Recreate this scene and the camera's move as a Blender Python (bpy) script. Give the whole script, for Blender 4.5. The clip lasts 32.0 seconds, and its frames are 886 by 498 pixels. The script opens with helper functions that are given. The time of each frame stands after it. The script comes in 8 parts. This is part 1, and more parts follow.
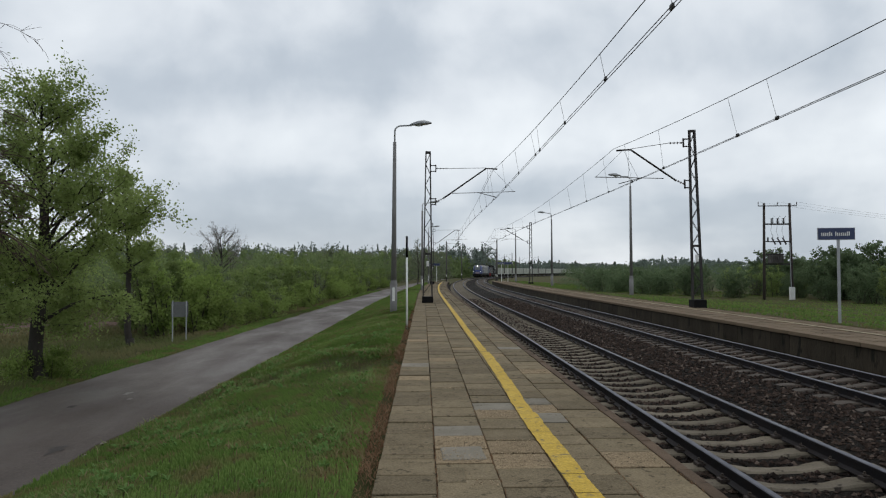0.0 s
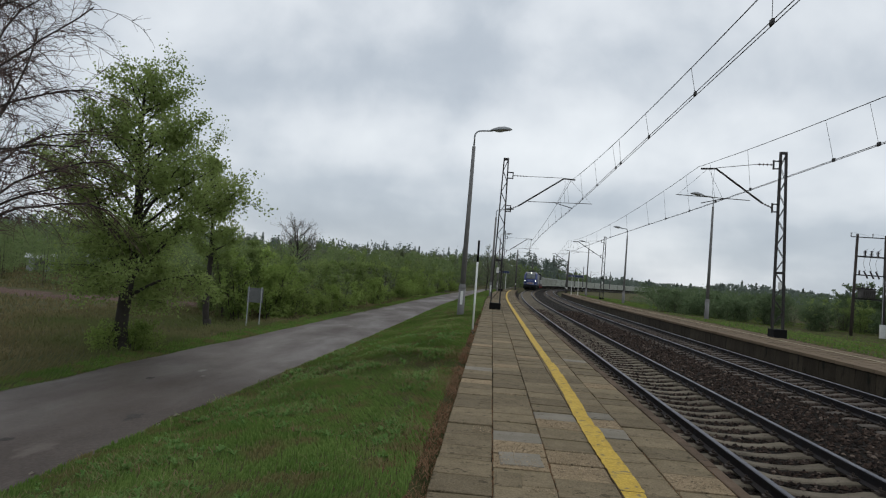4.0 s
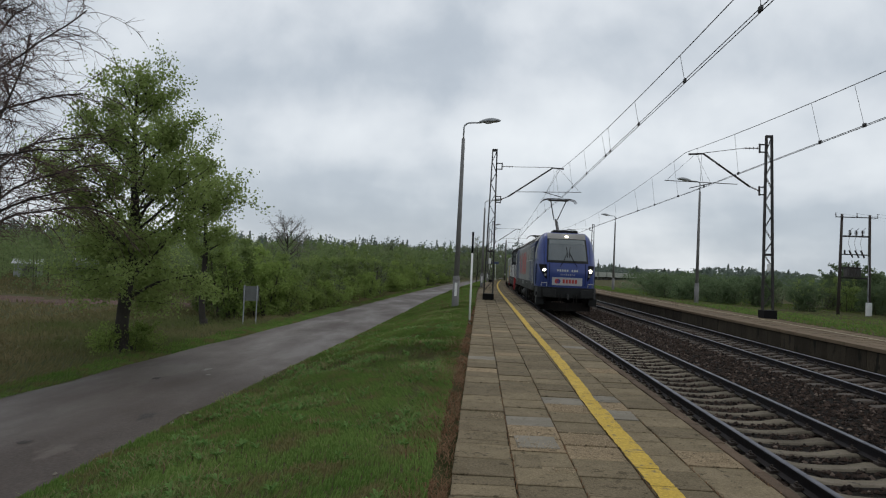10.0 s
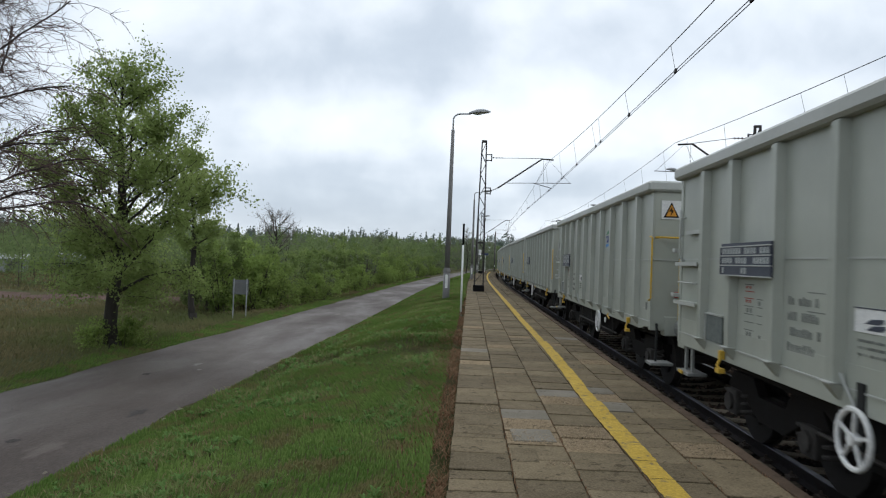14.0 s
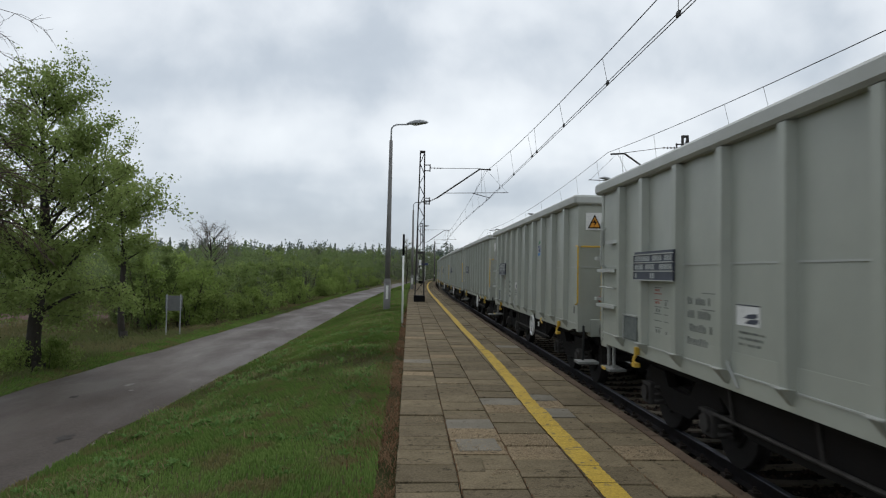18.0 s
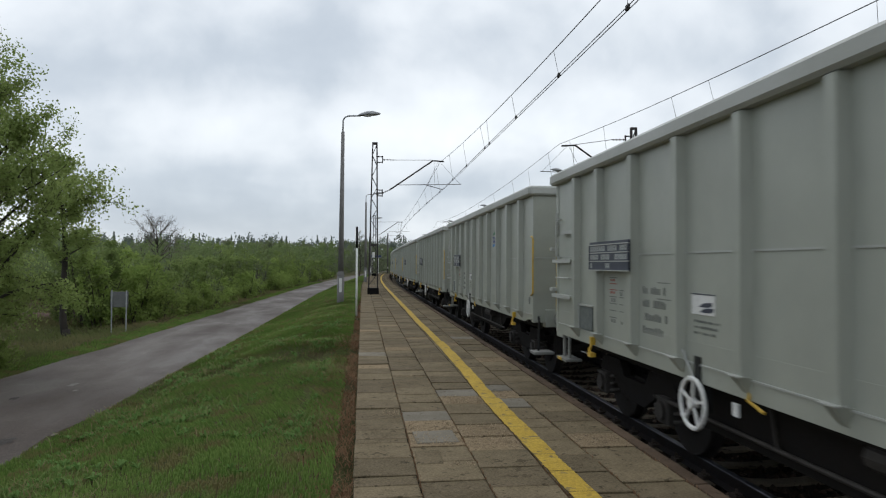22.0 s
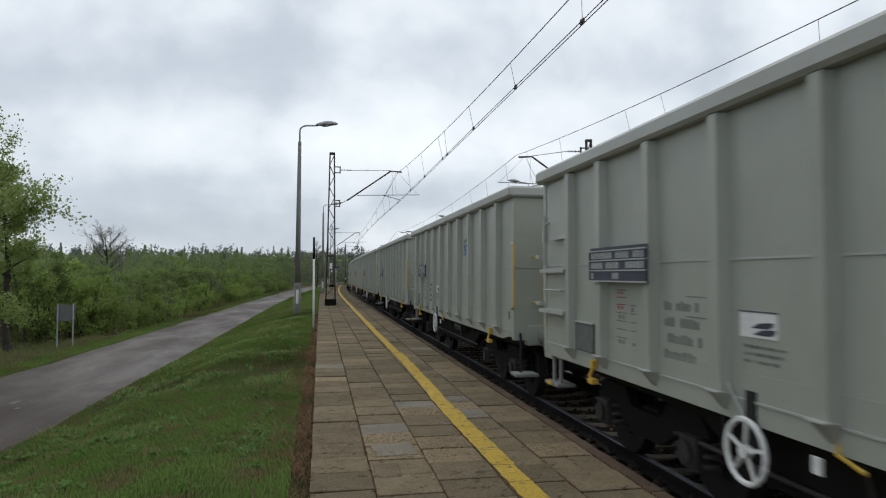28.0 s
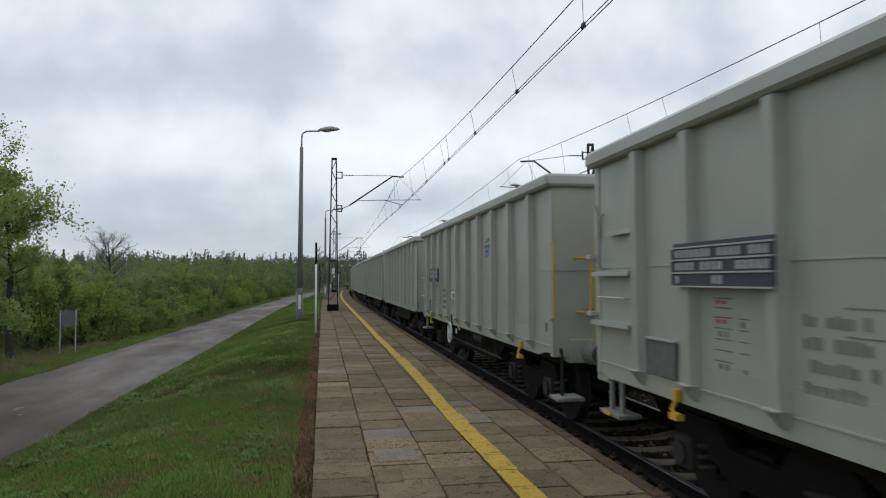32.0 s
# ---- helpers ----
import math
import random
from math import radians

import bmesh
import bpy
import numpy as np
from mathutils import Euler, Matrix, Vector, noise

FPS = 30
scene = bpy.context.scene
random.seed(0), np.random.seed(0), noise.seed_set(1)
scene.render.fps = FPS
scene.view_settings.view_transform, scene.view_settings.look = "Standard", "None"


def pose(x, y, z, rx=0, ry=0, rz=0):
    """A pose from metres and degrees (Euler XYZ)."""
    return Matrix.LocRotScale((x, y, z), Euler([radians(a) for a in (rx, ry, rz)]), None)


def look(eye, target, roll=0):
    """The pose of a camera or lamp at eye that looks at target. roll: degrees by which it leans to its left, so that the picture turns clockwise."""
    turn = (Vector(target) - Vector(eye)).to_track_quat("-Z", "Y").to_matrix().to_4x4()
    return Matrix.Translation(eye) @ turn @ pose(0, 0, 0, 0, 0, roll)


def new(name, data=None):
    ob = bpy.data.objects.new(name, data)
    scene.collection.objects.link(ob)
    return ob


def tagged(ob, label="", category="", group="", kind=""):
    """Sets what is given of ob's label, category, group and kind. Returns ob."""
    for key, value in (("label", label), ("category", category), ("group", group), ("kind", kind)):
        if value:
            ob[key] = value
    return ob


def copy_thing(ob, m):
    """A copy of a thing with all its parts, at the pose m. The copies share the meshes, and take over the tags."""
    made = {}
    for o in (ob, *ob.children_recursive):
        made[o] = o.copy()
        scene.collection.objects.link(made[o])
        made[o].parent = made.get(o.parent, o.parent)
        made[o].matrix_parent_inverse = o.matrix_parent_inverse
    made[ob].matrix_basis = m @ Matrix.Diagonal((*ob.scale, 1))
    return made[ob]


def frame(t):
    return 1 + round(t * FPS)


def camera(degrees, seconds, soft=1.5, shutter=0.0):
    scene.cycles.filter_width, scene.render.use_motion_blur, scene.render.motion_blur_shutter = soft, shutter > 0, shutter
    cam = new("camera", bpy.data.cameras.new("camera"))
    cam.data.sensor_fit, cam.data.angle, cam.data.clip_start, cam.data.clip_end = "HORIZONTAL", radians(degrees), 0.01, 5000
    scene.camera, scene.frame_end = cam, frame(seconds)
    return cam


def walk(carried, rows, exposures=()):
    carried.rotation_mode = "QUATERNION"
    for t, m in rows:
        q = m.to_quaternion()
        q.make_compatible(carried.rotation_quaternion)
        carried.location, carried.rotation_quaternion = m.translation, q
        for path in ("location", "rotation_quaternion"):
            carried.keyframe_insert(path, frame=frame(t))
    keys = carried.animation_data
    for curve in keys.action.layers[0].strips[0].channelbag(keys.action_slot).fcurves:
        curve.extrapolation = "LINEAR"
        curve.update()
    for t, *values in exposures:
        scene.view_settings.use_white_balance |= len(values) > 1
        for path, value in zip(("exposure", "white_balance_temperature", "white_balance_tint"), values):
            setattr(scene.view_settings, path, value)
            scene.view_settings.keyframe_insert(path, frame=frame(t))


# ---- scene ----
# The camera: a hand-held stand on the platform, turning with the train
cam = camera(66.18, 32.0, soft=1.15, shutter=0.1)
PATH = [
    (0, 0.229, 0.160, 1.711, 91.90, 0.15, -1.67),
    (0.5, 0.243, 0.140, 1.715, 92.13, 0.33, -1.69),
    (1, 0.250, 0.121, 1.677, 92.56, -2.10, 0.43),
    (1.5, 0.248, 0.126, 1.666, 92.43, -3.28, 2.90),
    (2, 0.242, 0.137, 1.673, 92.27, -4.13, 4.15),
    (2.5, 0.246, 0.137, 1.671, 92.12, -4.16, 4.83),
    (4.5, 0.204, 0.125, 1.671, 92.17, -4.48, 3.90),
    (5, 0.204, 0.126, 1.674, 92.13, -4.57, 3.80),
    (5.5, 0.200, 0.125, 1.672, 92.19, -4.47, 3.84),
    (6, 0.134, 0.105, 1.645, 91.75, -4.15, 4.04),
    (6.5, 0.033, 0.075, 1.675, 90.01, -2.73, 3.32),
    (7, 0.022, 0.021, 1.679, 91.57, -2.71, 1.79),
    (7.5, 0.012, -0.026, 1.675, 91.95, -2.62, 1.65),
    (8, 0.006, -0.059, 1.671, 92.24, -2.68, 1.69),
    (8.5, -0.001, -0.056, 1.669, 92.38, -2.70, 2.04),
    (9, 0.000, 0.000, 1.658, 92.43, -2.74, 2.41),
    (9.5, 0.001, -0.050, 1.660, 92.45, -2.58, 2.76),
    (10, -0.010, -0.055, 1.643, 91.60, -2.51, 3.16),
    (10.5, -0.050, -0.019, 1.645, 90.28, -1.17, 3.34),
    (11, -0.074, -0.005, 1.642, 89.68, -0.54, 3.83),
    (11.5, -0.074, -0.001, 1.642, 89.22, 0.13, 4.45),
    (12, -0.077, 0.007, 1.642, 88.92, 0.04, 5.62),
    (12.5, -0.081, 0.006, 1.647, 88.78, -0.54, 6.19),
    (13, -0.083, 0.012, 1.651, 89.51, -1.18, 5.50),
    (13.5, -0.075, 0.015, 1.654, 90.34, -1.22, 4.86),
    (14, -0.064, 0.008, 1.656, 90.93, -2.08, 2.26),
    (14.5, -0.065, 0.007, 1.667, 91.58, -1.95, 0.42),
    (16.5, -0.071, 0.002, 1.667, 92.43, -2.56, -2.25),
    (17, -0.071, 0.006, 1.668, 92.62, -2.07, -2.71),
    (17.5, -0.072, 0.017, 1.663, 92.44, -1.50, -2.59),
    (18, -0.089, 0.023, 1.663, 91.92, -0.95, -2.81),
    (18.5, -0.093, 0.024, 1.665, 91.64, -0.40, -3.08),
    (19, -0.099, 0.034, 1.668, 91.54, -0.45, -3.42),
    (19.5, -0.094, 0.040, 1.667, 91.63, -0.12, -3.83),
    (20, -0.085, 0.040, 1.667, 91.70, 0.22, -4.30),
    (20.5, -0.090, 0.045, 1.659, 91.62, 0.11, -4.96),
    (21, -0.089, 0.046, 1.655, 91.53, 0.07, -5.56),
    (21.5, -0.092, 0.038, 1.662, 91.41, -0.16, -6.15),
    (22, -0.110, 0.050, 1.668, 91.27, -0.30, -6.74),
    (22.5, -0.115, 0.062, 1.666, 91.09, -0.86, -7.23),
    (23, -0.111, 0.068, 1.672, 91.14, -1.16, -7.90),
    (23.5, -0.109, 0.068, 1.674, 91.26, -0.43, -8.43),
    (24, -0.111, 0.067, 1.672, 91.41, -0.27, -8.97),
    (24.5, -0.104, 0.071, 1.673, 91.59, -0.08, -9.34),
    (25, -0.110, 0.082, 1.673, 91.83, -0.12, -9.69),
    (25.5, -0.103, 0.087, 1.669, 92.00, -0.10, -9.89),
    (27.5, -0.097, 0.079, 1.672, 92.04, 0.15, -10.20),
    (28, -0.104, 0.077, 1.668, 92.17, -0.03, -10.25),
    (28.5, -0.103, 0.077, 1.675, 92.19, -0.39, -10.20),
    (29, -0.110, 0.079, 1.675, 92.11, -0.45, -10.16),
    (29.5, -0.109, 0.083, 1.669, 92.04, -0.29, -10.11),
    (30, -0.101, 0.070, 1.677, 92.12, 0.27, -10.06),
    (30.5, -0.105, 0.061, 1.676, 92.39, 0.37, -10.10),
    (31, -0.113, 0.063, 1.678, 92.62, 0.27, -10.14),
    (31.5, -0.103, 0.076, 1.671, 92.75, 0.23, -10.11),
    (32, -0.099, 0.089, 1.664, 92.58, 0.20, -10.05),
]
EXPOSURES = [(0, 0.03, 6500, 10), (1, -0.08, 6500, 10), (2.5, -0.03, 6500, 10), (9, -0.04, 6500, 10), (10, -0.05, 6500, 10), (11, 0.25, 6550, 10), (12, 0.52, 6500, 10), (13.2, 0.58, 6350, 10), (14.2, 0.3, 6350, 10), (17, 0.12, 6500, 10), (23, 0.22, 6500, 10), (32, 0.15, 6500, 10)]
walk(cam, [(t, pose(x, y, z, rx, ry, rz)) for t, x, y, z, rx, ry, rz in PATH], EXPOSURES)

# World: a broken overcast, thin cloud over a pale sky
world = bpy.data.worlds.new("overcast")
scene.world = world
world.use_nodes = True
wn, wl = world.node_tree.nodes, world.node_tree.links
wn.clear()
SUN_EL, SUN_AZ = radians(48), radians(-20)
sky = wn.new("ShaderNodeTexSky")
sky.sky_type = "NISHITA"
sky.sun_disc = False
sky.sun_elevation, sky.sun_rotation = SUN_EL, SUN_AZ
geo = wn.new("ShaderNodeTexCoord")
sep = wn.new("ShaderNodeSeparateXYZ")
wl.new(geo.outputs["Generated"], sep.inputs[0])


def wmath(op, a, b=None, c=None):
    n = wn.new("ShaderNodeMath")
    n.operation = op
    for i, v in enumerate((a, b, c)):
        if v is None:
            continue
        if isinstance(v, (int, float)):
            n.inputs[i].default_value = v
        else:
            wl.new(v, n.inputs[i])
    return n.outputs[0]


lift = wmath("ADD", wmath("MAXIMUM", sep.outputs[2], 0.0), 0.30)
comb = wn.new("ShaderNodeCombineXYZ")
wl.new(wmath("DIVIDE", sep.outputs[0], lift), comb.inputs[0])
wl.new(wmath("DIVIDE", sep.outputs[1], lift), comb.inputs[1])
comb.inputs[2].default_value = 0.0


def cloud_noise(scale, detail, rough, seed, flat=True):
    mp = wn.new("ShaderNodeMapping")
    mp.inputs["Location"].default_value = (seed, seed * 0.7, seed * 1.3)
    wl.new(comb.outputs[0] if flat else geo.outputs["Generated"], mp.inputs[0])
    n = wn.new("ShaderNodeTexNoise")
    n.inputs["Scale"].default_value = scale
    n.inputs["Detail"].default_value = detail
    n.inputs["Roughness"].default_value = rough
    n.inputs["Distortion"].default_value = 0.15
    wl.new(mp.outputs[0], n.inputs["Vector"])
    return n.outputs[0]


big = cloud_noise(1.15, 4.0, 0.45, 3.1)
fine = cloud_noise(7.0, 5.0, 0.5, 8.4, False)
mass = wmath("ADD", wmath("MULTIPLY", big, 0.75), wmath("MULTIPLY_ADD", fine, 0.38, -0.058))
mass = wmath("ADD", mass, wmath("MULTIPLY", sep.outputs[0], 0.11))
low_sky = wmath("MAXIMUM", wmath("SUBTRACT", 0.24, sep.outputs[2]), 0.0)
mass = wmath("SUBTRACT", mass, wmath("MULTIPLY", low_sky, 0.42))
ramp = wn.new("ShaderNodeValToRGB")
for e, (p, c) in zip((ramp.color_ramp.elements[0], ramp.color_ramp.elements[1]), ((0.27, (0.38, 0.435, 0.50, 1)), (0.68, (0.86, 0.90, 0.925, 1)))):
    e.position, e.color = p, c
dim = ramp.color_ramp.elements.new(0.385)
dim.color = (0.475, 0.53, 0.59, 1)
mid = ramp.color_ramp.elements.new(0.50)
mid.color = (0.66, 0.705, 0.75, 1)
wl.new(mass, ramp.inputs[0])
cloud_bg = wn.new("ShaderNodeBackground")
wl.new(ramp.outputs[0], cloud_bg.inputs[0])
cloud_bg.inputs[1].default_value = 1.12
sky_bg = wn.new("ShaderNodeBackground")
wl.new(sky.outputs[0], sky_bg.inputs[0])
sky_bg.inputs[1].default_value = 0.08
mixer = wn.new("ShaderNodeMixShader")
mixer.inputs[0].default_value = 0.92
wl.new(sky_bg.outputs[0], mixer.inputs[1])
wl.new(cloud_bg.outputs[0], mixer.inputs[2])
wout = wn.new("ShaderNodeOutputWorld")
wl.new(mixer.outputs[0], wout.inputs[0])

sun = new("sun", bpy.data.lights.new("sun", "SUN"))
sun.data.energy, sun.data.angle, sun.data.color = 0.5, radians(25), (1.0, 0.97, 0.93)
sun.matrix_basis = look((0, 0, 50), (-50 * math.sin(SUN_AZ) / math.tan(SUN_EL), -50 * math.cos(SUN_AZ) / math.tan(SUN_EL), 0))


# ---- materials ----
MATS = {}


def mat(name, a, b=None, rough=0.8, scale=3.0, fine=40.0, bump=0.3, metal=0.0, vary=0.0, island=0.0, c=None, spot=0.0, depth=0.01,
        rough_to=None, coord="Object", emit=0.0, spec=0.5, stretch=None, speck=0.35, pale=None):
    """Two-scale procedural surface: colours a and b mixed by broad noise, c by spots, fine grain in the bump."""
    if name in MATS:
        return MATS[name]
    m = bpy.data.materials.new(name)
    m.use_nodes = True
    n, l = m.node_tree.nodes, m.node_tree.links
    bsdf = n["Principled BSDF"]
    b = b or tuple(v * 0.75 for v in a)
    tc = n.new("ShaderNodeTexCoord")
    vec = tc.outputs[coord]
    if stretch:
        mp = n.new("ShaderNodeMapping")
        mp.inputs["Scale"].default_value = stretch
        l.new(vec, mp.inputs[0])
        vec = mp.outputs[0]

    if vary:
        shift = n.new("ShaderNodeVectorMath")
        shift.operation = "MULTIPLY_ADD"
        l.new(n.new("ShaderNodeObjectInfo").outputs["Random"], shift.inputs[0])
        shift.inputs[1].default_value = (61.0, 37.0, 23.0)
        l.new(vec, shift.inputs[2])
        vec = shift.outputs[0]

    def tex(sc, det=4.0):
        t = n.new("ShaderNodeTexNoise")
        t.inputs["Scale"].default_value = sc
        t.inputs["Detail"].default_value = det
        t.inputs["Roughness"].default_value = 0.6
        l.new(vec, t.inputs["Vector"])
        return t.outputs[0]

    def span(v, lo, hi):
        r = n.new("ShaderNodeMapRange")
        r.inputs["From Min"].default_value, r.inputs["From Max"].default_value = lo, hi
        l.new(v, r.inputs[0])
        return r.outputs[0]

    def blend(f, x, y, mode="MIX"):
        mx = n.new("ShaderNodeMix")
        mx.data_type, mx.blend_type = "RGBA", mode
        for sock, v in ((mx.inputs[0], f), (mx.inputs[6], x), (mx.inputs[7], y)):
            if isinstance(v, (int, float)):
                sock.default_value = v
            elif isinstance(v, tuple):
                sock.default_value = (*v, 1)
            else:
                l.new(v, sock)
        return mx.outputs[2]

    broad, grain = tex(scale), tex(fine, 3.0)
    col = blend(span(broad, 0.35, 0.65), a, b)
    col = blend(speck, col, blend(span(grain, 0.3, 0.7), tuple(v * 0.6 for v in a), tuple(min(1, v * 1.35) for v in a)), "MIX")
    if c is not None:
        col = blend(span(tex(scale * 2.7), 0.68 - spot, 0.76 - spot), col, c)
    if vary or island:
        if vary:
            src = n.new("ShaderNodeObjectInfo").outputs["Random"]
        else:
            src = n.new("ShaderNodeNewGeometry").outputs["Random Per Island"]
        amount = vary or island
        r = n.new("ShaderNodeMapRange")
        r.inputs["To Min"].default_value, r.inputs["To Max"].default_value = 1 - amount, 1 + amount * 0.8
        l.new(src, r.inputs[0])
        g = n.new("ShaderNodeCombineColor")
        for i in range(3):
            l.new(r.outputs[0], g.inputs[i])
        col = blend(1.0, col, g.outputs[0], "MULTIPLY")
        if pale:
            col = blend(span(src, 0.90, 0.99), col, pale)
    l.new(col, bsdf.inputs["Base Color"])
    bsdf.inputs["Metallic"].default_value = metal
    bsdf.inputs["Specular IOR Level"].default_value = spec
    if rough_to is None:
        rough_to = min(1.0, rough + 0.12)
    rr = n.new("ShaderNodeMapRange")
    rr.inputs["From Min"].default_value, rr.inputs["From Max"].default_value = 0.35, 0.65
    rr.inputs["To Min"].default_value, rr.inputs["To Max"].default_value = rough, rough_to
    l.new(broad, rr.inputs[0])
    l.new(rr.outputs[0], bsdf.inputs["Roughness"])
    if bump:
        bp = n.new("ShaderNodeBump")
        bp.inputs["Strength"].default_value = bump
        bp.inputs["Distance"].default_value = depth
        l.new(grain, bp.inputs["Height"])
        l.new(bp.outputs[0], bsdf.inputs["Normal"])
    if emit:
        bsdf.inputs["Emission Color"].default_value = (*a, 1)
        bsdf.inputs["Emission Strength"].default_value = emit
    MATS[name] = m
    return m


def glass(name, tint, rough=0.05):
    m = mat(name, tint, tint, rough=rough, rough_to=rough + 0.05, bump=0.0, spec=0.9)
    return m


def leaf_mat(name, a, b, glow=0.35, patch=None, pscale=0.9, plow=0.53, tone=0.0):
    """Leaves: each island its own green, part of the light passing through."""
    if name in MATS:
        return MATS[name]
    m = bpy.data.materials.new(name)
    m.use_nodes = True
    n, l = m.node_tree.nodes, m.node_tree.links
    n.remove(n["Principled BSDF"])
    isl = n.new("ShaderNodeNewGeometry").outputs["Random Per Island"]
    tc = n.new("ShaderNodeTexCoord")
    t = n.new("ShaderNodeTexNoise")
    t.inputs["Scale"].default_value = 0.6
    l.new(tc.outputs["Object"], t.inputs["Vector"])
    ad = n.new("ShaderNodeMath")
    ad.operation = "MULTIPLY_ADD"
    l.new(isl, ad.inputs[0])
    ad.inputs[1].default_value = 0.6
    mr = n.new("ShaderNodeMapRange")
    mr.inputs["From Min"].default_value, mr.inputs["From Max"].default_value = 0.35, 0.65
    mr.inputs["To Max"].default_value = 0.4
    l.new(t.outputs[0], mr.inputs[0])
    l.new(mr.outputs[0], ad.inputs[2])
    mx = n.new("ShaderNodeMix")
    mx.data_type = "RGBA"
    mx.inputs[6].default_value, mx.inputs[7].default_value = (*a, 1), (*b, 1)
    l.new(ad.outputs[0], mx.inputs[0])
    colour = mx.outputs[2]
    if patch:
        t2 = n.new("ShaderNodeTexNoise")
        t2.inputs["Scale"].default_value, t2.inputs["Detail"].default_value = pscale, 4.0
        l.new(tc.outputs["Object"], t2.inputs["Vector"])
        m2 = n.new("ShaderNodeMapRange")
        m2.inputs["From Min"].default_value, m2.inputs["From Max"].default_value = plow, plow + 0.13
        m2.inputs["To Max"].default_value = 0.8
        l.new(t2.outputs[0], m2.inputs[0])
        mx2 = n.new("ShaderNodeMix")
        mx2.data_type = "RGBA"
        mx2.inputs[7].default_value = (*patch, 1)
        l.new(m2.outputs[0], mx2.inputs[0])
        l.new(colour, mx2.inputs[6])
        colour = mx2.outputs[2]
    if tone:
        tn = n.new("ShaderNodeMapRange")
        tn.inputs["To Min"].default_value, tn.inputs["To Max"].default_value = 1 - tone, 1 + tone
        l.new(n.new("ShaderNodeObjectInfo").outputs["Random"], tn.inputs[0])
        mx3 = n.new("ShaderNodeVectorMath")
        mx3.operation = "SCALE"
        l.new(colour, mx3.inputs[0])
        l.new(tn.outputs[0], mx3.inputs["Scale"])
        colour = mx3.outputs[0]
    d = n.new("ShaderNodeBsdfDiffuse")
    tr = n.new("ShaderNodeBsdfTranslucent")
    sh = n.new("ShaderNodeMixShader")
    sh.inputs[0].default_value = glow
    l.new(colour, d.inputs[0])
    l.new(colour, tr.inputs[0])
    l.new(d.outputs[0], sh.inputs[1])
    l.new(tr.outputs[0], sh.inputs[2])
    l.new(sh.outputs[0], n["Material Output"].inputs[0])
    MATS[name] = m
    return m


# ---- mesh helpers ----
FINE_WORK = {"side_stencil", "board_writing", "stencil", "red_stencil", "side_writing", "frame_writing", "twig_mass", "mark_bars", "branching", "stripe_fade"}


def part(name, bm, material, parent=None, label="", smooth=False):
    me = bpy.data.meshes.new(name)
    bm.normal_update()
    bm.to_mesh(me)
    bm.free()
    for mm in material if isinstance(material, (list, tuple)) else (material,):
        me.materials.append(mm)
    if smooth:
        for p in me.polygons:
            p.use_smooth = True
    ob = new(name, me)
    ob.parent = parent
    if label or name in FINE_WORK:
        tagged(ob, label, kind="stuff" if name in FINE_WORK else "")
    return ob


def again(name, ob, parent, m=None, label=""):
    """Another object on the mesh of ob."""
    o = new(name, ob.data)
    o.parent = parent
    if m is not None:
        o.matrix_basis = m
    if label:
        tagged(o, label)
    return o


def thing(name, label, category, m=None, group="", kind=""):
    ob = new(name)
    ob.empty_display_size = 0.2
    if m is not None:
        ob.matrix_basis = m
    return tagged(ob, label, category, group, kind)


def box(x0, x1, y0, y1, z0, z1, bm=None, bevel=0.0, mi=0):
    b = bm or bmesh.new()
    v = [b.verts.new(p) for p in ((x0, y0, z0), (x1, y0, z0), (x1, y1, z0), (x0, y1, z0), (x0, y0, z1), (x1, y0, z1), (x1, y1, z1), (x0, y1, z1))]
    fs = [b.faces.new([v[i] for i in q]) for q in ((3, 2, 1, 0), (4, 5, 6, 7), (0, 1, 5, 4), (1, 2, 6, 5), (2, 3, 7, 6), (3, 0, 4, 7))]
    for f in fs:
        f.material_index = mi
    if bevel:
        es = list({e for f in fs for e in f.edges})
        bmesh.ops.bevel(b, geom=es, offset=bevel, segments=2, affect="EDGES", profile=0.6)
    return b


def tube(pts, r, n=8, bm=None, r1=None, caps=True):
    """A round bar along a line of points, tapering from r to r1."""
    b = bm or bmesh.new()
    pts = [Vector(p) for p in pts]
    r1 = r if r1 is None else r1
    rings = []
    up = None
    for i, p in enumerate(pts):
        d = (pts[min(i + 1, len(pts) - 1)] - pts[max(i - 1, 0)]).normalized()
        if up is None:
            up = Vector((0, 0, 1)) if abs(d.z) < 0.9 else Vector((1, 0, 0))
        a = d.cross(up).normalized()
        up = a.cross(d).normalized()
        rad = r + (r1 - r) * i / max(1, len(pts) - 1)
        rings.append([b.verts.new(p + (a * math.cos(k * 2 * math.pi / n) + up * math.sin(k * 2 * math.pi / n)) * rad) for k in range(n)])
    for q, w in zip(rings, rings[1:]):
        for k in range(n):
            b.faces.new((q[k], q[(k + 1) % n], w[(k + 1) % n], w[k]))
    if caps:
        b.faces.new(rings[0][::-1])
        b.faces.new(rings[-1])
    return b


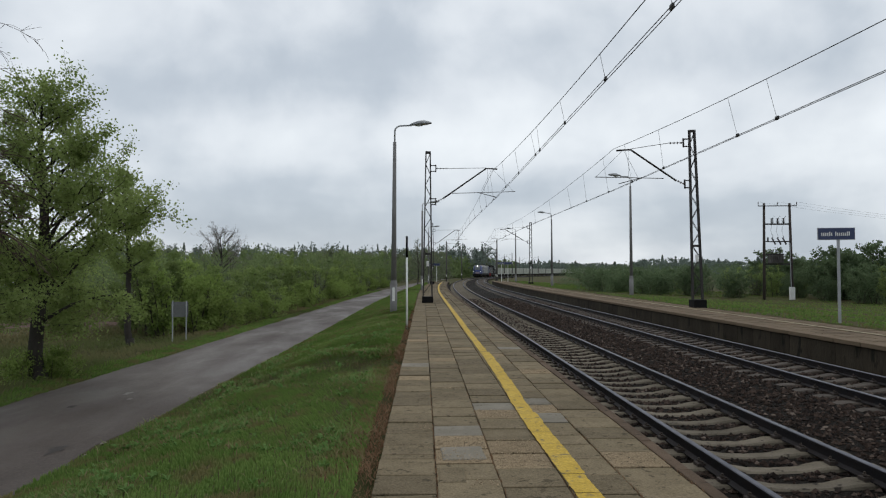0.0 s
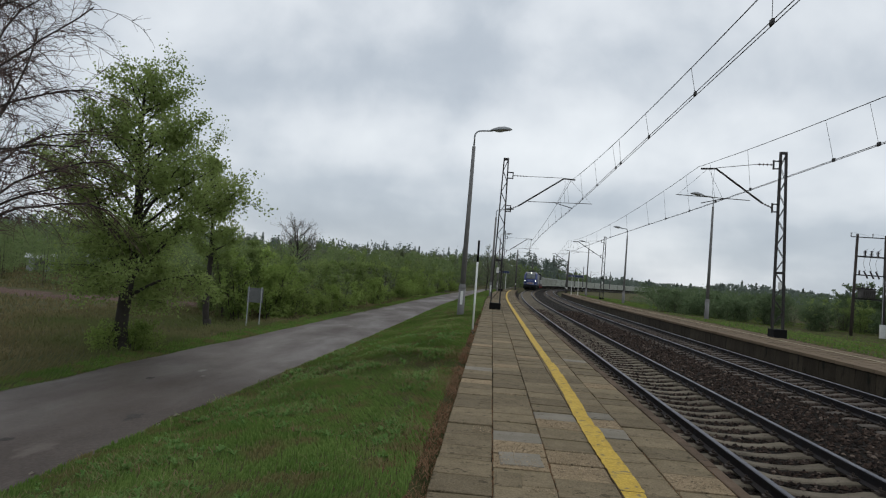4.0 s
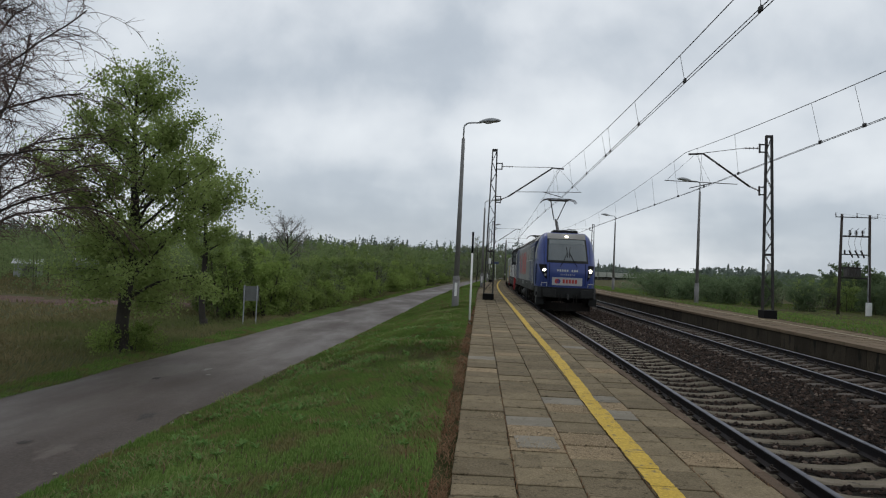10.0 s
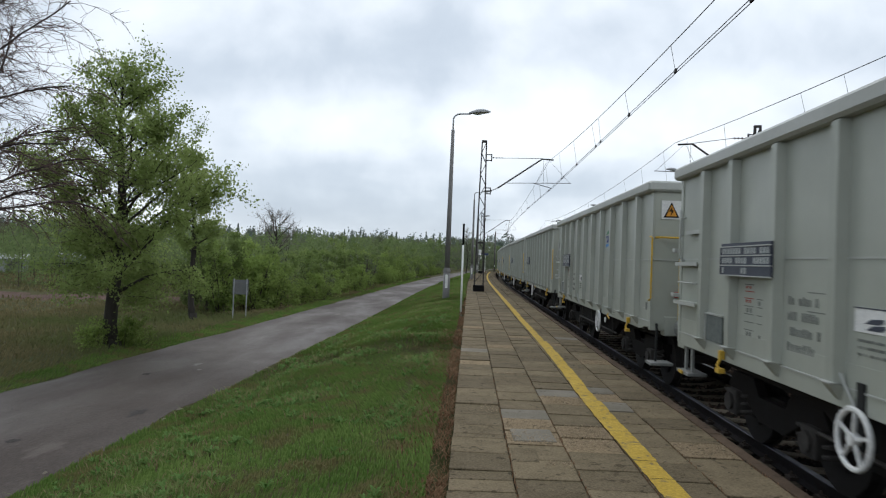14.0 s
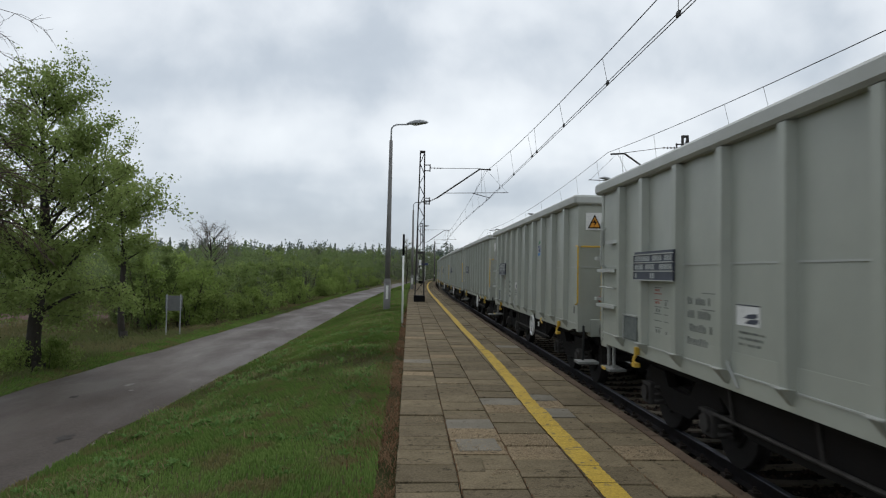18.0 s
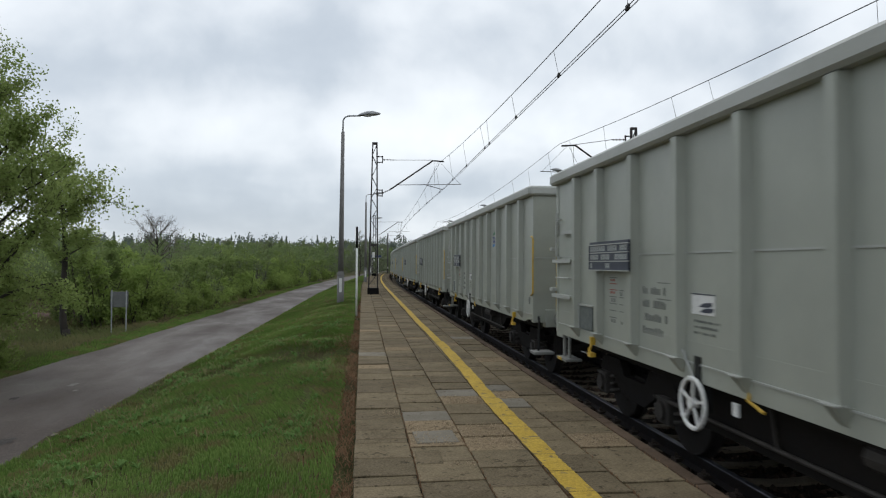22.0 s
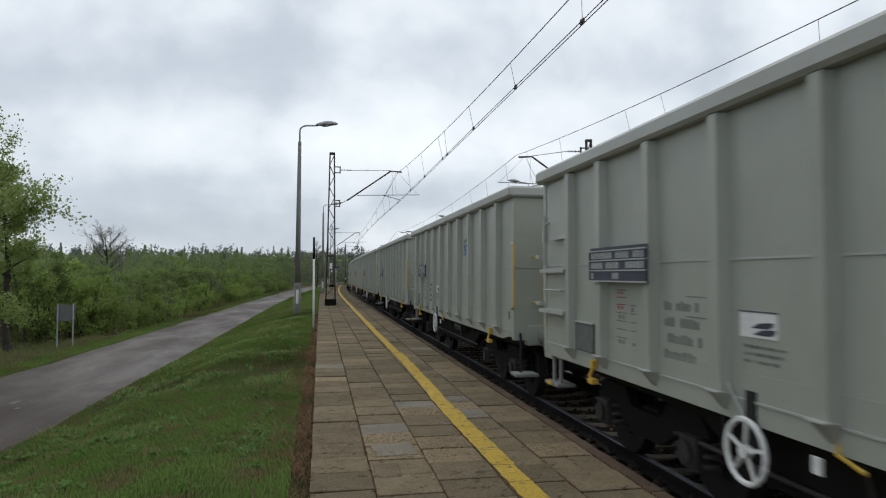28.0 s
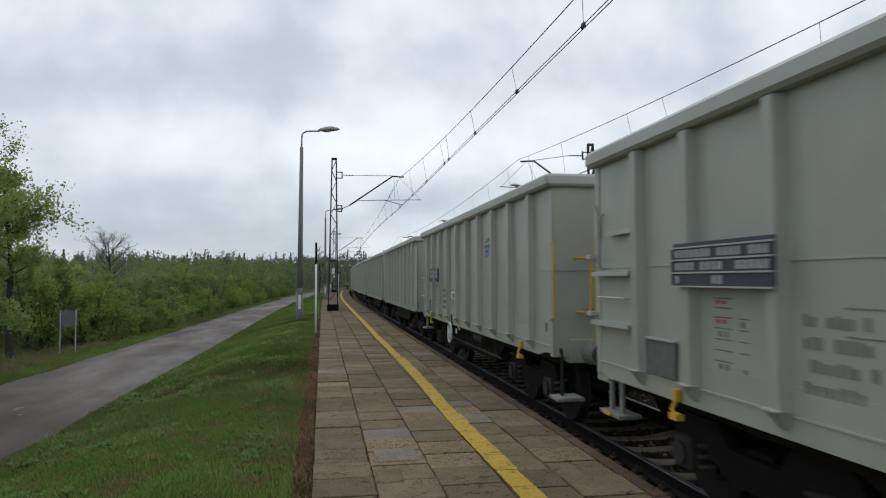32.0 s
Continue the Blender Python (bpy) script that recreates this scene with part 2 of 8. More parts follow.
def prism(poly, axis, a0, a1, bm=None, mi=0):
    """A flat outline drawn out along an axis ('x': outline in y, z; 'y': in x, z; 'z': in x, y)."""
    b = bm or bmesh.new()

    def at(p, a):
        return {"x": (a, p[0], p[1]), "y": (p[0], a, p[1]), "z": (p[0], p[1], a)}[axis]
    lo = [b.verts.new(at(p, a0)) for p in poly]
    hi = [b.verts.new(at(p, a1)) for p in poly]
    k = len(poly)
    fs = [b.faces.new(lo[::-1]), b.faces.new(hi)]
    fs += [b.faces.new((lo[i], lo[(i + 1) % k], hi[(i + 1) % k], hi[i])) for i in range(k)]
    for f in fs:
        f.material_index = mi
    bmesh.ops.recalc_face_normals(b, faces=fs)
    return b


def disc(c, r, w, axis="x", n=20, bm=None):
    d = {"x": Vector((1, 0, 0)), "y": Vector((0, 1, 0)), "z": Vector((0, 0, 1))}[axis]
    c = Vector(c)
    return tube([c - d * w / 2, c + d * w / 2], r, n, bm)


def mesh_from(name, verts, faces, material, parent=None, smooth=False):
    """verts: (n, 3) array; faces: (m, k) array of one polygon size."""
    me = bpy.data.meshes.new(name)
    verts, faces = np.asarray(verts, np.float32), np.asarray(faces, np.int32)
    m, k = faces.shape
    me.vertices.add(len(verts))
    me.vertices.foreach_set("co", verts.ravel())
    me.loops.add(m * k)
    me.loops.foreach_set("vertex_index", faces.ravel())
    me.polygons.add(m)
    me.polygons.foreach_set("loop_start", np.arange(0, m * k, k, dtype=np.int32))
    me.polygons.foreach_set("use_smooth", np.full(m, smooth))
    me.update(calc_edges=True)
    me.materials.append(material)
    ob = new(name, me)
    ob.parent = parent
    return ob


# ---- the plan ----
# x across the line, y along it, z up from the platform's top; rails' top at RAIL
RAIL, TC, GAP = -0.32, 4.17, 4.13
BENDS = [(-400.0, 0.0), (45.0, 0.0), (185.0, 1 / 1200.0), (560.0, 1 / 430.0), (1400.0, 0.0)]


def line_points(step=1.0):
    s, x, y, h = -400.0, TC, -400.0, 0.0
    rows = [(s, x, y, h)]
    for end, k in BENDS[1:]:
        while s < end - 1e-6:
            hm = h + k * step / 2
            x, y, h, s = x + math.sin(hm) * step, y + math.cos(hm) * step, h + k * step, s + step
            rows.append((s, x, y, h))
    return np.array(rows)


LINE = line_points()


def track(s, off=0.0):
    """Place and heading (clockwise from y) on the line at chainage s, off metres to its right."""
    x, y, h = (float(np.interp(s, LINE[:, 0], LINE[:, k])) for k in (1, 2, 3))
    return x + off * math.cos(h), y - off * math.sin(h), h


def track_pose(s, off=0.0, z=0.0):
    x, y, h = track(s, off)
    return pose(x, y, z, 0, 0, -math.degrees(h))


def chainage(x, y):
    """For arrays of points: chainage and distance to the right of the line."""
    x, y = np.asarray(x, float), np.asarray(y, float)
    use = LINE[::8]
    best = np.zeros(x.shape, int)
    dist = np.full(x.shape, 1e18)
    for i, (s, lx, ly, h) in enumerate(use):
        d = (x - lx) ** 2 + (y - ly) ** 2
        m = d < dist
        best[m], dist[m] = i, d[m]
    r = use[best]
    dx, dy = x - r[..., 1], y - r[..., 2]
    return r[..., 0] + dx * np.sin(r[..., 3]) + dy * np.cos(r[..., 3]), dx * np.cos(r[..., 3]) - dy * np.sin(r[..., 3])


def sweep(profile, s_values, off=0.0, close=True):
    """A profile (offset, z) drawn along the line: vertices and quads."""
    k = len(profile)
    v = []
    for s in s_values:
        for o, z in profile:
            x, y, _ = track(s, off + o)
            v.append((x, y, z))
    f = []
    for i in range(len(s_values) - 1):
        for j in range(k if close else k - 1):
            a, b = i * k + j, i * k + (j + 1) % k
            f.append((a, b, b + k, a + k))
    return v, f


def steps(a, b, near=2.0, far=6.0, split=120.0):
    out, s = [], a
    while s < b:
        out.append(s)
        s += near if -20 < s < split else far
    return out + [b]

# ---- colours and surfaces ----
M_GRASSGROUND = mat("grass_ground", (0.058, 0.066, 0.022), (0.082, 0.060, 0.032), rough=0.95, scale=0.7, fine=18.0, bump=0.8, depth=0.04, c=(0.075, 0.052, 0.030), spot=0.08, spec=0.1)
M_ASPHALT = mat("wet_asphalt", (0.076, 0.060, 0.051), (0.050, 0.040, 0.035), rough=0.50, rough_to=0.82, scale=0.6, fine=38.0, bump=0.9, c=(0.105, 0.087, 0.075), spot=0.05, spec=0.22, speck=0.5, stretch=(1, 0.35, 1))
M_GRIT = mat("road_edge_grit", (0.20, 0.175, 0.14), (0.11, 0.095, 0.075), rough=0.9, scale=3.0, fine=60.0, bump=0.6)
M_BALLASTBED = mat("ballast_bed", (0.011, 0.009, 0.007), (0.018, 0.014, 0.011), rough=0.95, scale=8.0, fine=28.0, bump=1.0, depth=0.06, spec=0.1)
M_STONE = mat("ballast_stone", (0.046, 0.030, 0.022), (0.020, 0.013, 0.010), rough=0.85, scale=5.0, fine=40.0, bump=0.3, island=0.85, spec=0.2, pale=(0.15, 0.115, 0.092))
M_SLEEPER = mat("sleeper_concrete", (0.165, 0.140, 0.105), (0.085, 0.072, 0.053), rough=0.9, scale=2.5, fine=50.0, bump=0.4, vary=0.18, c=(0.030, 0.025, 0.020), spot=0.08, spec=0.15)
M_SLEEPERFAR = mat("sleeper_dark", (0.070, 0.055, 0.042), (0.045, 0.036, 0.028), rough=0.9, scale=2.5, fine=50.0, bump=0.4, vary=0.2)
M_RAIL = mat("rail_side_rust", (0.010, 0.009, 0.011), (0.021, 0.015, 0.013), rough=0.65, scale=6.0, fine=60.0, bump=0.3, spec=0.18)
M_RAILTOP = mat("rail_running_face", (0.085, 0.088, 0.105), (0.060, 0.062, 0.076), rough=0.40, rough_to=0.52, scale=4.0, fine=120.0, bump=0.0, metal=0.9)
M_CLIP = mat("fastening_steel", (0.05, 0.042, 0.038), (0.08, 0.055, 0.04), rough=0.7, scale=8.0, fine=80.0, metal=0.4)
M_SLAB = mat("paving_slab", (0.188, 0.148, 0.092), (0.086, 0.070, 0.043), rough=0.85, rough_to=0.95, scale=4.2, fine=48.0, bump=1.0, spec=0.12, vary=0.22, c=(0.070, 0.056, 0.033), spot=0.085, depth=0.010, speck=0.62)
M_SLABFAR = mat("paving_slab_far", (0.170, 0.133, 0.083), (0.104, 0.084, 0.050), rough=0.85, rough_to=0.95, scale=1.6, fine=60.0, bump=0.3, spec=0.12, island=0.26, c=(0.062, 0.051, 0.034), spot=0.09)
M_SLABGREY = mat("paving_slab_grey", (0.220, 0.196, 0.156), (0.150, 0.133, 0.104), rough=0.85, rough_to=0.95, spec=0.12, scale=3.0, fine=90.0, bump=0.6, vary=0.12, depth=0.006, c=(0.075, 0.064, 0.046), spot=0.06)
M_AGGREGATE = mat("paving_slab_worn", (0.290, 0.220, 0.138), (0.180, 0.138, 0.086), rough=0.95, spec=0.1, scale=7.0, fine=45.0, bump=1.0, depth=0.02, c=(0.085, 0.066, 0.043), spot=0.09, vary=0.1, speck=0.6)
M_JOINT = mat("joint_soil", (0.034, 0.027, 0.017), (0.018, 0.016, 0.009), rough=1.0, scale=4.0, fine=60.0, bump=0.6, spec=0.1)
M_KERB = mat("platform_edge_brick", (0.118, 0.082, 0.056), (0.068, 0.048, 0.034), rough=0.9, scale=3.0, fine=60.0, bump=0.5, vary=0.18, spec=0.12, c=(0.03, 0.024, 0.018), spot=0.06)
M_YELLOW = mat("yellow_line_paint", (0.50, 0.335, 0.045), (0.37, 0.245, 0.045), rough=0.7, scale=3.0, fine=45.0, bump=0.3, c=(0.20, 0.150, 0.065), spot=0.10, spec=0.2, speck=0.6)
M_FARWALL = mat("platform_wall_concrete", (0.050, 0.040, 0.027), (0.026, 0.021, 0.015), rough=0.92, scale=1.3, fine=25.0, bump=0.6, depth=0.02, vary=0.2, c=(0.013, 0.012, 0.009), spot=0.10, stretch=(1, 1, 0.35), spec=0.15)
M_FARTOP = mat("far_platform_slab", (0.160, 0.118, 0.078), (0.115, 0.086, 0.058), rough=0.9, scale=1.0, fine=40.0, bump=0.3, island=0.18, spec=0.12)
M_STEEL = mat("mast_steel_dark", (0.018, 0.016, 0.017), (0.035, 0.026, 0.022), rough=0.6, scale=3.0, fine=40.0, bump=0.2)
M_STEELGREY = mat("mast_steel_grey", (0.10, 0.095, 0.09), (0.06, 0.05, 0.045), rough=0.65, scale=3.0, fine=40.0, bump=0.2)
M_POLE = mat("lamp_pole_concrete", (0.20, 0.195, 0.19), (0.13, 0.125, 0.12), rough=0.85, scale=1.5, fine=50.0, bump=0.35, c=(0.16, 0.10, 0.08), spot=-0.02)
M_GALV = mat("galvanised_metal", (0.36, 0.37, 0.38), (0.27, 0.28, 0.29), rough=0.5, scale=3.0, fine=60.0, bump=0.1, metal=0.2)
M_WIRE = mat("overhead_wire", (0.03, 0.028, 0.028), rough=0.6, bump=0.0)
M_PORCELAIN = mat("brown_insulator", (0.05, 0.025, 0.018), rough=0.25, scale=8.0, bump=0.05)
M_WHITE = mat("white_paint", (0.72, 0.72, 0.70), (0.60, 0.60, 0.58), rough=0.55, scale=3.0, fine=50.0, bump=0.1)
M_BLACK = mat("black_paint", (0.006, 0.006, 0.0065), (0.011, 0.010, 0.010), rough=0.7, scale=3.0, fine=50.0, bump=0.15, spec=0.12)
M_SIGNBACK = mat("sign_back_grey", (0.155, 0.16, 0.155), (0.12, 0.125, 0.12), rough=0.55, scale=3.0, fine=40.0, bump=0.1, metal=0.2)
M_BLUESIGN = mat("station_sign_blue", (0.035, 0.05, 0.12), (0.028, 0.04, 0.095), rough=0.45, scale=3.0, bump=0.05)


# ---- ground: one sheet to the horizon ----
def verge(s):
    """Road edges, as distance from the line: the one by the platform and the far one."""
    right = np.interp(s, [-50, 8, 15, 22, 44, 79, 110, 160, 400], [-8.5, -8.5, -8.32, -8.15, -7.85, -7.45, -7.0, -7.0, -10.0])
    width = np.interp(s, [-50, 8, 15, 22, 50, 110], [3.15, 3.15, 3.32, 3.22, 2.92, 2.8])
    return right, right - width


def ground_z(s, l, x, y):
    s, l = np.asarray(s, float), np.asarray(l, float)
    er, el = verge(s)
    z = np.full(l.shape, -0.55)
    left = np.interp(l, [-60, -14, -12.2], [-0.95, -0.86, -0.72])
    z = np.where(l < el, left, z)
    z = np.where((l >= el - 0.3) & (l <= er + 0.1), -0.735, z)
    t = np.clip((l - er - 0.1) / np.maximum(-4.9 - er, 0.1), 0, 1)
    z = np.where((l > er + 0.1) & (l < -4.36), -0.70 + 0.66 * (t * t * (3 - 2 * t)) ** 0.8, z)
    z = np.where((l >= -4.36) & (l <= -1.5), -0.3, z)
    z = np.where((l > -1.7) & (l < 5.85), -0.98, z)
    z = np.where((l >= 5.85) & (l < 8.40), -0.3, z)
    z = np.where(l >= 8.40, np.interp(l, [8.40, 9.5, 17, 40], [0.10, 0.06, -0.42, -0.6]), z)
    beyond = np.clip((s - 124) / 6, 0, 1)
    flat = np.where(np.abs(l - 2.06) < 3.9, -0.98, -0.75)
    z = z * (1 - beyond) + np.where((l > -4.4) & (l < 9.9), flat, np.minimum(z, -0.5)) * beyond
    bumps = 0.05 * np.sin(x * 1.3 + 0.7 * y) * np.sin(y * 0.9 - x * 0.4) + 0.025 * np.sin(x * 3.7 + y * 2.1)
    rough = np.where(((l > er + 0.5) & (l < -4.9)) | (l < el - 0.6) | (l > 9.5), 1.0, 0.0)
    hill = np.clip((np.hypot(x, y) - 250) / 500, 0, 1) ** 1.5 * np.where(x < 40, 9.0, 0.0)
    return z + bumps * rough + hill


def spaced(lo, fine_lo, fine_hi, hi, d, grow=1.18):
    mid = list(np.arange(fine_lo, fine_hi + 1e-6, d))
    a, st = fine_lo, d
    while a > lo:
        st *= grow
        a -= st
        mid.insert(0, a)
    a, st = fine_hi, d
    while a < hi:
        st *= grow
        a += st
        mid.append(a)
    return np.array(mid)


gx, gy = np.meshgrid(spaced(-3000, -16, 16, 3000, 0.3, 1.12), spaced(-600, 1, 60, 3500, 0.5, 1.06))
gs, gl = chainage(gx, gy)
gz = ground_z(gs, gl, gx, gy)
rows_n, cols_n = gx.shape
gv = np.stack([gx, gy, gz], -1).reshape(-1, 3)
gi = np.arange(rows_n * cols_n).reshape(rows_n, cols_n)
gf = np.stack([gi[:-1, :-1], gi[:-1, 1:], gi[1:, 1:], gi[1:, :-1]], -1).reshape(-1, 4)
ground = tagged(mesh_from("ground", gv, gf, M_GRASSGROUND, smooth=True), "rough spring grass and bare soil beside the line", "ground", kind="structure")

# ---- road ----
rs = steps(-40, 330)
rv, rf = [], []
for s in rs:
    r, l = verge(s)
    for k in range(9):
        f = k / 8
        wob = 0.08 * math.sin(s * 1.7) + 0.05 * math.sin(s * 4.1 + 1) if k in (0, 8) else 0
        x, y, _ = track(s, l + (r - l) * f + wob)
        rv.append((x, y, -0.70 + 0.03 * math.sin(f * math.pi) - (0.03 if k in (0, 8) else 0)))
for i in range(len(rs) - 1):
    for k in range(8):
        a = i * 9 + k
        rf.append((a, a + 1, a + 10, a + 9))
road = tagged(mesh_from("road", rv, rf, M_ASPHALT, smooth=True), "narrow wet grey asphalt lane with patches", "road", kind="structure")
bm = bmesh.new()
rng = random.Random(5)
for s in np.arange(3, 60, 0.22):
    for side in (0, 1):
        r, l = verge(s)
        o = (r if side == 0 else l) + rng.uniform(-0.10, 0.14)
        if rng.random() < (1.0 if side else 0.6):
            continue
        x, y, _ = track(s, o)
        w = rng.uniform(0.015, 0.05)
        n = 7
        ring = [bm.verts.new((x + math.cos(k * 6.283 / n) * w * rng.uniform(0.6, 1.1), y + math.sin(k * 6.283 / n) * w * rng.uniform(0.9, 2.2), -0.712)) for k in range(n)]
        top = bm.verts.new((x, y, -0.685))
        for k in range(n):
            bm.faces.new((ring[k], ring[(k + 1) % n], top))
part("crumbled_edge", bm, M_GRIT, road, "pale crumbled edge of the asphalt")
for ps, pf, sx, sy, sd in ((7.9, 0.66, 0.09, 0.12, 1), (9.6, 0.86, 0.10, 0.30, 2), (12.5, 0.45, 0.08, 0.16, 3)):
    rng = random.Random(sd)
    bm = bmesh.new()
    n = 16
    r, l = verge(ps)
    ring = []
    for k in range(n):
        u = (r - l) * pf + l + math.cos(k * 6.283 / n) * sx * rng.uniform(0.45, 1.2)
        s = ps + math.sin(k * 6.283 / n) * sy * rng.uniform(0.45, 1.2)
        x, y, _ = track(s, u)
        ring.append(bm.verts.new((x, y, -0.6965 + 0.03 * math.sin(min(1, max(0, (u - l) / (r - l))) * math.pi))))
    mid_ = bm.verts.new((*track(ps, (r - l) * pf + l)[:2], -0.6962 + 0.03 * math.sin(pf * math.pi)))
    for k in range(n):
        bm.faces.new((ring[k], ring[(k + 1) % n], mid_))
    part("asphalt_patch", bm, mat("dark_patch", (0.036, 0.029, 0.026), (0.026, 0.022, 0.020), rough=0.62, scale=3.0, fine=70.0, bump=0.6, spec=0.22), road, "dark repair patch")

M_SCUFF = mat("pale_scuff", (0.20, 0.19, 0.175), (0.12, 0.11, 0.10), rough=0.9, scale=9.0, fine=60.0, bump=0.3)
for x, y, w, d in ((-6.49, 13.94, 0.16, 0.05), (-5.57, 13.8, 0.10, 0.22), (-5.3, 13.2, 0.05, 0.10), (-4.6, 18.6, 0.10, 0.16)):
    rng = random.Random(int(x * 100))
    bm = bmesh.new()
    s, l = chainage(np.array([x]), np.array([y]))
    r, e = verge(float(s[0]))
    z = -0.70 + 0.03 * math.sin(min(1, max(0, (float(l[0]) - e) / (r - e))) * math.pi) + 0.004
    bm.faces.new([bm.verts.new((x + w * math.cos(k * 0.5236) * rng.uniform(0.4, 1.1), y + d * math.sin(k * 0.5236) * rng.uniform(0.4, 1.1), z)) for k in range(12)])
    part("scuff_mark", bm, M_SCUFF, road, "pale scuffed spot")

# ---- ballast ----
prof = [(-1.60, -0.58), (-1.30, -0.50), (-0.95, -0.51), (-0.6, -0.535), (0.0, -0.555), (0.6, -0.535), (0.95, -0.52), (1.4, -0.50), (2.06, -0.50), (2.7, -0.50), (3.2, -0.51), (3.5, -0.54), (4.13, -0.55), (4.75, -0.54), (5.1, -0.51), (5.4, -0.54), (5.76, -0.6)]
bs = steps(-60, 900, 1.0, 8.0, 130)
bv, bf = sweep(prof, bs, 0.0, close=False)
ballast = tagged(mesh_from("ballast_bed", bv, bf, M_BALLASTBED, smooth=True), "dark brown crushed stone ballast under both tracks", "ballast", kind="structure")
# loose stones: a few broken shapes, many places
rs_ = np.random.RandomState(7)
octa = np.array([(1, 0, 0), (-1, 0, 0), (0, 1, 0), (0, -1, 0), (0, 0, 1), (0, 0, -1)], float)
octf = np.array([(0, 2, 4), (2, 1, 4), (1, 3, 4), (3, 0, 4), (2, 0, 5), (1, 2, 5), (3, 1, 5), (0, 3, 5)])
N = 54000
ss = np.where(rs_.rand(N) < 0.12, rs_.uniform(-20, 3, N), 3.0 + 52.0 * rs_.rand(N) ** 1.7)
ll = rs_.uniform(-1.58, 5.74, N)
between = (np.abs(ll) < 1.27) | (np.abs(ll - GAP) < 1.27)
clear = np.abs((ss - 2.1) % 0.6 - 0.3) > 0.14
ss, ll = ss[clear | ~between], ll[clear | ~between]
N = len(ss)
zz = np.interp(ll, [p[0] for p in prof], [p[1] for p in prof])
size = rs_.uniform(0.018, 0.045, N) * (1 + np.maximum(ss, 0) / 60)
ang = rs_.uniform(0, 6.283, N)
shape = octa[None] * rs_.uniform(0.6, 1.25, (N, 6, 1)) + rs_.uniform(-0.2, 0.2, (N, 6, 3))
shape[..., 2] *= 0.75
ca, sa = np.cos(ang)[:, None], np.sin(ang)[:, None]
sx_, sy_ = shape[..., 0] * ca - shape[..., 1] * sa, shape[..., 0] * sa + shape[..., 1] * ca
tx = np.interp(ss, LINE[:, 0], LINE[:, 1])
ty = np.interp(ss, LINE[:, 0], LINE[:, 2])
th = np.interp(ss, LINE[:, 0], LINE[:, 3])
ox, oy = tx + ll * np.cos(th), ty - ll * np.sin(th)
sv = np.stack([ox[:, None] + sx_ * size[:, None], oy[:, None] + sy_ * size[:, None], zz[:, None] + 0.01 + shape[..., 2] * size[:, None]], -1).reshape(-1, 3)
sf = (octf[None] + 6 * np.arange(N)[:, None, None]).reshape(-1, 3)
tagged(mesh_from("ballast_stones", sv, sf, M_STONE), "loose angular grey-brown ballast stones", "ballast", kind="stuff")

# ---- two tracks: rails, sleepers, fastenings ----
rail_prof = [(-0.070, RAIL - 0.158), (0.070, RAIL - 0.158), (0.070, RAIL - 0.148), (0.012, RAIL - 0.125), (0.012, RAIL - 0.045), (0.036, RAIL - 0.034), (0.036, RAIL - 0.010), (0.028, RAIL - 0.001),
             (-0.028, RAIL - 0.001), (-0.036, RAIL - 0.010), (-0.036, RAIL - 0.034), (-0.012, RAIL - 0.045), (-0.012, RAIL - 0.125), (-0.070, RAIL - 0.148)]


def sleeper_mesh():
    b = bmesh.new()
    rings = []
    for x, top, w in ((-1.25, -0.03, 0.13), (-1.05, 0.0, 0.14), (-0.55, 0.0, 0.14), (-0.28, -0.045, 0.115), (0.0, -0.055, 0.11), (0.28, -0.045, 0.115), (0.55, 0.0, 0.14), (1.05, 0.0, 0.14), (1.25, -0.03, 0.13)):
        z = RAIL - 0.16 + top
        rings.append([b.verts.new(p) for p in ((x, -w - 0.02, z - 0.12), (x, -w, z - 0.02), (x, -w + 0.025, z), (x, w - 0.025, z), (x, w, z - 0.02), (x, w + 0.02, z - 0.12))])
    for q, r in zip(rings, rings[1:]):
        for k in range(5):
            b.faces.new((q[k], q[k + 1], r[k + 1], r[k]))
    b.faces.new(rings[0])
    b.faces.new(rings[-1][::-1])
    bmesh.ops.recalc_face_normals(b, faces=b.faces)
    return b


def clip_mesh():
    b = bmesh.new()
    for sx in (-1, 1):
        z = RAIL - 0.155
        box(sx * 0.085 - 0.045, sx * 0.085 + 0.045, -0.06, 0.06, z, z + 0.035, b)
        tube([(sx * 0.09, 0, z), (sx * 0.09, 0, z + 0.085)], 0.014, 6, b)
        tube([(sx * 0.06, -0.05, z + 0.045), (sx * 0.11, 0, z + 0.06), (sx * 0.06, 0.05, z + 0.045)], 0.012, 5, b)
    return b


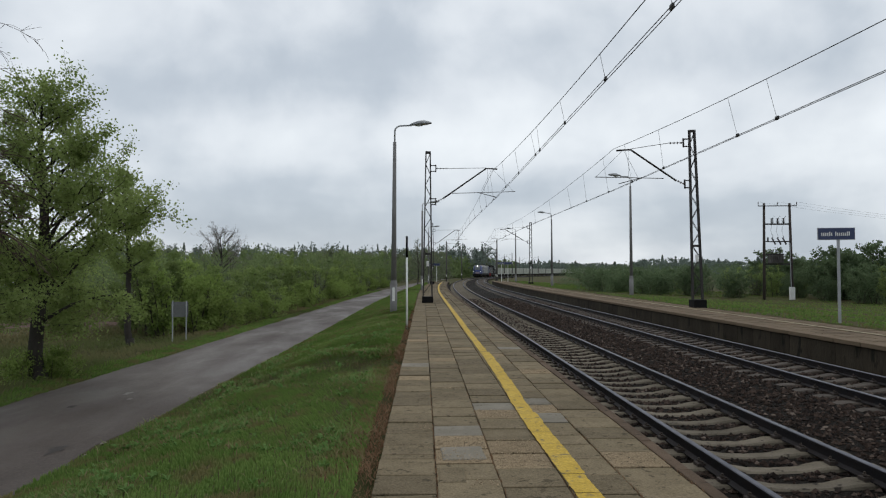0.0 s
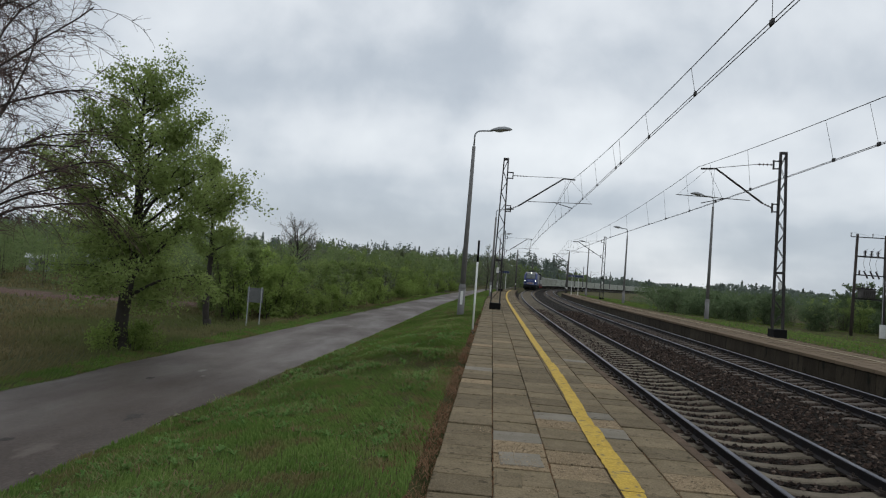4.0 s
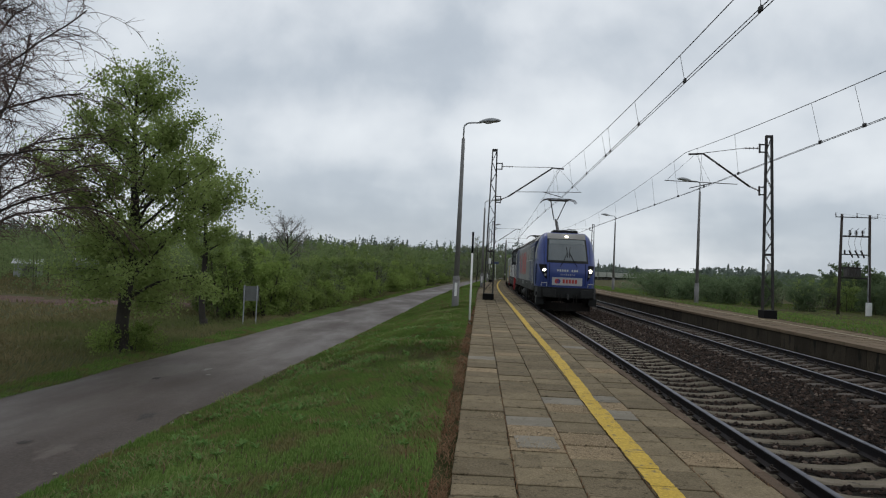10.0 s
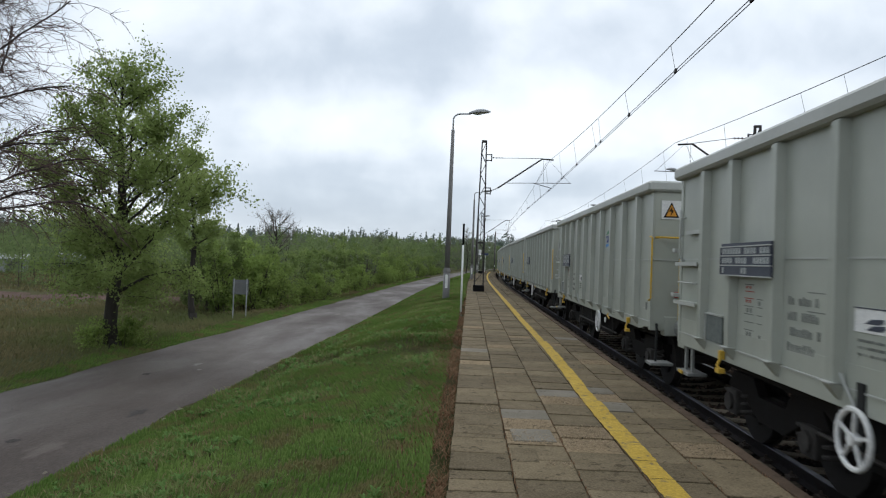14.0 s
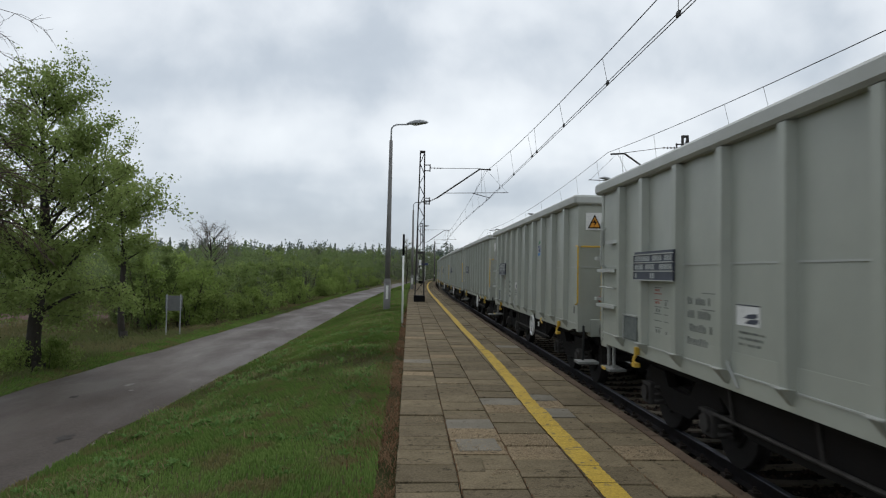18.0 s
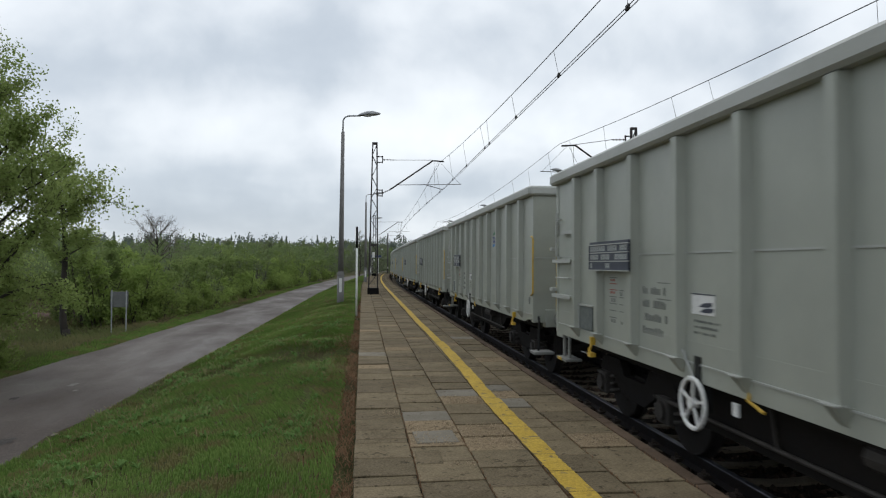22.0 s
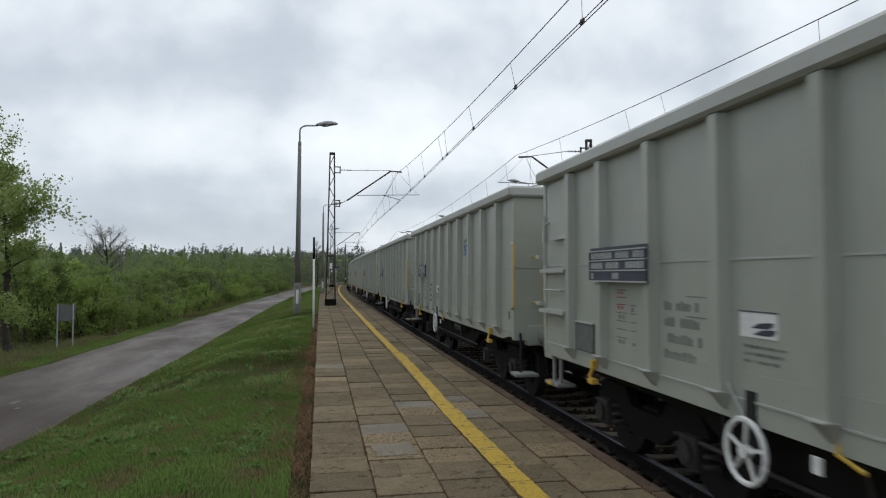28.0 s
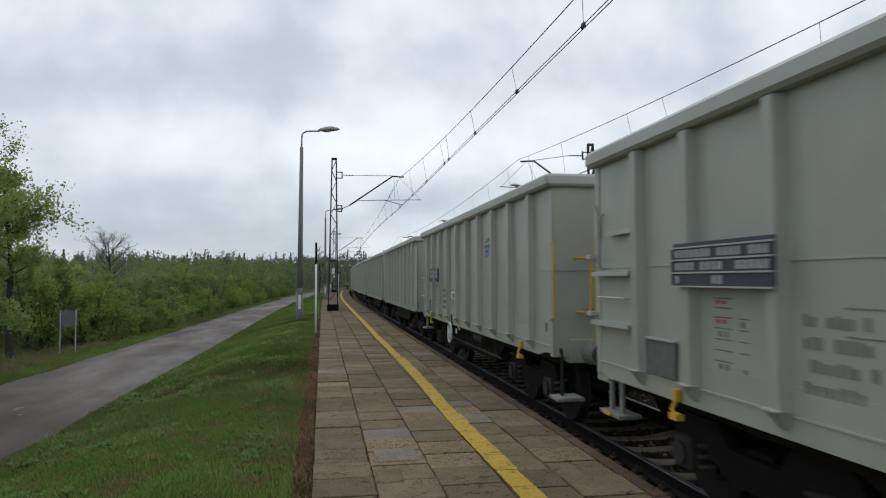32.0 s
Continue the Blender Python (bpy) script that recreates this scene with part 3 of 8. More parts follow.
def build_track(name, off, label):
    tr = thing(name, label, "railway track", kind="structure")
    for side in (-1, 1):
        v, f = sweep(rail_prof, steps(-60, 900, 2.0, 5.0, 220), off + side * 0.7525)
        r = mesh_from("rail", v, f, M_RAIL, tr)
        r.data.materials.append(M_RAILTOP)
        k = len(rail_prof)
        for i, p in enumerate(r.data.polygons):
            if i % k in (6, 7, 8):
                p.material_index = 1
    first = part("sleeper", sleeper_mesh(), M_SLEEPER if off < 1 else M_SLEEPERFAR, tr)
    first.matrix_basis = track_pose(2.4, off)
    clip = None
    rest_v, rest_f = [], []
    me = first.data
    base = np.array([v.co[:] for v in me.vertices])
    for i in range(-40, 720):
        s = 2.4 + i * 0.6
        if i == 0:
            continue
        p = track_pose(s, off) @ pose(0, 0, 0, 0, 0, math.sin(i * 7.3) * 0.7)
        if 2 < s < 75:
            again("sleeper", first, tr, p)
        elif s < 300:
            n0 = len(rest_v)
            rest_v += [tuple(p @ Vector(c)) for c in base]
            rest_f += [tuple(n0 + k for k in q.vertices) for q in me.polygons]
    b = bpy.data.meshes.new("sleeper_row")
    b.from_pydata(rest_v, [], rest_f)
    b.materials.append(M_SLEEPER if off < 1 else M_SLEEPERFAR)
    o = tagged(new("sleeper_row", b), kind="stuff")
    o.parent = tr
    for i in range(0, 60):
        for side in (-1, 1):
            p = track_pose(2.4 + i * 0.6, off + side * 0.7525)
            if clip is None:
                clip = part("rail_fastening", clip_mesh(), M_CLIP, tr)
                clip.matrix_basis = p
            else:
                again("rail_fastening", clip, tr, p)
    return tr


build_track("track_near", 0.0, "ballasted railway track with worn steel rails on concrete sleepers")
build_track("track_far", GAP, "second ballasted railway track with steel rails on concrete sleepers")

# ---- near platform ----
PL, PR = -4.34, -1.65
END = 118.0
platform = thing("platform_near", "low platform of worn concrete slabs with a yellow line", "platform", kind="structure")
v, f = sweep([(PL, -0.9), (PL, -0.045), (PR + 0.03, -0.045), (PR + 0.03, -0.9)], steps(-30, END, 2.0, 4.0, 200))
mesh_from("platform_bed", v, f, M_JOINT, platform)
COLS = [(-4.34, -3.838), (-3.826, -3.316), (-3.304, -2.790), (-2.778, -2.282), (-2.270, -1.765)]
SHIFT = [0.47, 0.31, 0.13, 0.42, 0.13]
ROUGH = {(1, 12), (1, 13), (2, 12), (2, 13), (2, 16), (3, 16), (4, 12), (1, 26), (2, 30), (0, 21), (1, 36), (4, 23), (3, 27), (0, 33)}
GREY = {(1, 14), (2, 17), (3, 17), (3, 15), (0, 24), (4, 30)}


def slab_bm(w, d, lift=0.0):
    b = bmesh.new()
    e, t = 0.010, 0.005
    lo = [b.verts.new(p) for p in ((-w, -d, -0.045), (w, -d, -0.045), (w, d, -0.045), (-w, d, -0.045))]
    mi = [b.verts.new(p) for p in ((-w, -d, -t), (w, -d, -t), (w, d, -t), (-w, d, -t))]
    hi = [b.verts.new(p) for p in ((-w + e, -d + e, 0), (w - e, -d + e, 0), (w - e, d - e, 0), (-w + e, d - e, 0))]
    for q, r in ((lo, mi), (mi, hi)):
        for k in range(4):
            b.faces.new((q[k], q[(k + 1) % 4], r[(k + 1) % 4], r[k]))
    b.faces.new(hi)
    return b


WORN = ((0.36, 0.84, 6.33, 7.28), (0.88, 1.36, 6.16, 7.10), (0.62, 0.84, 5.62, 5.78), (0.90, 1.36, 8.16, 8.60), (1.62, 1.87, 8.45, 8.88), (1.93, 2.36, 6.16, 6.58), (0.12, 0.32, 7.52, 7.92), (0.38, 0.82, 10.12, 10.26), (1.95, 2.36, 11.66, 12.0))
BITS = {2, 6, 7}  # spots of gravel on slabs that are otherwise whole
kinds = {}
far_v, far_f = [], []
for c, (a, b_) in enumerate(COLS):
    w = (b_ - a) / 2
    for r in range(-44, int(END / 0.5) - 1):
        rng = random.Random(c * 1000 + r)
        s = SHIFT[c] + r * 0.5 + 0.25
        m = track_pose(s, (a + b_) / 2, rng.uniform(-0.013, 0.002)) @ pose(0, 0, 0, rng.uniform(-1.1, 1.1), rng.uniform(-0.6, 0.6), rng.uniform(-0.7, 0.7))
        if 2.0 < s < 34.0:
            cx = TC + (a + b_) / 2
            mk = "worn" if (c, r) in ROUGH or any(p - 0.1 < cx < q + 0.1 and u - 0.02 < s < v_ + 0.02 for i_, (p, q, u, v_) in enumerate(WORN) if i_ not in BITS) else "grey" if (c, r) in GREY else "plain"
            if mk == "plain" and rng.random() < 0.07:
                cut = rng.choice((0.12, -0.1, 0.02))
                for y0, y1 in ((-0.241, cut - 0.004), (cut + 0.004, 0.241)):
                    key = (c, round(y0, 3), round(y1, 3))
                    mm = m @ pose(0, (y0 + y1) / 2, rng.uniform(-0.004, 0.001), 0, 0, rng.uniform(-0.5, 0.5))
                    if key in kinds:
                        again("slab", kinds[key], platform, mm)
                    else:
                        kinds[key] = part("slab", slab_bm(w - 0.006, (y1 - y0) / 2 - 0.003), M_SLAB, platform)
                        kinds[key].matrix_basis = mm
                continue
            key = (c, mk)
            if key in kinds:
                again("slab", kinds[key], platform, m)
            else:
                kinds[key] = part("slab", slab_bm(w, 0.2385), {"worn": M_AGGREGATE, "grey": M_SLABGREY, "plain": M_SLAB}[mk], platform)
                kinds[key].matrix_basis = m
        else:
            n0 = len(far_v)
            far_v += [tuple(m @ Vector(p)) for p in ((-w, -0.24, -0.04), (w, -0.24, -0.04), (w, 0.24, -0.04), (-w, 0.24, -0.04), (-w + 0.01, -0.23, 0), (w - 0.01, -0.23, 0), (w - 0.01, 0.23, 0), (-w + 0.01, 0.23, 0))]
            far_f += [tuple(n0 + k for k in q) for q in ((4, 5, 6, 7), (0, 1, 5, 4), (1, 2, 6, 5), (2, 3, 7, 6), (3, 0, 4, 7))]
o = tagged(mesh_from("slab_row", far_v, far_f, M_SLABFAR, platform), kind="stuff")
edge = None
for i in range(-22, int(END)):
    m = track_pose(i + 0.5, -1.70, 0.006 * math.sin(i * 3.1)) @ pose(0, 0, 0, 0, 0, 0.3 * math.sin(i * 1.9))
    if edge is None:
        edge = part("edge_stone", box(-0.058, 0.056, -0.494, 0.494, -0.12, 0.004, bevel=0.008), M_KERB, platform, "brown worn edge stone")
        edge.matrix_basis = m
    else:
        again("edge_stone", edge, platform, m, "brown worn edge stone")


# places where the slabs have worn down to loose aggregate
worn_v, worn_f = [], []
for k, (x0, x1, y0, y1) in enumerate(WORN):
    rng = random.Random(60 + k)
    for j in range(int(1100 * (x1 - x0) * (y1 - y0))):
        px, py, r = rng.uniform(x0, x1), rng.uniform(y0, y1), rng.uniform(0.003, 0.009)
        n0 = len(worn_v)
        worn_v += [(px + r * c[0] * rng.uniform(0.7, 1.3), py + r * c[1] * rng.uniform(0.7, 1.3), 0.006 + r * 0.7 * c[2]) for c in octa]
        worn_f += [tuple(n0 + i for i in q) for q in octf]
tagged(mesh_from("loose_gravel", worn_v, worn_f, mat("gravel_grain", (0.36, 0.28, 0.185), (0.26, 0.20, 0.135), rough=0.9, bump=0.0, island=0.35, spec=0.15), platform), kind="stuff")


# a small grey slab left lying in the worn gravel
for x, y, w, d, a in ((0.60, 6.62, 0.20, 0.215, 2.0), (0.47, 5.93, 0.11, 0.2, -1.0)):
    o = part("slab", slab_bm(w, d), M_SLABGREY if d > 0.21 else M_SLAB, platform)
    o.matrix_basis = pose(x, y, 0.006, 0.6, -0.4, a)


LINECOL = next(c for c, (a, b_) in enumerate(COLS) if a < -2.66 < b_)


# the yellow line, in the lengths in which it was painted
def line_off(s):
    return float(np.interp(s, [-30, 5, 7.5, 8.6, 11, 13.6, 20, 45, 71, 118], [-2.77, -2.77, -2.80, -2.80, -2.755, -2.74, -2.755, -2.72, -2.72, -2.72]))


for a, b_, w0 in ((-22.0, 0.45, 0.20), (0.5, 5.9, 0.20), (5.905, 8.42, 0.22), (8.43, 14.6, 0.20), (14.66, 21.0, 0.17), (21.05, 60.0, 0.17), (60.0, 112.0, 0.18)):
    v, f = [], []
    rng = random.Random(int(a * 10))
    cuts = [a] + [q for q in (SHIFT[LINECOL] + 0.5 * r for r in range(-60, 250)) if a + 0.05 < q < b_ - 0.05] + [b_]
    for s0, s1 in zip(cuts, cuts[1:]):
        gap = 0.005 if 1 < s0 < 32 else 0.0
        jog, thin = rng.uniform(-0.006, 0.006), rng.uniform(0, 0.010)
        n = 8 if 1 < s0 < 20 else 1
        for i in range(n + 1):
            s = s0 + gap + (s1 - s0 - 2 * gap) * i / n
            for side in (0, 1):
                x, y, _ = track(s, line_off(min(s, b_ - 0.01)) + jog + side * (w0 - thin) + rng.uniform(-0.007, 0.007))
                v.append((x, y, 0.0085))
            if i:
                k = len(v)
                f.append((k - 4, k - 3, k - 1, k - 2))
    mesh_from("yellow_line", v, f, M_YELLOW, platform)

# ---- far platform ----
far = thing("platform_far", "opposite low platform with stained concrete wall and pale slabs", "platform", kind="structure")
v, f = sweep([(5.86, -0.98), (5.86, 0.085), (8.42, 0.085), (8.42, -0.98)], steps(-30, END, 2.0, 4.0, 200))
mesh_from("platform_bed", v, f, M_JOINT, far)
panel = None
for i in range(-20, int(END)):
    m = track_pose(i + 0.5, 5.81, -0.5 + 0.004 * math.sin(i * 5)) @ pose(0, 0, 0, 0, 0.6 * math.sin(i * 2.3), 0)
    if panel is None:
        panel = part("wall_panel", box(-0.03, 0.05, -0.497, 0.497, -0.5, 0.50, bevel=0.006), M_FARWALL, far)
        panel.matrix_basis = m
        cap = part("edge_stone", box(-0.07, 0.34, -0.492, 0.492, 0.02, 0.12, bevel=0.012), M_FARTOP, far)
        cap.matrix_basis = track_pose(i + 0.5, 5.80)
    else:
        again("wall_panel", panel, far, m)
        again("edge_stone", cap, far, track_pose(i + 0.5, 5.80))
fv, ff = [], []
for c in range(4):
    for i in range(-40, int(END * 2)):
        m = track_pose(i * 0.5 + 0.25 * (c % 2), 6.42 + c * 0.515, 0.116 + 0.006 * math.sin(i * 3.3 + c))
        n0 = len(fv)
        fv += [tuple(m @ Vector(p)) for p in ((-0.243, -0.243, -0.03), (0.243, -0.243, -0.03), (0.243, 0.243, -0.03), (-0.243, 0.243, -0.03), (-0.235, -0.235, 0), (0.235, -0.235, 0), (0.235, 0.235, 0), (-0.235, 0.235, 0))]
        ff += [tuple(n0 + k for k in q) for q in ((4, 5, 6, 7), (0, 1, 5, 4), (1, 2, 6, 5), (2, 3, 7, 6), (3, 0, 4, 7))]
tagged(mesh_from("slab_row", fv, ff, M_FARTOP, far), kind="stuff")
v, f = sweep([(7.22, 0.1285), (7.36, 0.1285)], steps(-20, 112, 1.0, 4.0, 200), close=False)
mesh_from("yellow_line", v, f, mat("faded_line_paint", (0.30, 0.25, 0.14), (0.22, 0.18, 0.11), rough=0.75, scale=2.0, fine=30.0, c=(0.15, 0.12, 0.085), spot=0.04), far, )


# ---- overhead line ----
def bar(p, q, w, bm, d=None):
    """A flat or square steel bar from p to q."""
    p, q = Vector(p), Vector(q)
    z = (q - p).normalized()
    a = z.cross(Vector((0, 1, 0)) if abs(z.y) < 0.9 else Vector((1, 0, 0))).normalized()
    b = z.cross(a)
    d = d or w
    ring = lambda c: [bm.verts.new(c + a * (i * w / 2) + b * (j * d / 2)) for i, j in ((-1, -1), (1, -1), (1, 1), (-1, 1))]
    r0, r1 = ring(p), ring(q)
    for k in range(4):
        bm.faces.new((r0[k], r0[(k + 1) % 4], r1[(k + 1) % 4], r1[k]))
    bm.faces.new(r0[::-1])
    bm.faces.new(r1)
    return bm


def insulator(p, q, r=0.05, sheds=4):
    p, q = Vector(p), Vector(q)
    b = tube([p, q], r * 0.35, 6)
    d = q - p
    for k in range(sheds):
        c = p + d * ((k + 0.5) / sheds)
        tube([c - d.normalized() * 0.012, c + d.normalized() * 0.012], r, 8, b)
    return b


def lattice_mast(m, h, w0, w1, reach, zl, zu, ztip, zarm, side, lean=0.0, depth=0.28, group="catenary masts"):
    """Lattice mast with one hinged bracket: side +1 reaches to its right, -1 to its left."""
    t = thing("catenary_mast", "dark steel lattice mast with a bracket holding the wires", "catenary mast", m @ pose(0, 0, 0, 0, lean, 0), group)
    f = part("footing", box(-w0 * 0.62, w0 * 0.62, -0.32, 0.32, -0.5, 0.34, bevel=0.02), M_BLACK, t, "black-painted concrete footing")
    x = lambda z, s: s * (w0 + (w1 - w0) * z / h) / 2
    for s in (-1, 1):
        for dy in (-depth / 2, depth / 2):
            b = bmesh.new()
            bar((x(0.3, s), dy, 0.3), (x(h, s), dy, h), 0.07, b, 0.05)
            part("chord", b, M_STEEL, t)
    n = 13
    for dy in (-depth / 2, depth / 2):
        for k in range(n):
            za, zb = 0.5 + (h - 0.6) * k / n, 0.5 + (h - 0.6) * (k + 1) / n
            s = 1 if k % 2 else -1
            part("lacing", bar((x(za, s), dy, za), (x(zb, -s), dy, zb), 0.024, bmesh.new(), 0.010), M_STEEL, t)
    for z in (2.7, h - 0.04):
        part("batten", box(-w0 * 0.32 if z < 3 else -w1 * 0.55, w0 * 0.32 if z < 3 else w1 * 0.55, -depth / 2 - 0.02, depth / 2 + 0.02, z - 0.06, z + 0.04), M_STEEL, t)
    part("number_plate", box(-0.07, 0.07, -depth / 2 - 0.045, -depth / 2 - 0.03, 2.0, 2.3), M_WHITE, t, "white plate with worn marks")
    # bracket
    sx = side
    face = w1 / 2 + 0.02
    for z in (zl, zu):
        br = bmesh.new()
        bar((sx * face, -0.1, z - 0.16), (sx * (face + 0.3), -0.1, z - 0.16), 0.05, br)
        bar((sx * face, -0.1, z + 0.16), (sx * (face + 0.3), -0.1, z + 0.16), 0.05, br)
        bar((sx * (face + 0.3), -0.1, z - 0.2), (sx * (face + 0.3), -0.1, z + 0.2), 0.06, br)
        part("hinge_frame", br, M_STEEL, t)
    kink = sx * (reach - 0.62)
    part("insulator", insulator((sx * (face + 0.3), -0.1, zl), (sx * (face + 0.75), -0.1, zl + 0.2)), M_PORCELAIN, t)
    part("strut", tube([(sx * (face + 0.72), -0.1, zl + 0.19), (kink, -0.1, ztip), (sx * reach, -0.1, ztip - 0.03)], 0.042, 8), M_STEEL, t, smooth=True)
    part("insulator", insulator((sx * (face + 0.32), -0.1, zu), (sx * (face + 0.95), -0.1, zu)), M_PORCELAIN, t)
    part("tie_rod", tube([(sx * (face + 0.95), -0.1, zu), (kink, -0.1, ztip + 0.03)], 0.014, 6), M_STEEL, t)
    part("steady_arm", tube([(sx * 1.35, -0.1, zarm), (sx * (reach + 1.0), -0.1, zarm + 0.12)], 0.018, 6), M_STEELGREY, t)
    part("steady_tube", tube([(sx * (reach - 1.1), -0.1, zarm + 0.06), (sx * (reach - 0.05), -0.1, zarm - 0.2)], 0.02, 6), M_STEEL, t)
    hang = bmesh.new()
    for dx in (-0.9, 0.95):
        tube([(sx * (reach - 0.3), -0.1, ztip), (sx * (reach + dx), -0.1, zarm + 0.1)], 0.006, 4, hang)
    tube([(sx * (reach - 0.55), -0.1, ztip), (sx * (reach - 0.5), -0.1, zarm)], 0.006, 4, hang)
    part("hanger", hang, M_WIRE, t)
    return t


def concrete_mast(m, h, reach, side):
    t = thing("catenary_post", "round dark concrete post with a wire bracket", "catenary mast", m, "catenary masts")
    part("post", tube([(0, 0, -0.8), (0, 0, h)], 0.17, 10, r1=0.12), M_STEELGREY, t, smooth=True)
    part("footing", box(-0.3, 0.3, -0.3, 0.3, -0.9, 0.1, bevel=0.03), M_BLACK, t)
    part("strut", tube([(side * 0.15, 0, h - 2.4), (side * (reach - 0.5), 0, h - 0.6), (side * reach, 0, h - 0.65)], 0.05, 6), M_STEEL, t)
    part("tie_rod", tube([(side * 0.1, 0, h - 0.5), (side * (reach - 0.5), 0, h - 0.55)], 0.02, 5), M_STEEL, t)
    part("steady_arm", tube([(side * 1.3, 0, h - 2.2), (side * (reach + 1.0), 0, h - 2.1)], 0.022, 5), M_STEELGREY, t)
    part("number_plate", box(-0.12, 0.12, -0.2, -0.18, 1.2, 1.6), M_WHITE, t)
    return t


LS = [-19.0, 37.8, 94.0, 150.0, 206.0, 262.0, 318.0]
RS = [-26.4, 29.6, 86.0, 142.0, 198.0, 254.0, 310.0]
lattice_mast(track_pose(37.8, -3.70), 8.38, 0.50, 0.23, 3.85, 5.58, 7.43, 7.45, 6.05, 1, 0.3)
lattice_mast(track_pose(94.0, -3.70), 8.38, 0.50, 0.23, 3.85, 5.58, 7.43, 7.45, 6.05, 1)
lattice_mast(track_pose(29.6, 8.06, 0.12), 7.80, 0.44, 0.22, 3.40, 5.40, 7.22, 6.96, 5.67, -1, -1.2, 0.10)
lattice_mast(track_pose(86.0, 8.95, 0.0), 7.9, 0.44, 0.22, 3.9, 5.4, 7.3, 7.05, 5.75, -1, 0.0, 0.10)
for s in LS[3:]:
    concrete_mast(track_pose(s, -3.4, -0.6), 9.0, 3.4, 1)
for s in RS[3:]:
    concrete_mast(track_pose(s, GAP + 3.4, -0.6), 9.0, 3.4, -1)
for s in (175.0, 230.0):
    concrete_mast(track_pose(s, GAP + 3.6, -0.6), 7.4, 3.4, -1)


def catenary(name, supports, off, zig, zmess, zcont, sag, label, drops, wire):
    """Carrying wire, two contact wires and droppers along one track."""
    t = thing(name, label, "overhead wire")
    mess, con = [], []
    for i, (a, b) in enumerate(zip(supports, supports[1:])):
        sa, sb = (zig if i % 2 else -zig), (-zig if i % 2 else zig)
        ma, mb = off - 0.02, off - 0.02
        dip = sag[i]
        for k in range(24):
            f = k / 24
            s = a + (b - a) * f
            x, y, _ = track(s, ma + (mb - ma) * f)
            mess.append((x, y, zmess - 4 * dip * f * (1 - f)))
            x, y, _ = track(s, off + sa + (sb - sa) * f)
            con.append((x, y, zcont))
        if a < 140:
            for k, s in enumerate(drops if i == 0 else [a + (b - a) * d for d in (0.03, 0.10, 0.17, 0.27, 0.38, 0.50, 0.62, 0.73, 0.83, 0.90, 0.97)]):
                f = (s - a) / (b - a)
                x0, y0, _ = track(s, ma)
                x1, y1, _ = track(s, off + sa + (sb - sa) * f)
                part("dropper", tube([(x0, y0 + 0.15, zmess - 4 * dip * f * (1 - f)), (x1, y1 + 0.2 * math.sin(k * 2.3), zcont)], 0.0055, 4), M_WIRE, t)
                if a < 60:
                    c = bmesh.new()
                    box(x1 - 0.02, x1 + 0.02, y1 + 0.2 * math.sin(k * 2.3) - 0.06, y1 + 0.2 * math.sin(k * 2.3) + 0.06, zcont - 0.03, zcont + 0.06, c)
                    part("dropper_clamp", c, M_WIRE, t)
    part("carrying_wire", tube(mess, wire, 5), M_WIRE, t)
    for d in (-0.035, 0.035):
        part("contact_wire", tube([(x + d, y, z) for x, y, z in con], wire * 0.85, 5), M_WIRE, t)
    return t


catenary("overhead_line_near", LS, 0.0, 0.18, 7.38, 5.88, (0.9, 0.9, 0.8, 0.8, 0.8, 0.8), "carrying wire, droppers and contact wires above the near track",
         (-16.0, -11.0, -6.5, -2.0, 2.5, 6.5, 10.5, 14.8, 19.2, 23.2, 24.5, 28.8, 33.5), 0.0105)
catenary("overhead_line_far", RS, GAP + 0.32, 0.2, 7.07, 5.36, (0.95, 0.8, 0.8, 0.8, 0.8, 0.8), "carrying wire, droppers and contact wires above the far track",
         (-22.0, -17.0, -12.0, -6.0, 0.0, 5.0, 10.5, 16.2, 18.3, 23.8, 27.9), 0.0105)


# ---- lamps ----
def lamp_head():
    b = bmesh.new()
    rings = []
    for y, w, zt, zb in ((0.0, 0.05, 0.04, -0.03), (0.15, 0.11, 0.10, -0.04), (0.36, 0.18, 0.15, -0.06), (0.62, 0.19, 0.15, -0.065), (0.84, 0.13, 0.08, -0.05), (0.95, 0.04, 0.02, -0.02)):
        rings.append([b.verts.new((y, math.cos(a) * w, (zt if math.sin(a) > 0 else -zb) * math.sin(a))) for a in [k * 6.2832 / 12 for k in range(12)]])
    for q, r in zip(rings, rings[1:]):
        for k in range(12):
            b.faces.new((q[k], q[(k + 1) % 12], r[(k + 1) % 12], r[k]))
    b.faces.new(rings[0][::-1])
    b.faces.new(rings[-1])
    bmesh.ops.recalc_face_normals(b, faces=b.faces)
    return b


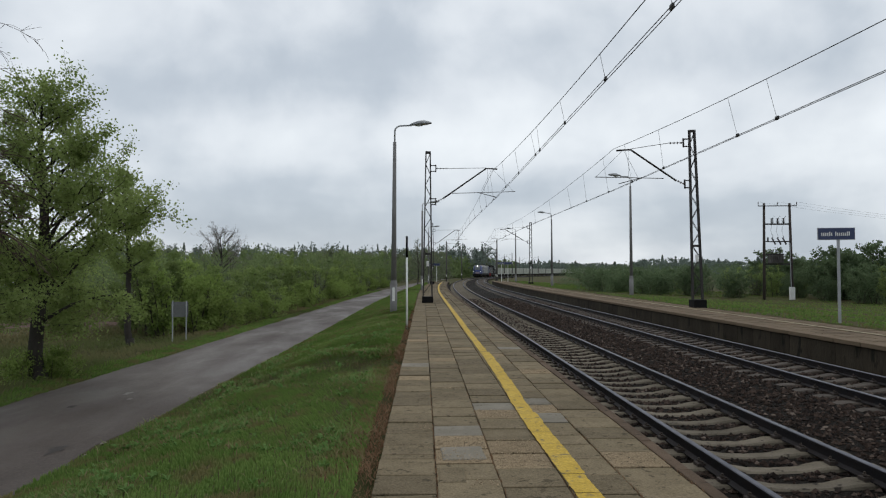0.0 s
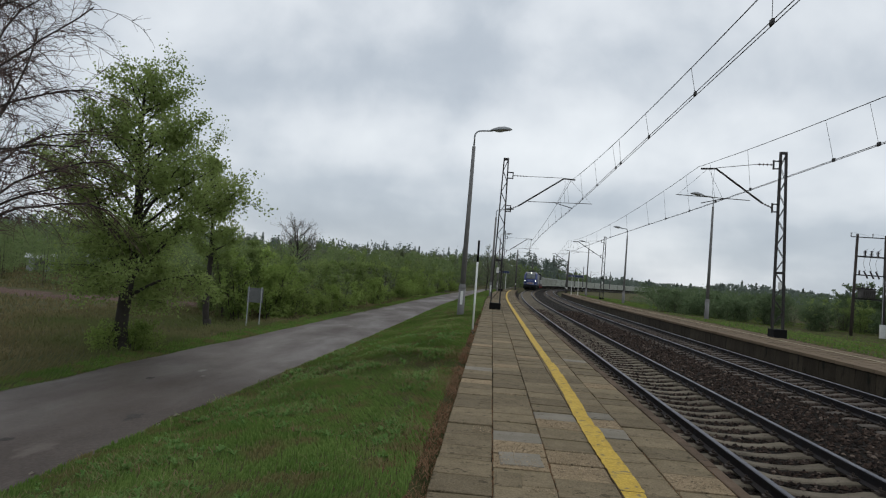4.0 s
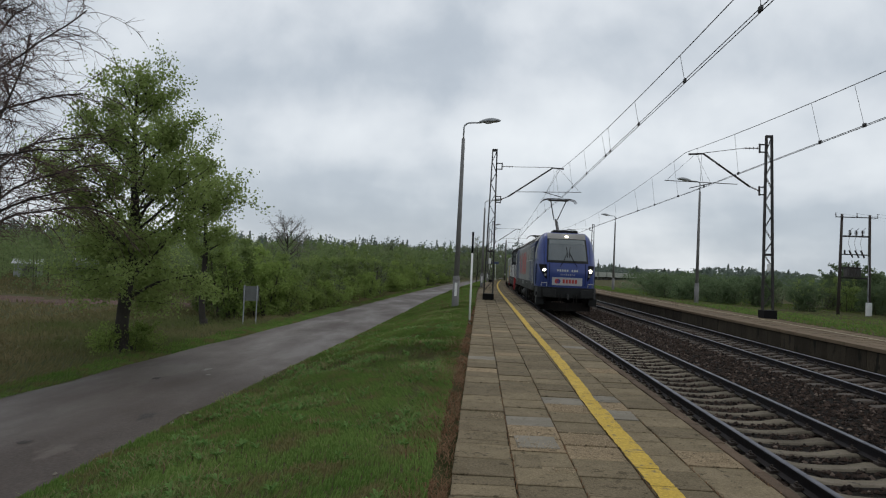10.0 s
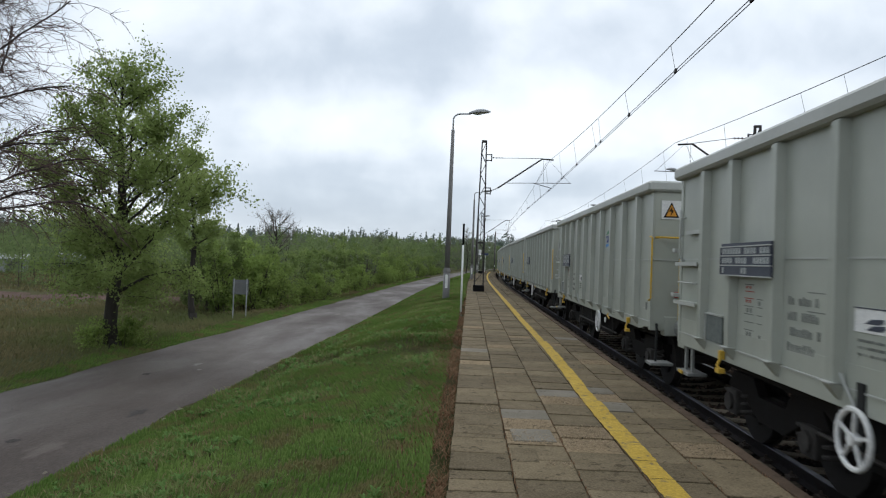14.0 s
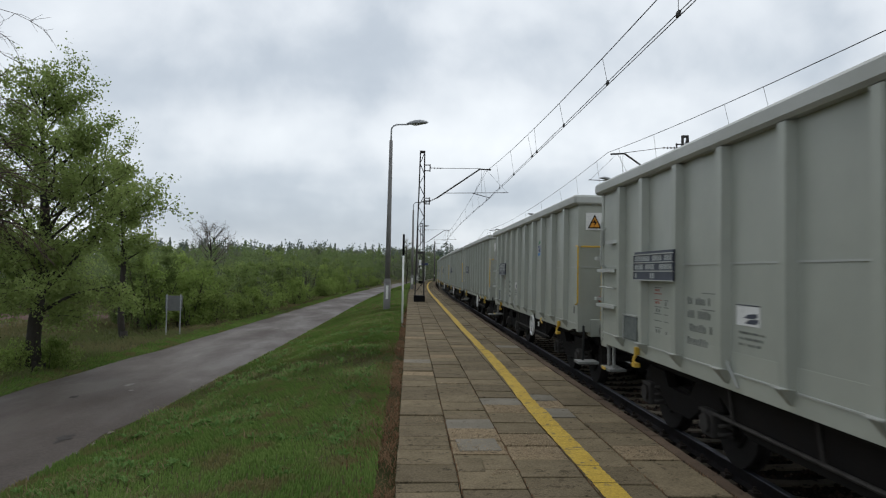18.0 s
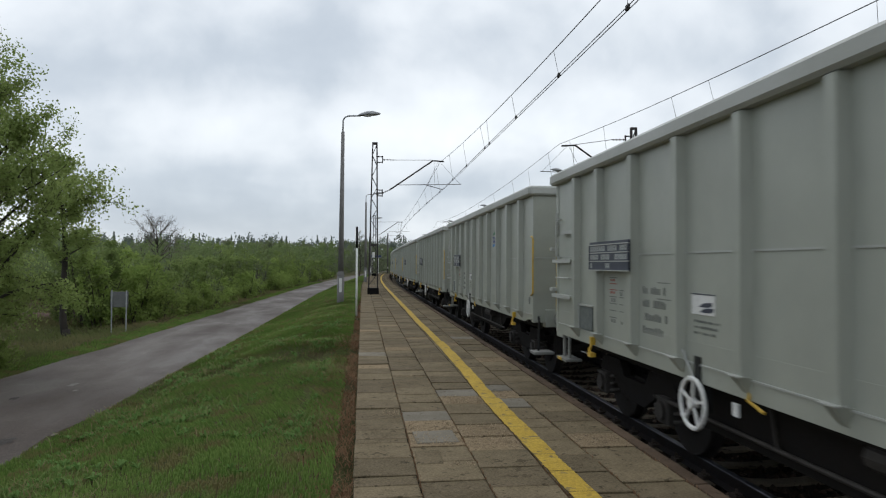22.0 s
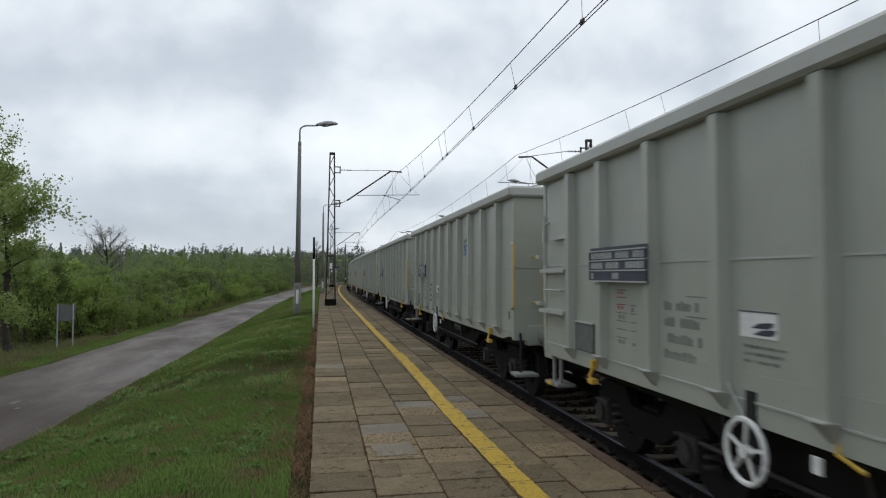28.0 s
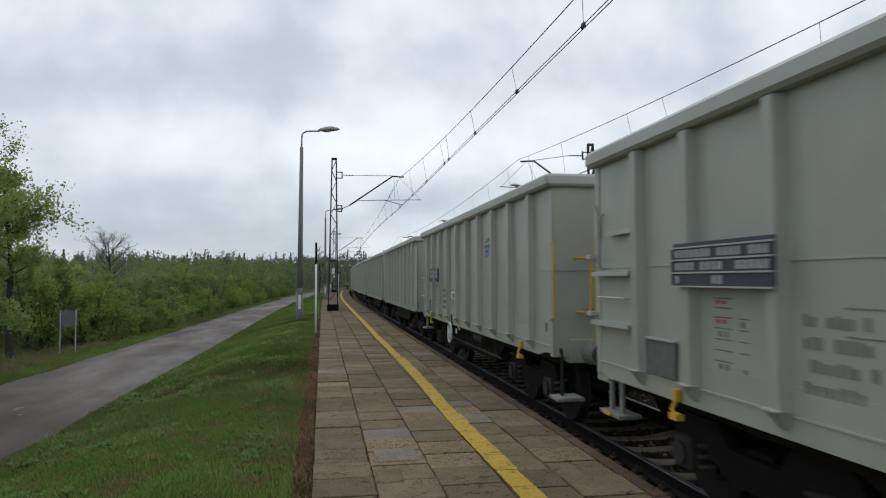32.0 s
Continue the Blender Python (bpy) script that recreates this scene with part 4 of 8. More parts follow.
def platform_lamp(m, h, side=1, tilt=0.0):
    t = thing("street_lamp", "tall grey concrete platform lamp with a curved arm", "street lamp", m @ pose(0, 0, 0, 0, tilt, 0 if side > 0 else 180), "platform lamps")
    part("pole", tube([(0, 0, -0.6), (0, 0, 1.2)], 0.15, 12), M_POLE, t, smooth=True)
    part("collar", tube([(0, 0, 1.2), (0, 0, 1.3), (0, 0, 1.38)], 0.17, 12, r1=0.12), M_POLE, t)
    part("shaft", tube([(0, 0, 1.3), (0, 0, h - 0.75)], 0.118, 12, r1=0.072), M_POLE, t, smooth=True)
    part("hatch", box(-0.055, 0.055, -0.17, -0.14, 0.5, 1.08, bevel=0.008), M_WHITE, t, "white service hatch")
    arm = [(0, 0, h - 0.8), (0, 0, h - 0.28)] + [(0.3 - 0.3 * math.cos(a), 0, h - 0.28 + 0.24 * math.sin(a)) for a in (0.4, 0.8, 1.2, 1.57)] + [(0.75, 0, h - 0.02)]
    part("arm", tube(arm, 0.035, 8), M_GALV, t, smooth=True)
    hd = part("lamp_head", lamp_head(), M_GALV, t, "grey flattened lamp housing", smooth=True)
    hd.matrix_basis = pose(0.66, 0, h, 0, -6, 0)
    b = bmesh.new()
    bmesh.ops.create_uvsphere(b, u_segments=12, v_segments=6, radius=0.12)
    for v in b.verts:
        v.co.x *= 1.8
        v.co.z = min(0.01, v.co.z * 0.55)
    gl = part("diffuser", b, glass("lamp_glass", (0.45, 0.46, 0.45), 0.2), hd, "clear bowl")
    gl.matrix_basis = pose(0.42, 0, -0.035)
    return t


platform_lamp(pose(-1.05, 29.6, -0.05), 8.15, 1, 0.4)
platform_lamp(track_pose(63.0, -4.15, -0.05), 8.15, 1)
platform_lamp(track_pose(97.0, -4.3, -0.05), 8.15, 1)
platform_lamp(pose(15.2, 48.7, -0.02), 8.60, -1)
platform_lamp(track_pose(77.0, 10.2, -0.02), 8.35, -1)
platform_lamp(track_pose(107.0, 9.0, -0.1), 8.5, -1)


# ---- white post, road sign, station signs ----
t = thing("marker_post", "slim white metal post with a black top", "post", pose(-0.30, 22.3, -0.08), "")
part("shaft", tube([(0, 0, -0.3), (0, 0, 2.25)], 0.034, 10), M_WHITE, t, smooth=True)
part("top", tube([(0, 0, 2.25), (0, 0, 2.95)], 0.036, 10), M_BLACK, t, "black upper end", smooth=True)

t = thing("road_sign", "grey back of a square road sign on two posts", "road sign", pose(-8.44, 24.7, -0.80, 0, 0, 4))
part("plate", box(-0.29, 0.29, -0.012, 0.012, 0.92, 1.46, bevel=0.006), M_SIGNBACK, t)
for x in (-0.235, 0.235):
    part("post", tube([(x, -0.036, -0.3), (x, -0.036, 1.50)], 0.022, 8), M_GALV, t)
    for z in (1.04, 1.34):
        part("clamp", box(x - 0.035, x + 0.035, -0.062, -0.013, z - 0.015, z + 0.015), M_GALV, t)


def station_sign(m, w=1.25, posts=1):
    t = thing("station_sign", "dark blue station name board on a white post", "station sign", m, "station signs")
    part("board", box(-w / 2, w / 2, -0.02, 0.02, 2.70, 3.05, bevel=0.008), M_BLUESIGN, t)
    part("frame", box(-w / 2 - 0.012, w / 2 + 0.012, -0.014, 0.030, 2.685, 3.065), M_GALV, t)
    x = -w * 0.42
    rng = random.Random(3)
    for n in (6, 8):
        for k in range(n):
            hgt = rng.choice((0.10, 0.13, 0.10))
            part("lettering_bar", box(x, x + 0.034, -0.026, -0.0215, 2.81, 2.81 + hgt), M_WHITE, t)
            x += 0.058 if n == 6 else 0.056
        x += 0.06
    for px in ((0.08,) if posts == 1 else (-0.5, 0.5)):
        part("post", box(px - 0.038, px + 0.038, 0.035, 0.10, -0.1, 2.95, bevel=0.01), M_GALV if posts == 1 else M_WHITE, t)
        part("foot", box(px - 0.12, px + 0.12, 0.0, 0.15, -0.1, 0.02, bevel=0.01), M_POLE, t)
    return t


station_sign(pose(13.10, 20.96, -0.02, 0, 0, -10), 1.06)
station_sign(track_pose(106.0, 7.2, 0.1), 2.2, 2)
station_sign(track_pose(112.0, -4.1), 2.0, 2)

# ---- pole transformer ----
t = thing("pole_transformer", "rural transformer hung between two dark wooden poles", "transformer", pose(26.6, 50.0, -0.55, 0, 0, -4))
M_WOOD = mat("tarred_pole", (0.055, 0.042, 0.036), (0.035, 0.028, 0.025), rough=0.85, scale=1.5, fine=35.0, bump=0.5, stretch=(1, 1, 0.15))
for x in (-1.0, 1.0):
    part("pole", tube([(x * 1.04, 0, -0.5), (x * 0.93, 0, 7.30)], 0.115, 10, r1=0.085), M_WOOD, t, smooth=True)
for z, w, q in ((7.08, 1.42, 0.03), (5.72, 0.98, 0.055), (4.42, 0.98, 0.04), (2.75, 1.02, 0.055)):
    part("crossarm", box(-w, w, -0.16, -0.08, z - q, z + q), M_STEEL, t)
for x in (-1.4, 0.02, 1.4):
    part("insulator", insulator((x, -0.12, 7.11), (x, -0.12, 7.38), 0.055, 3), M_PORCELAIN, t)
for x in (-0.42, 0.0, 0.42):
    part("surge_arrester", insulator((x, -0.12, 5.78), (x, -0.12, 6.16), 0.13, 4), M_STEEL, t, "stout dark arrester")
    part("stub", tube([(x + 0.03, -0.12, 6.16), (x + 0.18, -0.12, 6.32)], 0.015, 5), M_STEEL, t)
for x in (-0.75, -0.38, 0.02, 0.40):
    part("fuse", tube([(x - 0.10, -0.18, 4.72), (x + 0.14, -0.24, 4.20)] if x > -0.7 else [(x, -0.14, 4.44), (x, -0.14, 4.74)], 0.060, 8), M_STEEL, t, "slanted dark fuse")
part("tank", box(-0.62, 0.28, -0.38, 0.30, 2.82, 3.42, bevel=0.04), M_STEELGREY, t, "grey ribbed transformer tank")
part("tank_lid", box(-0.70, 0.30, -0.42, 0.34, 3.42, 3.52, bevel=0.02), M_STEEL, t)
for k in range(7):
    part("fin", box(-0.58 + k * 0.13, -0.545 + k * 0.13, -0.48, -0.38, 2.88, 3.38), M_STEELGREY, t)
for k in range(3):
    part("bushing", insulator((-0.45 + k * 0.3, -0.1, 3.52), (-0.45 + k * 0.3, -0.1, 3.80), 0.06, 4), M_STEEL, t)
part("meter_box", box(0.72, 1.05, -0.42, -0.15, 0.05, 1.05, bevel=0.02), M_WHITE, t, "white meter cabinet")
part("conduit", tube([(0.86, -0.2, 1.0), (0.84, -0.18, 4.3)], 0.028, 8), M_GALV, t)
for k in range(3):
    part("jumper", tube([(-0.42 + k * 0.42, -0.12, 5.8), (-0.6 + k * 0.40, -0.3, 5.2), (-0.36 + k * 0.38, -0.2, 4.7)], 0.010, 4), M_WIRE, t)
for k in range(3):
    a = Vector((26.6 - 1.4 + 1.4 * k, 49.9, 6.83))
    pts = [a + Vector((62 * f, 30 * f, -1.2 * 4 * f * (1 - f) + 0.6 * f)) for f in [i / 10 for i in range(11)]]
    tagged(part("power_line", tube(pts, 0.005, 4), M_WIRE), "thin bare wire of the rural power line", "power line", "power lines")


# ---- rolling stock: y along the vehicle, the end that comes first at -y, z from the rail ----
M_WAGON = mat("wagon_grey_green", (0.350, 0.366, 0.316), (0.325, 0.340, 0.292), rough=0.34, rough_to=0.48, scale=0.8, fine=2.6, bump=0.30, depth=0.014, vary=0.05, c=(0.29, 0.297, 0.258), spot=-0.03, speck=0.12)
M_RIM = mat("wagon_rim", (0.40, 0.41, 0.385), (0.37, 0.38, 0.35), rough=0.45, scale=1.0, fine=30.0, bump=0.05, speck=0.12)
M_UNDER = mat("running_gear", (0.009, 0.008, 0.0075), (0.017, 0.014, 0.012), rough=0.8, scale=4.0, fine=40.0, bump=0.3, spec=0.12)
M_BOGIE = mat("dusty_bogie_parts", (0.050, 0.045, 0.040), (0.026, 0.023, 0.021), rough=0.75, scale=5.0, fine=40.0, bump=0.2, spec=0.25)
M_WHEEL = mat("wheel_steel", (0.018, 0.016, 0.015), (0.032, 0.027, 0.024), rough=0.65, scale=4.0, fine=40.0, bump=0.15, spec=0.3)
M_HANDRAIL = mat("yellow_handrail", (0.60, 0.38, 0.04), (0.52, 0.33, 0.04), rough=0.5, scale=4.0, bump=0.05)
M_RED = mat("red_paint", (0.30, 0.014, 0.016), (0.23, 0.013, 0.014), rough=0.45, scale=2.0, fine=30.0, bump=0.1, c=(0.20, 0.02, 0.018), spot=-0.02, speck=0.12)
M_INK = mat("stencil_ink", (0.175, 0.185, 0.170), rough=0.7, bump=0.0)
M_INKRED = mat("stencil_red", (0.36, 0.09, 0.07), rough=0.7, bump=0.0)
M_BOARD = mat("data_board", (0.035, 0.042, 0.065), (0.05, 0.055, 0.075), rough=0.5, bump=0.05)
M_BOARDTEXT = mat("data_board_text", (0.36, 0.38, 0.37), rough=0.6, bump=0.0)
M_LOGOBLUE = mat("logo_dark_blue", (0.03, 0.045, 0.20), rough=0.5, bump=0.0)
M_LOGOSKY = mat("logo_light_blue", (0.06, 0.24, 0.55), rough=0.5, bump=0.0)
M_LOGOGREEN = mat("logo_green", (0.05, 0.20, 0.09), rough=0.5, bump=0.0)
M_WARN = mat("warning_orange", (0.72, 0.30, 0.02), rough=0.5, bump=0.0)
M_STEP = mat("dirty_step_grey", (0.23, 0.235, 0.22), (0.14, 0.14, 0.13), rough=0.6, scale=4.0, fine=40.0, bump=0.1)
M_BUFFER = mat("buffer_steel", (0.022, 0.023, 0.0225), (0.015, 0.0145, 0.014), rough=0.65, scale=5.0, fine=40.0, bump=0.15, spec=0.2)


def wheelset(parent, y, r=0.46, name="wheel"):
    for s in (-1, 1):
        b = disc((s * 0.755, y, r), r, 0.13, "x", 28)
        disc((s * 0.70, y, r), r + 0.03, 0.03, "x", 28, b)
        disc((s * 0.80, y, r), r * 0.55, 0.10, "x", 20, b)
        disc((s * 0.83, y, r), 0.11, 0.12, "x", 12, b)
        part(name, b, M_WHEEL, parent, smooth=False)
    part("axle", tube([(-0.8, y, r), (0.8, y, r)], 0.08, 10), M_WHEEL, parent)


def freight_bogie(parent, yc):
    b = bmesh.new()
    for s in (-1, 1):
        prism([(yc - 1.15, 0.62), (yc - 1.0, 0.80), (yc - 0.45, 0.80), (yc - 0.3, 0.62), (yc + 0.3, 0.62), (yc + 0.45, 0.80), (yc + 1.0, 0.80), (yc + 1.15, 0.62), (yc + 0.6, 0.52), (yc + 0.3, 0.36), (yc - 0.3, 0.36), (yc - 0.6, 0.52)],
              "x", s * 1.02 - 0.05, s * 1.02 + 0.05, b)
    box(-1.0, 1.0, yc - 0.16, yc + 0.16, 0.42, 0.66, b)
    box(-0.95, 0.95, yc - 1.16, yc - 1.06, 0.55, 0.70, b)
    box(-0.95, 0.95, yc + 1.06, yc + 1.16, 0.55, 0.70, b)
    fr = part("bogie_frame", b, M_UNDER, parent)
    for dy in (-0.9, 0.9):
        wheelset(fr, yc + dy)
        for s in (-1, 1):
            bx = box(s * 1.03 - 0.11, s * 1.03 + 0.11, yc + dy - 0.14, yc + dy + 0.14, 0.32, 0.60, bevel=0.03)
            disc((s * 1.15, yc + dy, 0.46), 0.10, 0.05, "x", 12, bx)
            part("axle_box", bx, M_BOGIE, fr)
            for e in (-0.24, 0.24):
                c = bmesh.new()
                pts = [(s * 1.03 + 0.075 * math.cos(a), yc + dy + e + 0.075 * math.sin(a), 0.34 + a * 0.014) for a in [k * 0.7854 for k in range(25)]]
                tube(pts, 0.02, 5, c)
                part("spring", c, M_BOGIE, fr)
    return fr


def buffers(parent, ends, z=1.05, r=0.225, mm=None):
    for y, d in ends:
        for s in (-1, 1):
            b = tube([(s * 0.875, y, z), (s * 0.875, y + d * 0.34, z)], 0.115, 14)
            tube([(s * 0.875, y + d * 0.30, z), (s * 0.875, y + d * 0.56, z)], 0.085, 14, b)
            tube([(s * 0.875, y + d * 0.555, z), (s * 0.875, y + d * 0.60, z)], r, 18, b)
            part("buffer", b, mm or M_BUFFER, parent)
        h = tube([(0, y, z - 0.08), (0, y + d * 0.25, z - 0.08), (0, y + d * 0.42, z - 0.16), (0, y + d * 0.6, z - 0.12)], 0.05, 8)
        part("coupling", h, M_UNDER, parent)
        part("air_hose", tube([(0.32, y, z - 0.15), (0.34, y + d * 0.2, z - 0.32), (0.28, y + d * 0.45, z - 0.42), (0.2, y + d * 0.6, z - 0.30)], 0.025, 6), M_UNDER, parent)


def text_rows(y0, y1, z0, z1, rows, x, seed, h=0.07, flip=1):
    """Unreadable stencilled lines as rows of bars on a side at x."""
    rng = random.Random(seed)
    b = bmesh.new()
    for r in range(rows):
        z = z1 - (z1 - z0) * (r + 0.5) / rows
        y = y1
        stop = y0 + rng.uniform(0, 0.25) * (y1 - y0)
        while y > stop:
            w = h * rng.uniform(0.45, 0.75)
            if rng.random() > 0.24:
                box(x - 0.003, x + 0.001, y - w * 0.8, y, z - h / 2, z + h * rng.choice((0.5, 0.5, 0.3)), b)
            y -= w * 1.32
    return b


LEAD, TAIL = -5.45, 5.70  # ends of the wagon body
RIBS = [-4.62 + 1.05 * i for i in range(9)] + [4.66]


def wagon(variant, full=True):
    w = thing("gondola_wagon", "grey-green open-top freight wagon with ribbed steel sides" if variant == "a" else "grey-green open-top freight wagon with an orange warning plate", "freight wagon", None, "freight wagons")
    for s in (-1, 1):
        x = 1.385 * s
        part("side_wall", box(min(x, x - s * 0.03), max(x, x - s * 0.03), LEAD, TAIL, 1.30, 3.22), M_WAGON, w)
        low = [(LEAD, 1.32), (LEAD, 1.05), (LEAD + 0.35, 1.03), (LEAD + 0.62, 0.975), (5.40, 0.975), (TAIL, 1.02), (TAIL, 1.32)]
        part("side_sill", prism(low, "x", min(x + s * 0.004, x - s * 0.06), max(x + s * 0.004, x - s * 0.06)), M_WAGON, w)
        if s < 0:
            part("side_flange", box(min(x, x + s * 0.016), max(x, x + s * 0.016), LEAD + 0.06, 5.6, 1.124, 1.138), M_RIM, w)
        if s < 0:
            part("weld_seam", box(min(x, x + s * 0.008), max(x, x + s * 0.008), LEAD + 0.04, 5.66, 2.095, 2.11), M_RIM, w)
        away = bmesh.new()
        for y in RIBS:
            b = bmesh.new() if s < 0 else away
            lo = [(y - 0.085, 0), (y - 0.055, 0.085), (y + 0.055, 0.085), (y + 0.085, 0)]
            rings = []
            for z, k in ((1.14, 0.9), (1.34, 1.0), (3.16, 1.0)):
                rings.append([b.verts.new((x + s * d * k, yy, z)) for yy, d in lo])
            for q, r in zip(rings, rings[1:]):
                for k in range(3):
                    b.faces.new((q[k], q[k + 1], r[k + 1], r[k]))
            b.faces.new(rings[0])
            if s > 0:
                continue
            bmesh.ops.recalc_face_normals(b, faces=b.faces)
            part("rib", b, M_WAGON, w)
            if full and s < 0:
                g = bmesh.new()
                top = [g.verts.new((-1.385 - dx, y + dy, 1.150)) for dx, dy in ((-0.01, -0.10), (0.115, -0.050), (0.115, 0.050), (-0.01, 0.10))]
                low = [g.verts.new((-1.385 - dx, y + dy, z)) for dx, dy, z in ((-0.01, -0.05, 1.02), (0.012, -0.03, 1.025), (0.012, 0.03, 1.025), (-0.01, 0.05, 1.02))]
                g.faces.new(top)
                g.faces.new(low[::-1])
                for i in range(4):
                    g.faces.new((top[i], low[i], low[(i + 1) % 4], top[(i + 1) % 4]))
                bmesh.ops.recalc_face_normals(g, faces=g.faces)
                box(-1.515, -1.38, y - 0.075, y + 0.075, 1.151, 1.160, g, mi=1)
                part("gusset", g, [M_WAGON, M_RIM], w)
        if s > 0:
            bmesh.ops.recalc_face_normals(away, faces=away.faces)
            tagged(part("rib_row", away, M_WAGON, w), kind="stuff")
        for y in (LEAD + 0.055, 5.645):
            part("corner_post", box(min(x - s * 0.02, x + s * 0.012), max(x - s * 0.02, x + s * 0.012), y - 0.055, y + 0.055, 1.0, 3.2, bevel=0.01), M_WAGON, w)
    for y in (LEAD, TAIL):
        d = -1 if y < 0 else 1
        part("end_wall", box(-1.385, 1.385, min(y, y - d * 0.03), max(y, y - d * 0.03), 1.0, 3.22), M_WAGON, w)
        part("headstock", box(-1.38 if d > 0 else -1.18, 1.38 if d > 0 else 1.18, LEAD - 0.02 if d < 0 else y - 0.25, y + 0.25 if d < 0 else 5.73, 0.92, 1.32 if d > 0 else 1.22, bevel=0.015), M_WAGON, w)
        if full:
            part("end_seam", box(-1.36, 1.36, min(y, y + d * 0.012), max(y, y + d * 0.012), 2.095, 2.11), M_RIM, w)
    part("floor", box(-1.36, 1.36, LEAD + 0.04, 5.66, 1.20, 1.27), M_UNDER, w)
    b = bmesh.new()
    def outline(wx, wy, cx, cy):
        ya, yb = LEAD - wy, TAIL + wy
        return [(-wx, ya + cy), (-wx + cx, ya), (wx - cx, ya), (wx, ya + cy), (wx, yb - cy), (wx - cx, yb), (-wx + cx, yb), (-wx, yb - cy)]
    loops = [[b.verts.new((p[0], p[1], z)) for p in outline(*o)] for z, o in ((3.17, (1.36, -0.04, 0.02, 0.02)), (3.17, (1.46, 0.05, 0.03, 0.04)), (3.20, (1.49, 0.075, 0.04, 0.05)), (3.30, (1.49, 0.075, 0.04, 0.05)),
                                                                          (3.33, (1.465, 0.045, 0.03, 0.04)), (3.33, (1.345, -0.06, 0.02, 0.02)))]
    for q, r in zip(loops, loops[1:] + loops[:1]):
        for k in range(8):
            b.faces.new((q[k], q[(k + 1) % 8], r[(k + 1) % 8], r[k]))
    bmesh.ops.recalc_face_normals(b, faces=b.faces)
    part("top_rim", b, M_RIM, w, "pale rolled top rim")
    # fish-belly depth between the bogies is added to block light under the floor
    shade_belly = [(-5.3, 1.19), (-5.3, 0.88), (-2.35, 0.84), (-1.7, 0.52), (1.7, 0.52), (2.35, 0.84), (5.6, 0.88), (5.6, 1.19)]
    part("centre_sill", prism(shade_belly, "x", -0.30, 0.30), M_UNDER, w)
    for s in (-1, 1):
        part("sole_bar", prism(shade_belly, "x", min(s * 1.06, s * 1.18), max(s * 1.06, s * 1.18)), M_UNDER, w)
    for y in (-1.2, 0.0, 1.2) if full else ():
        part("cross_bearer", box(-1.05, 1.05, y - 0.06, y + 0.06, 0.62, 1.19), M_UNDER, w)
    for yc in (-3.55, 3.55):
        freight_bogie(w, yc)
    buffers(w, ((-5.72, -1), (5.72, 1)), mm=M_BOGIE)
    for s in (-1, 1) if full else ():
        part("buffer_housing", tube([(s * 0.875, LEAD + 0.02, 1.05), (s * 0.875, -5.74, 1.05)], 0.165, 14, r1=0.135), M_STEP, w)
    if not full:
        return w
    # side fittings on the platform side
    X = -1.385
    part("handrail", tube([(X - 0.005, LEAD + 0.06, 2.46), (X - 0.05, LEAD - 0.02, 2.46), (X - 0.05, LEAD - 0.14, 2.44), (X - 0.05, LEAD - 0.14, 1.50), (X - 0.05, LEAD - 0.02, 1.47), (X - 0.005, LEAD + 0.06, 1.47)], 0.014, 6), M_HANDRAIL, w, "yellow corner handrail")
    part("handrail", tube([(X + 0.02, 5.68, 2.45), (X + 0.02, 5.76, 2.45), (X + 0.02, 5.76, 1.28), (X + 0.02, 5.68, 1.28)], 0.017, 6), M_HANDRAIL, w, "yellow end handrail")
    if variant == "a":
        part("handrail", tube([(-1.10, LEAD - 0.01, 2.25), (-1.10, LEAD - 0.12, 2.25), (-0.99, LEAD - 0.12, 2.25), (-0.93, LEAD - 0.12, 2.19), (-0.93, LEAD - 0.12, 1.62), (-0.96, LEAD - 0.12, 1.57), (-1.08, LEAD - 0.12, 1.57), (-1.08, LEAD - 0.01, 1.57)], 0.018, 6), M_HANDRAIL, w, "bent yellow end handrail")
    else:
        part("handrail", tube([(-1.34, LEAD - 0.01, 2.45), (-1.34, LEAD - 0.09, 2.45), (-0.88, LEAD - 0.09, 2.45), (-0.84, LEAD - 0.09, 2.41), (-0.84, LEAD - 0.09, 1.30), (-0.84, LEAD - 0.01, 1.30)], 0.018, 6), M_HANDRAIL, w, "long yellow end handrail")
        pl = part("warning_plate", box(-1.27, -0.97, LEAD - 0.015, LEAD - 0.002, 2.74, 3.03), M_WHITE, w, "white plate with an orange warning triangle")
        part("triangle", prism([(-1.24, 2.765), (-1.00, 2.765), (-1.12, 3.005)], "y", LEAD - 0.019, LEAD - 0.0155), M_BLACK, pl)
        part("triangle", prism([(-1.205, 2.785), (-1.035, 2.785), (-1.12, 2.965)], "y", LEAD - 0.0225, LEAD - 0.0195), M_WARN, pl)
        part("bolt_mark", prism([(-1.11, 2.94), (-1.16, 2.86), (-1.12, 2.86), (-1.14, 2.78), (-1.08, 2.88), (-1.115, 2.88)], "y", LEAD - 0.026, LEAD - 0.023), M_BLACK, pl)
    px = -0.90 if variant == "a" else -1.0
    part("tail_lamp_plate", box(px - 0.045, px + 0.045, LEAD - 0.045, LEAD - 0.005, 1.52, 1.61, bevel=0.01), M_RED, w, "small red marker plate")
    # corner steps
    part("step_hanger", tube([(-1.30, LEAD - 0.02, 1.10), (-1.32, LEAD - 0.12, 1.02), (-1.34, LEAD - 0.16, 0.54)], 0.020, 6), M_BUFFER, w)
    part("step_plate", box(-1.46, -1.12, LEAD - 0.36, LEAD - 0.02, 0.50, 0.545, bevel=0.010), M_STEP, w)
    for y in (5.44, 5.20):
        part("step_hanger", box(-1.36, -1.33, y - 0.030, y + 0.030, 0.66, 1.0), M_STEP, w)
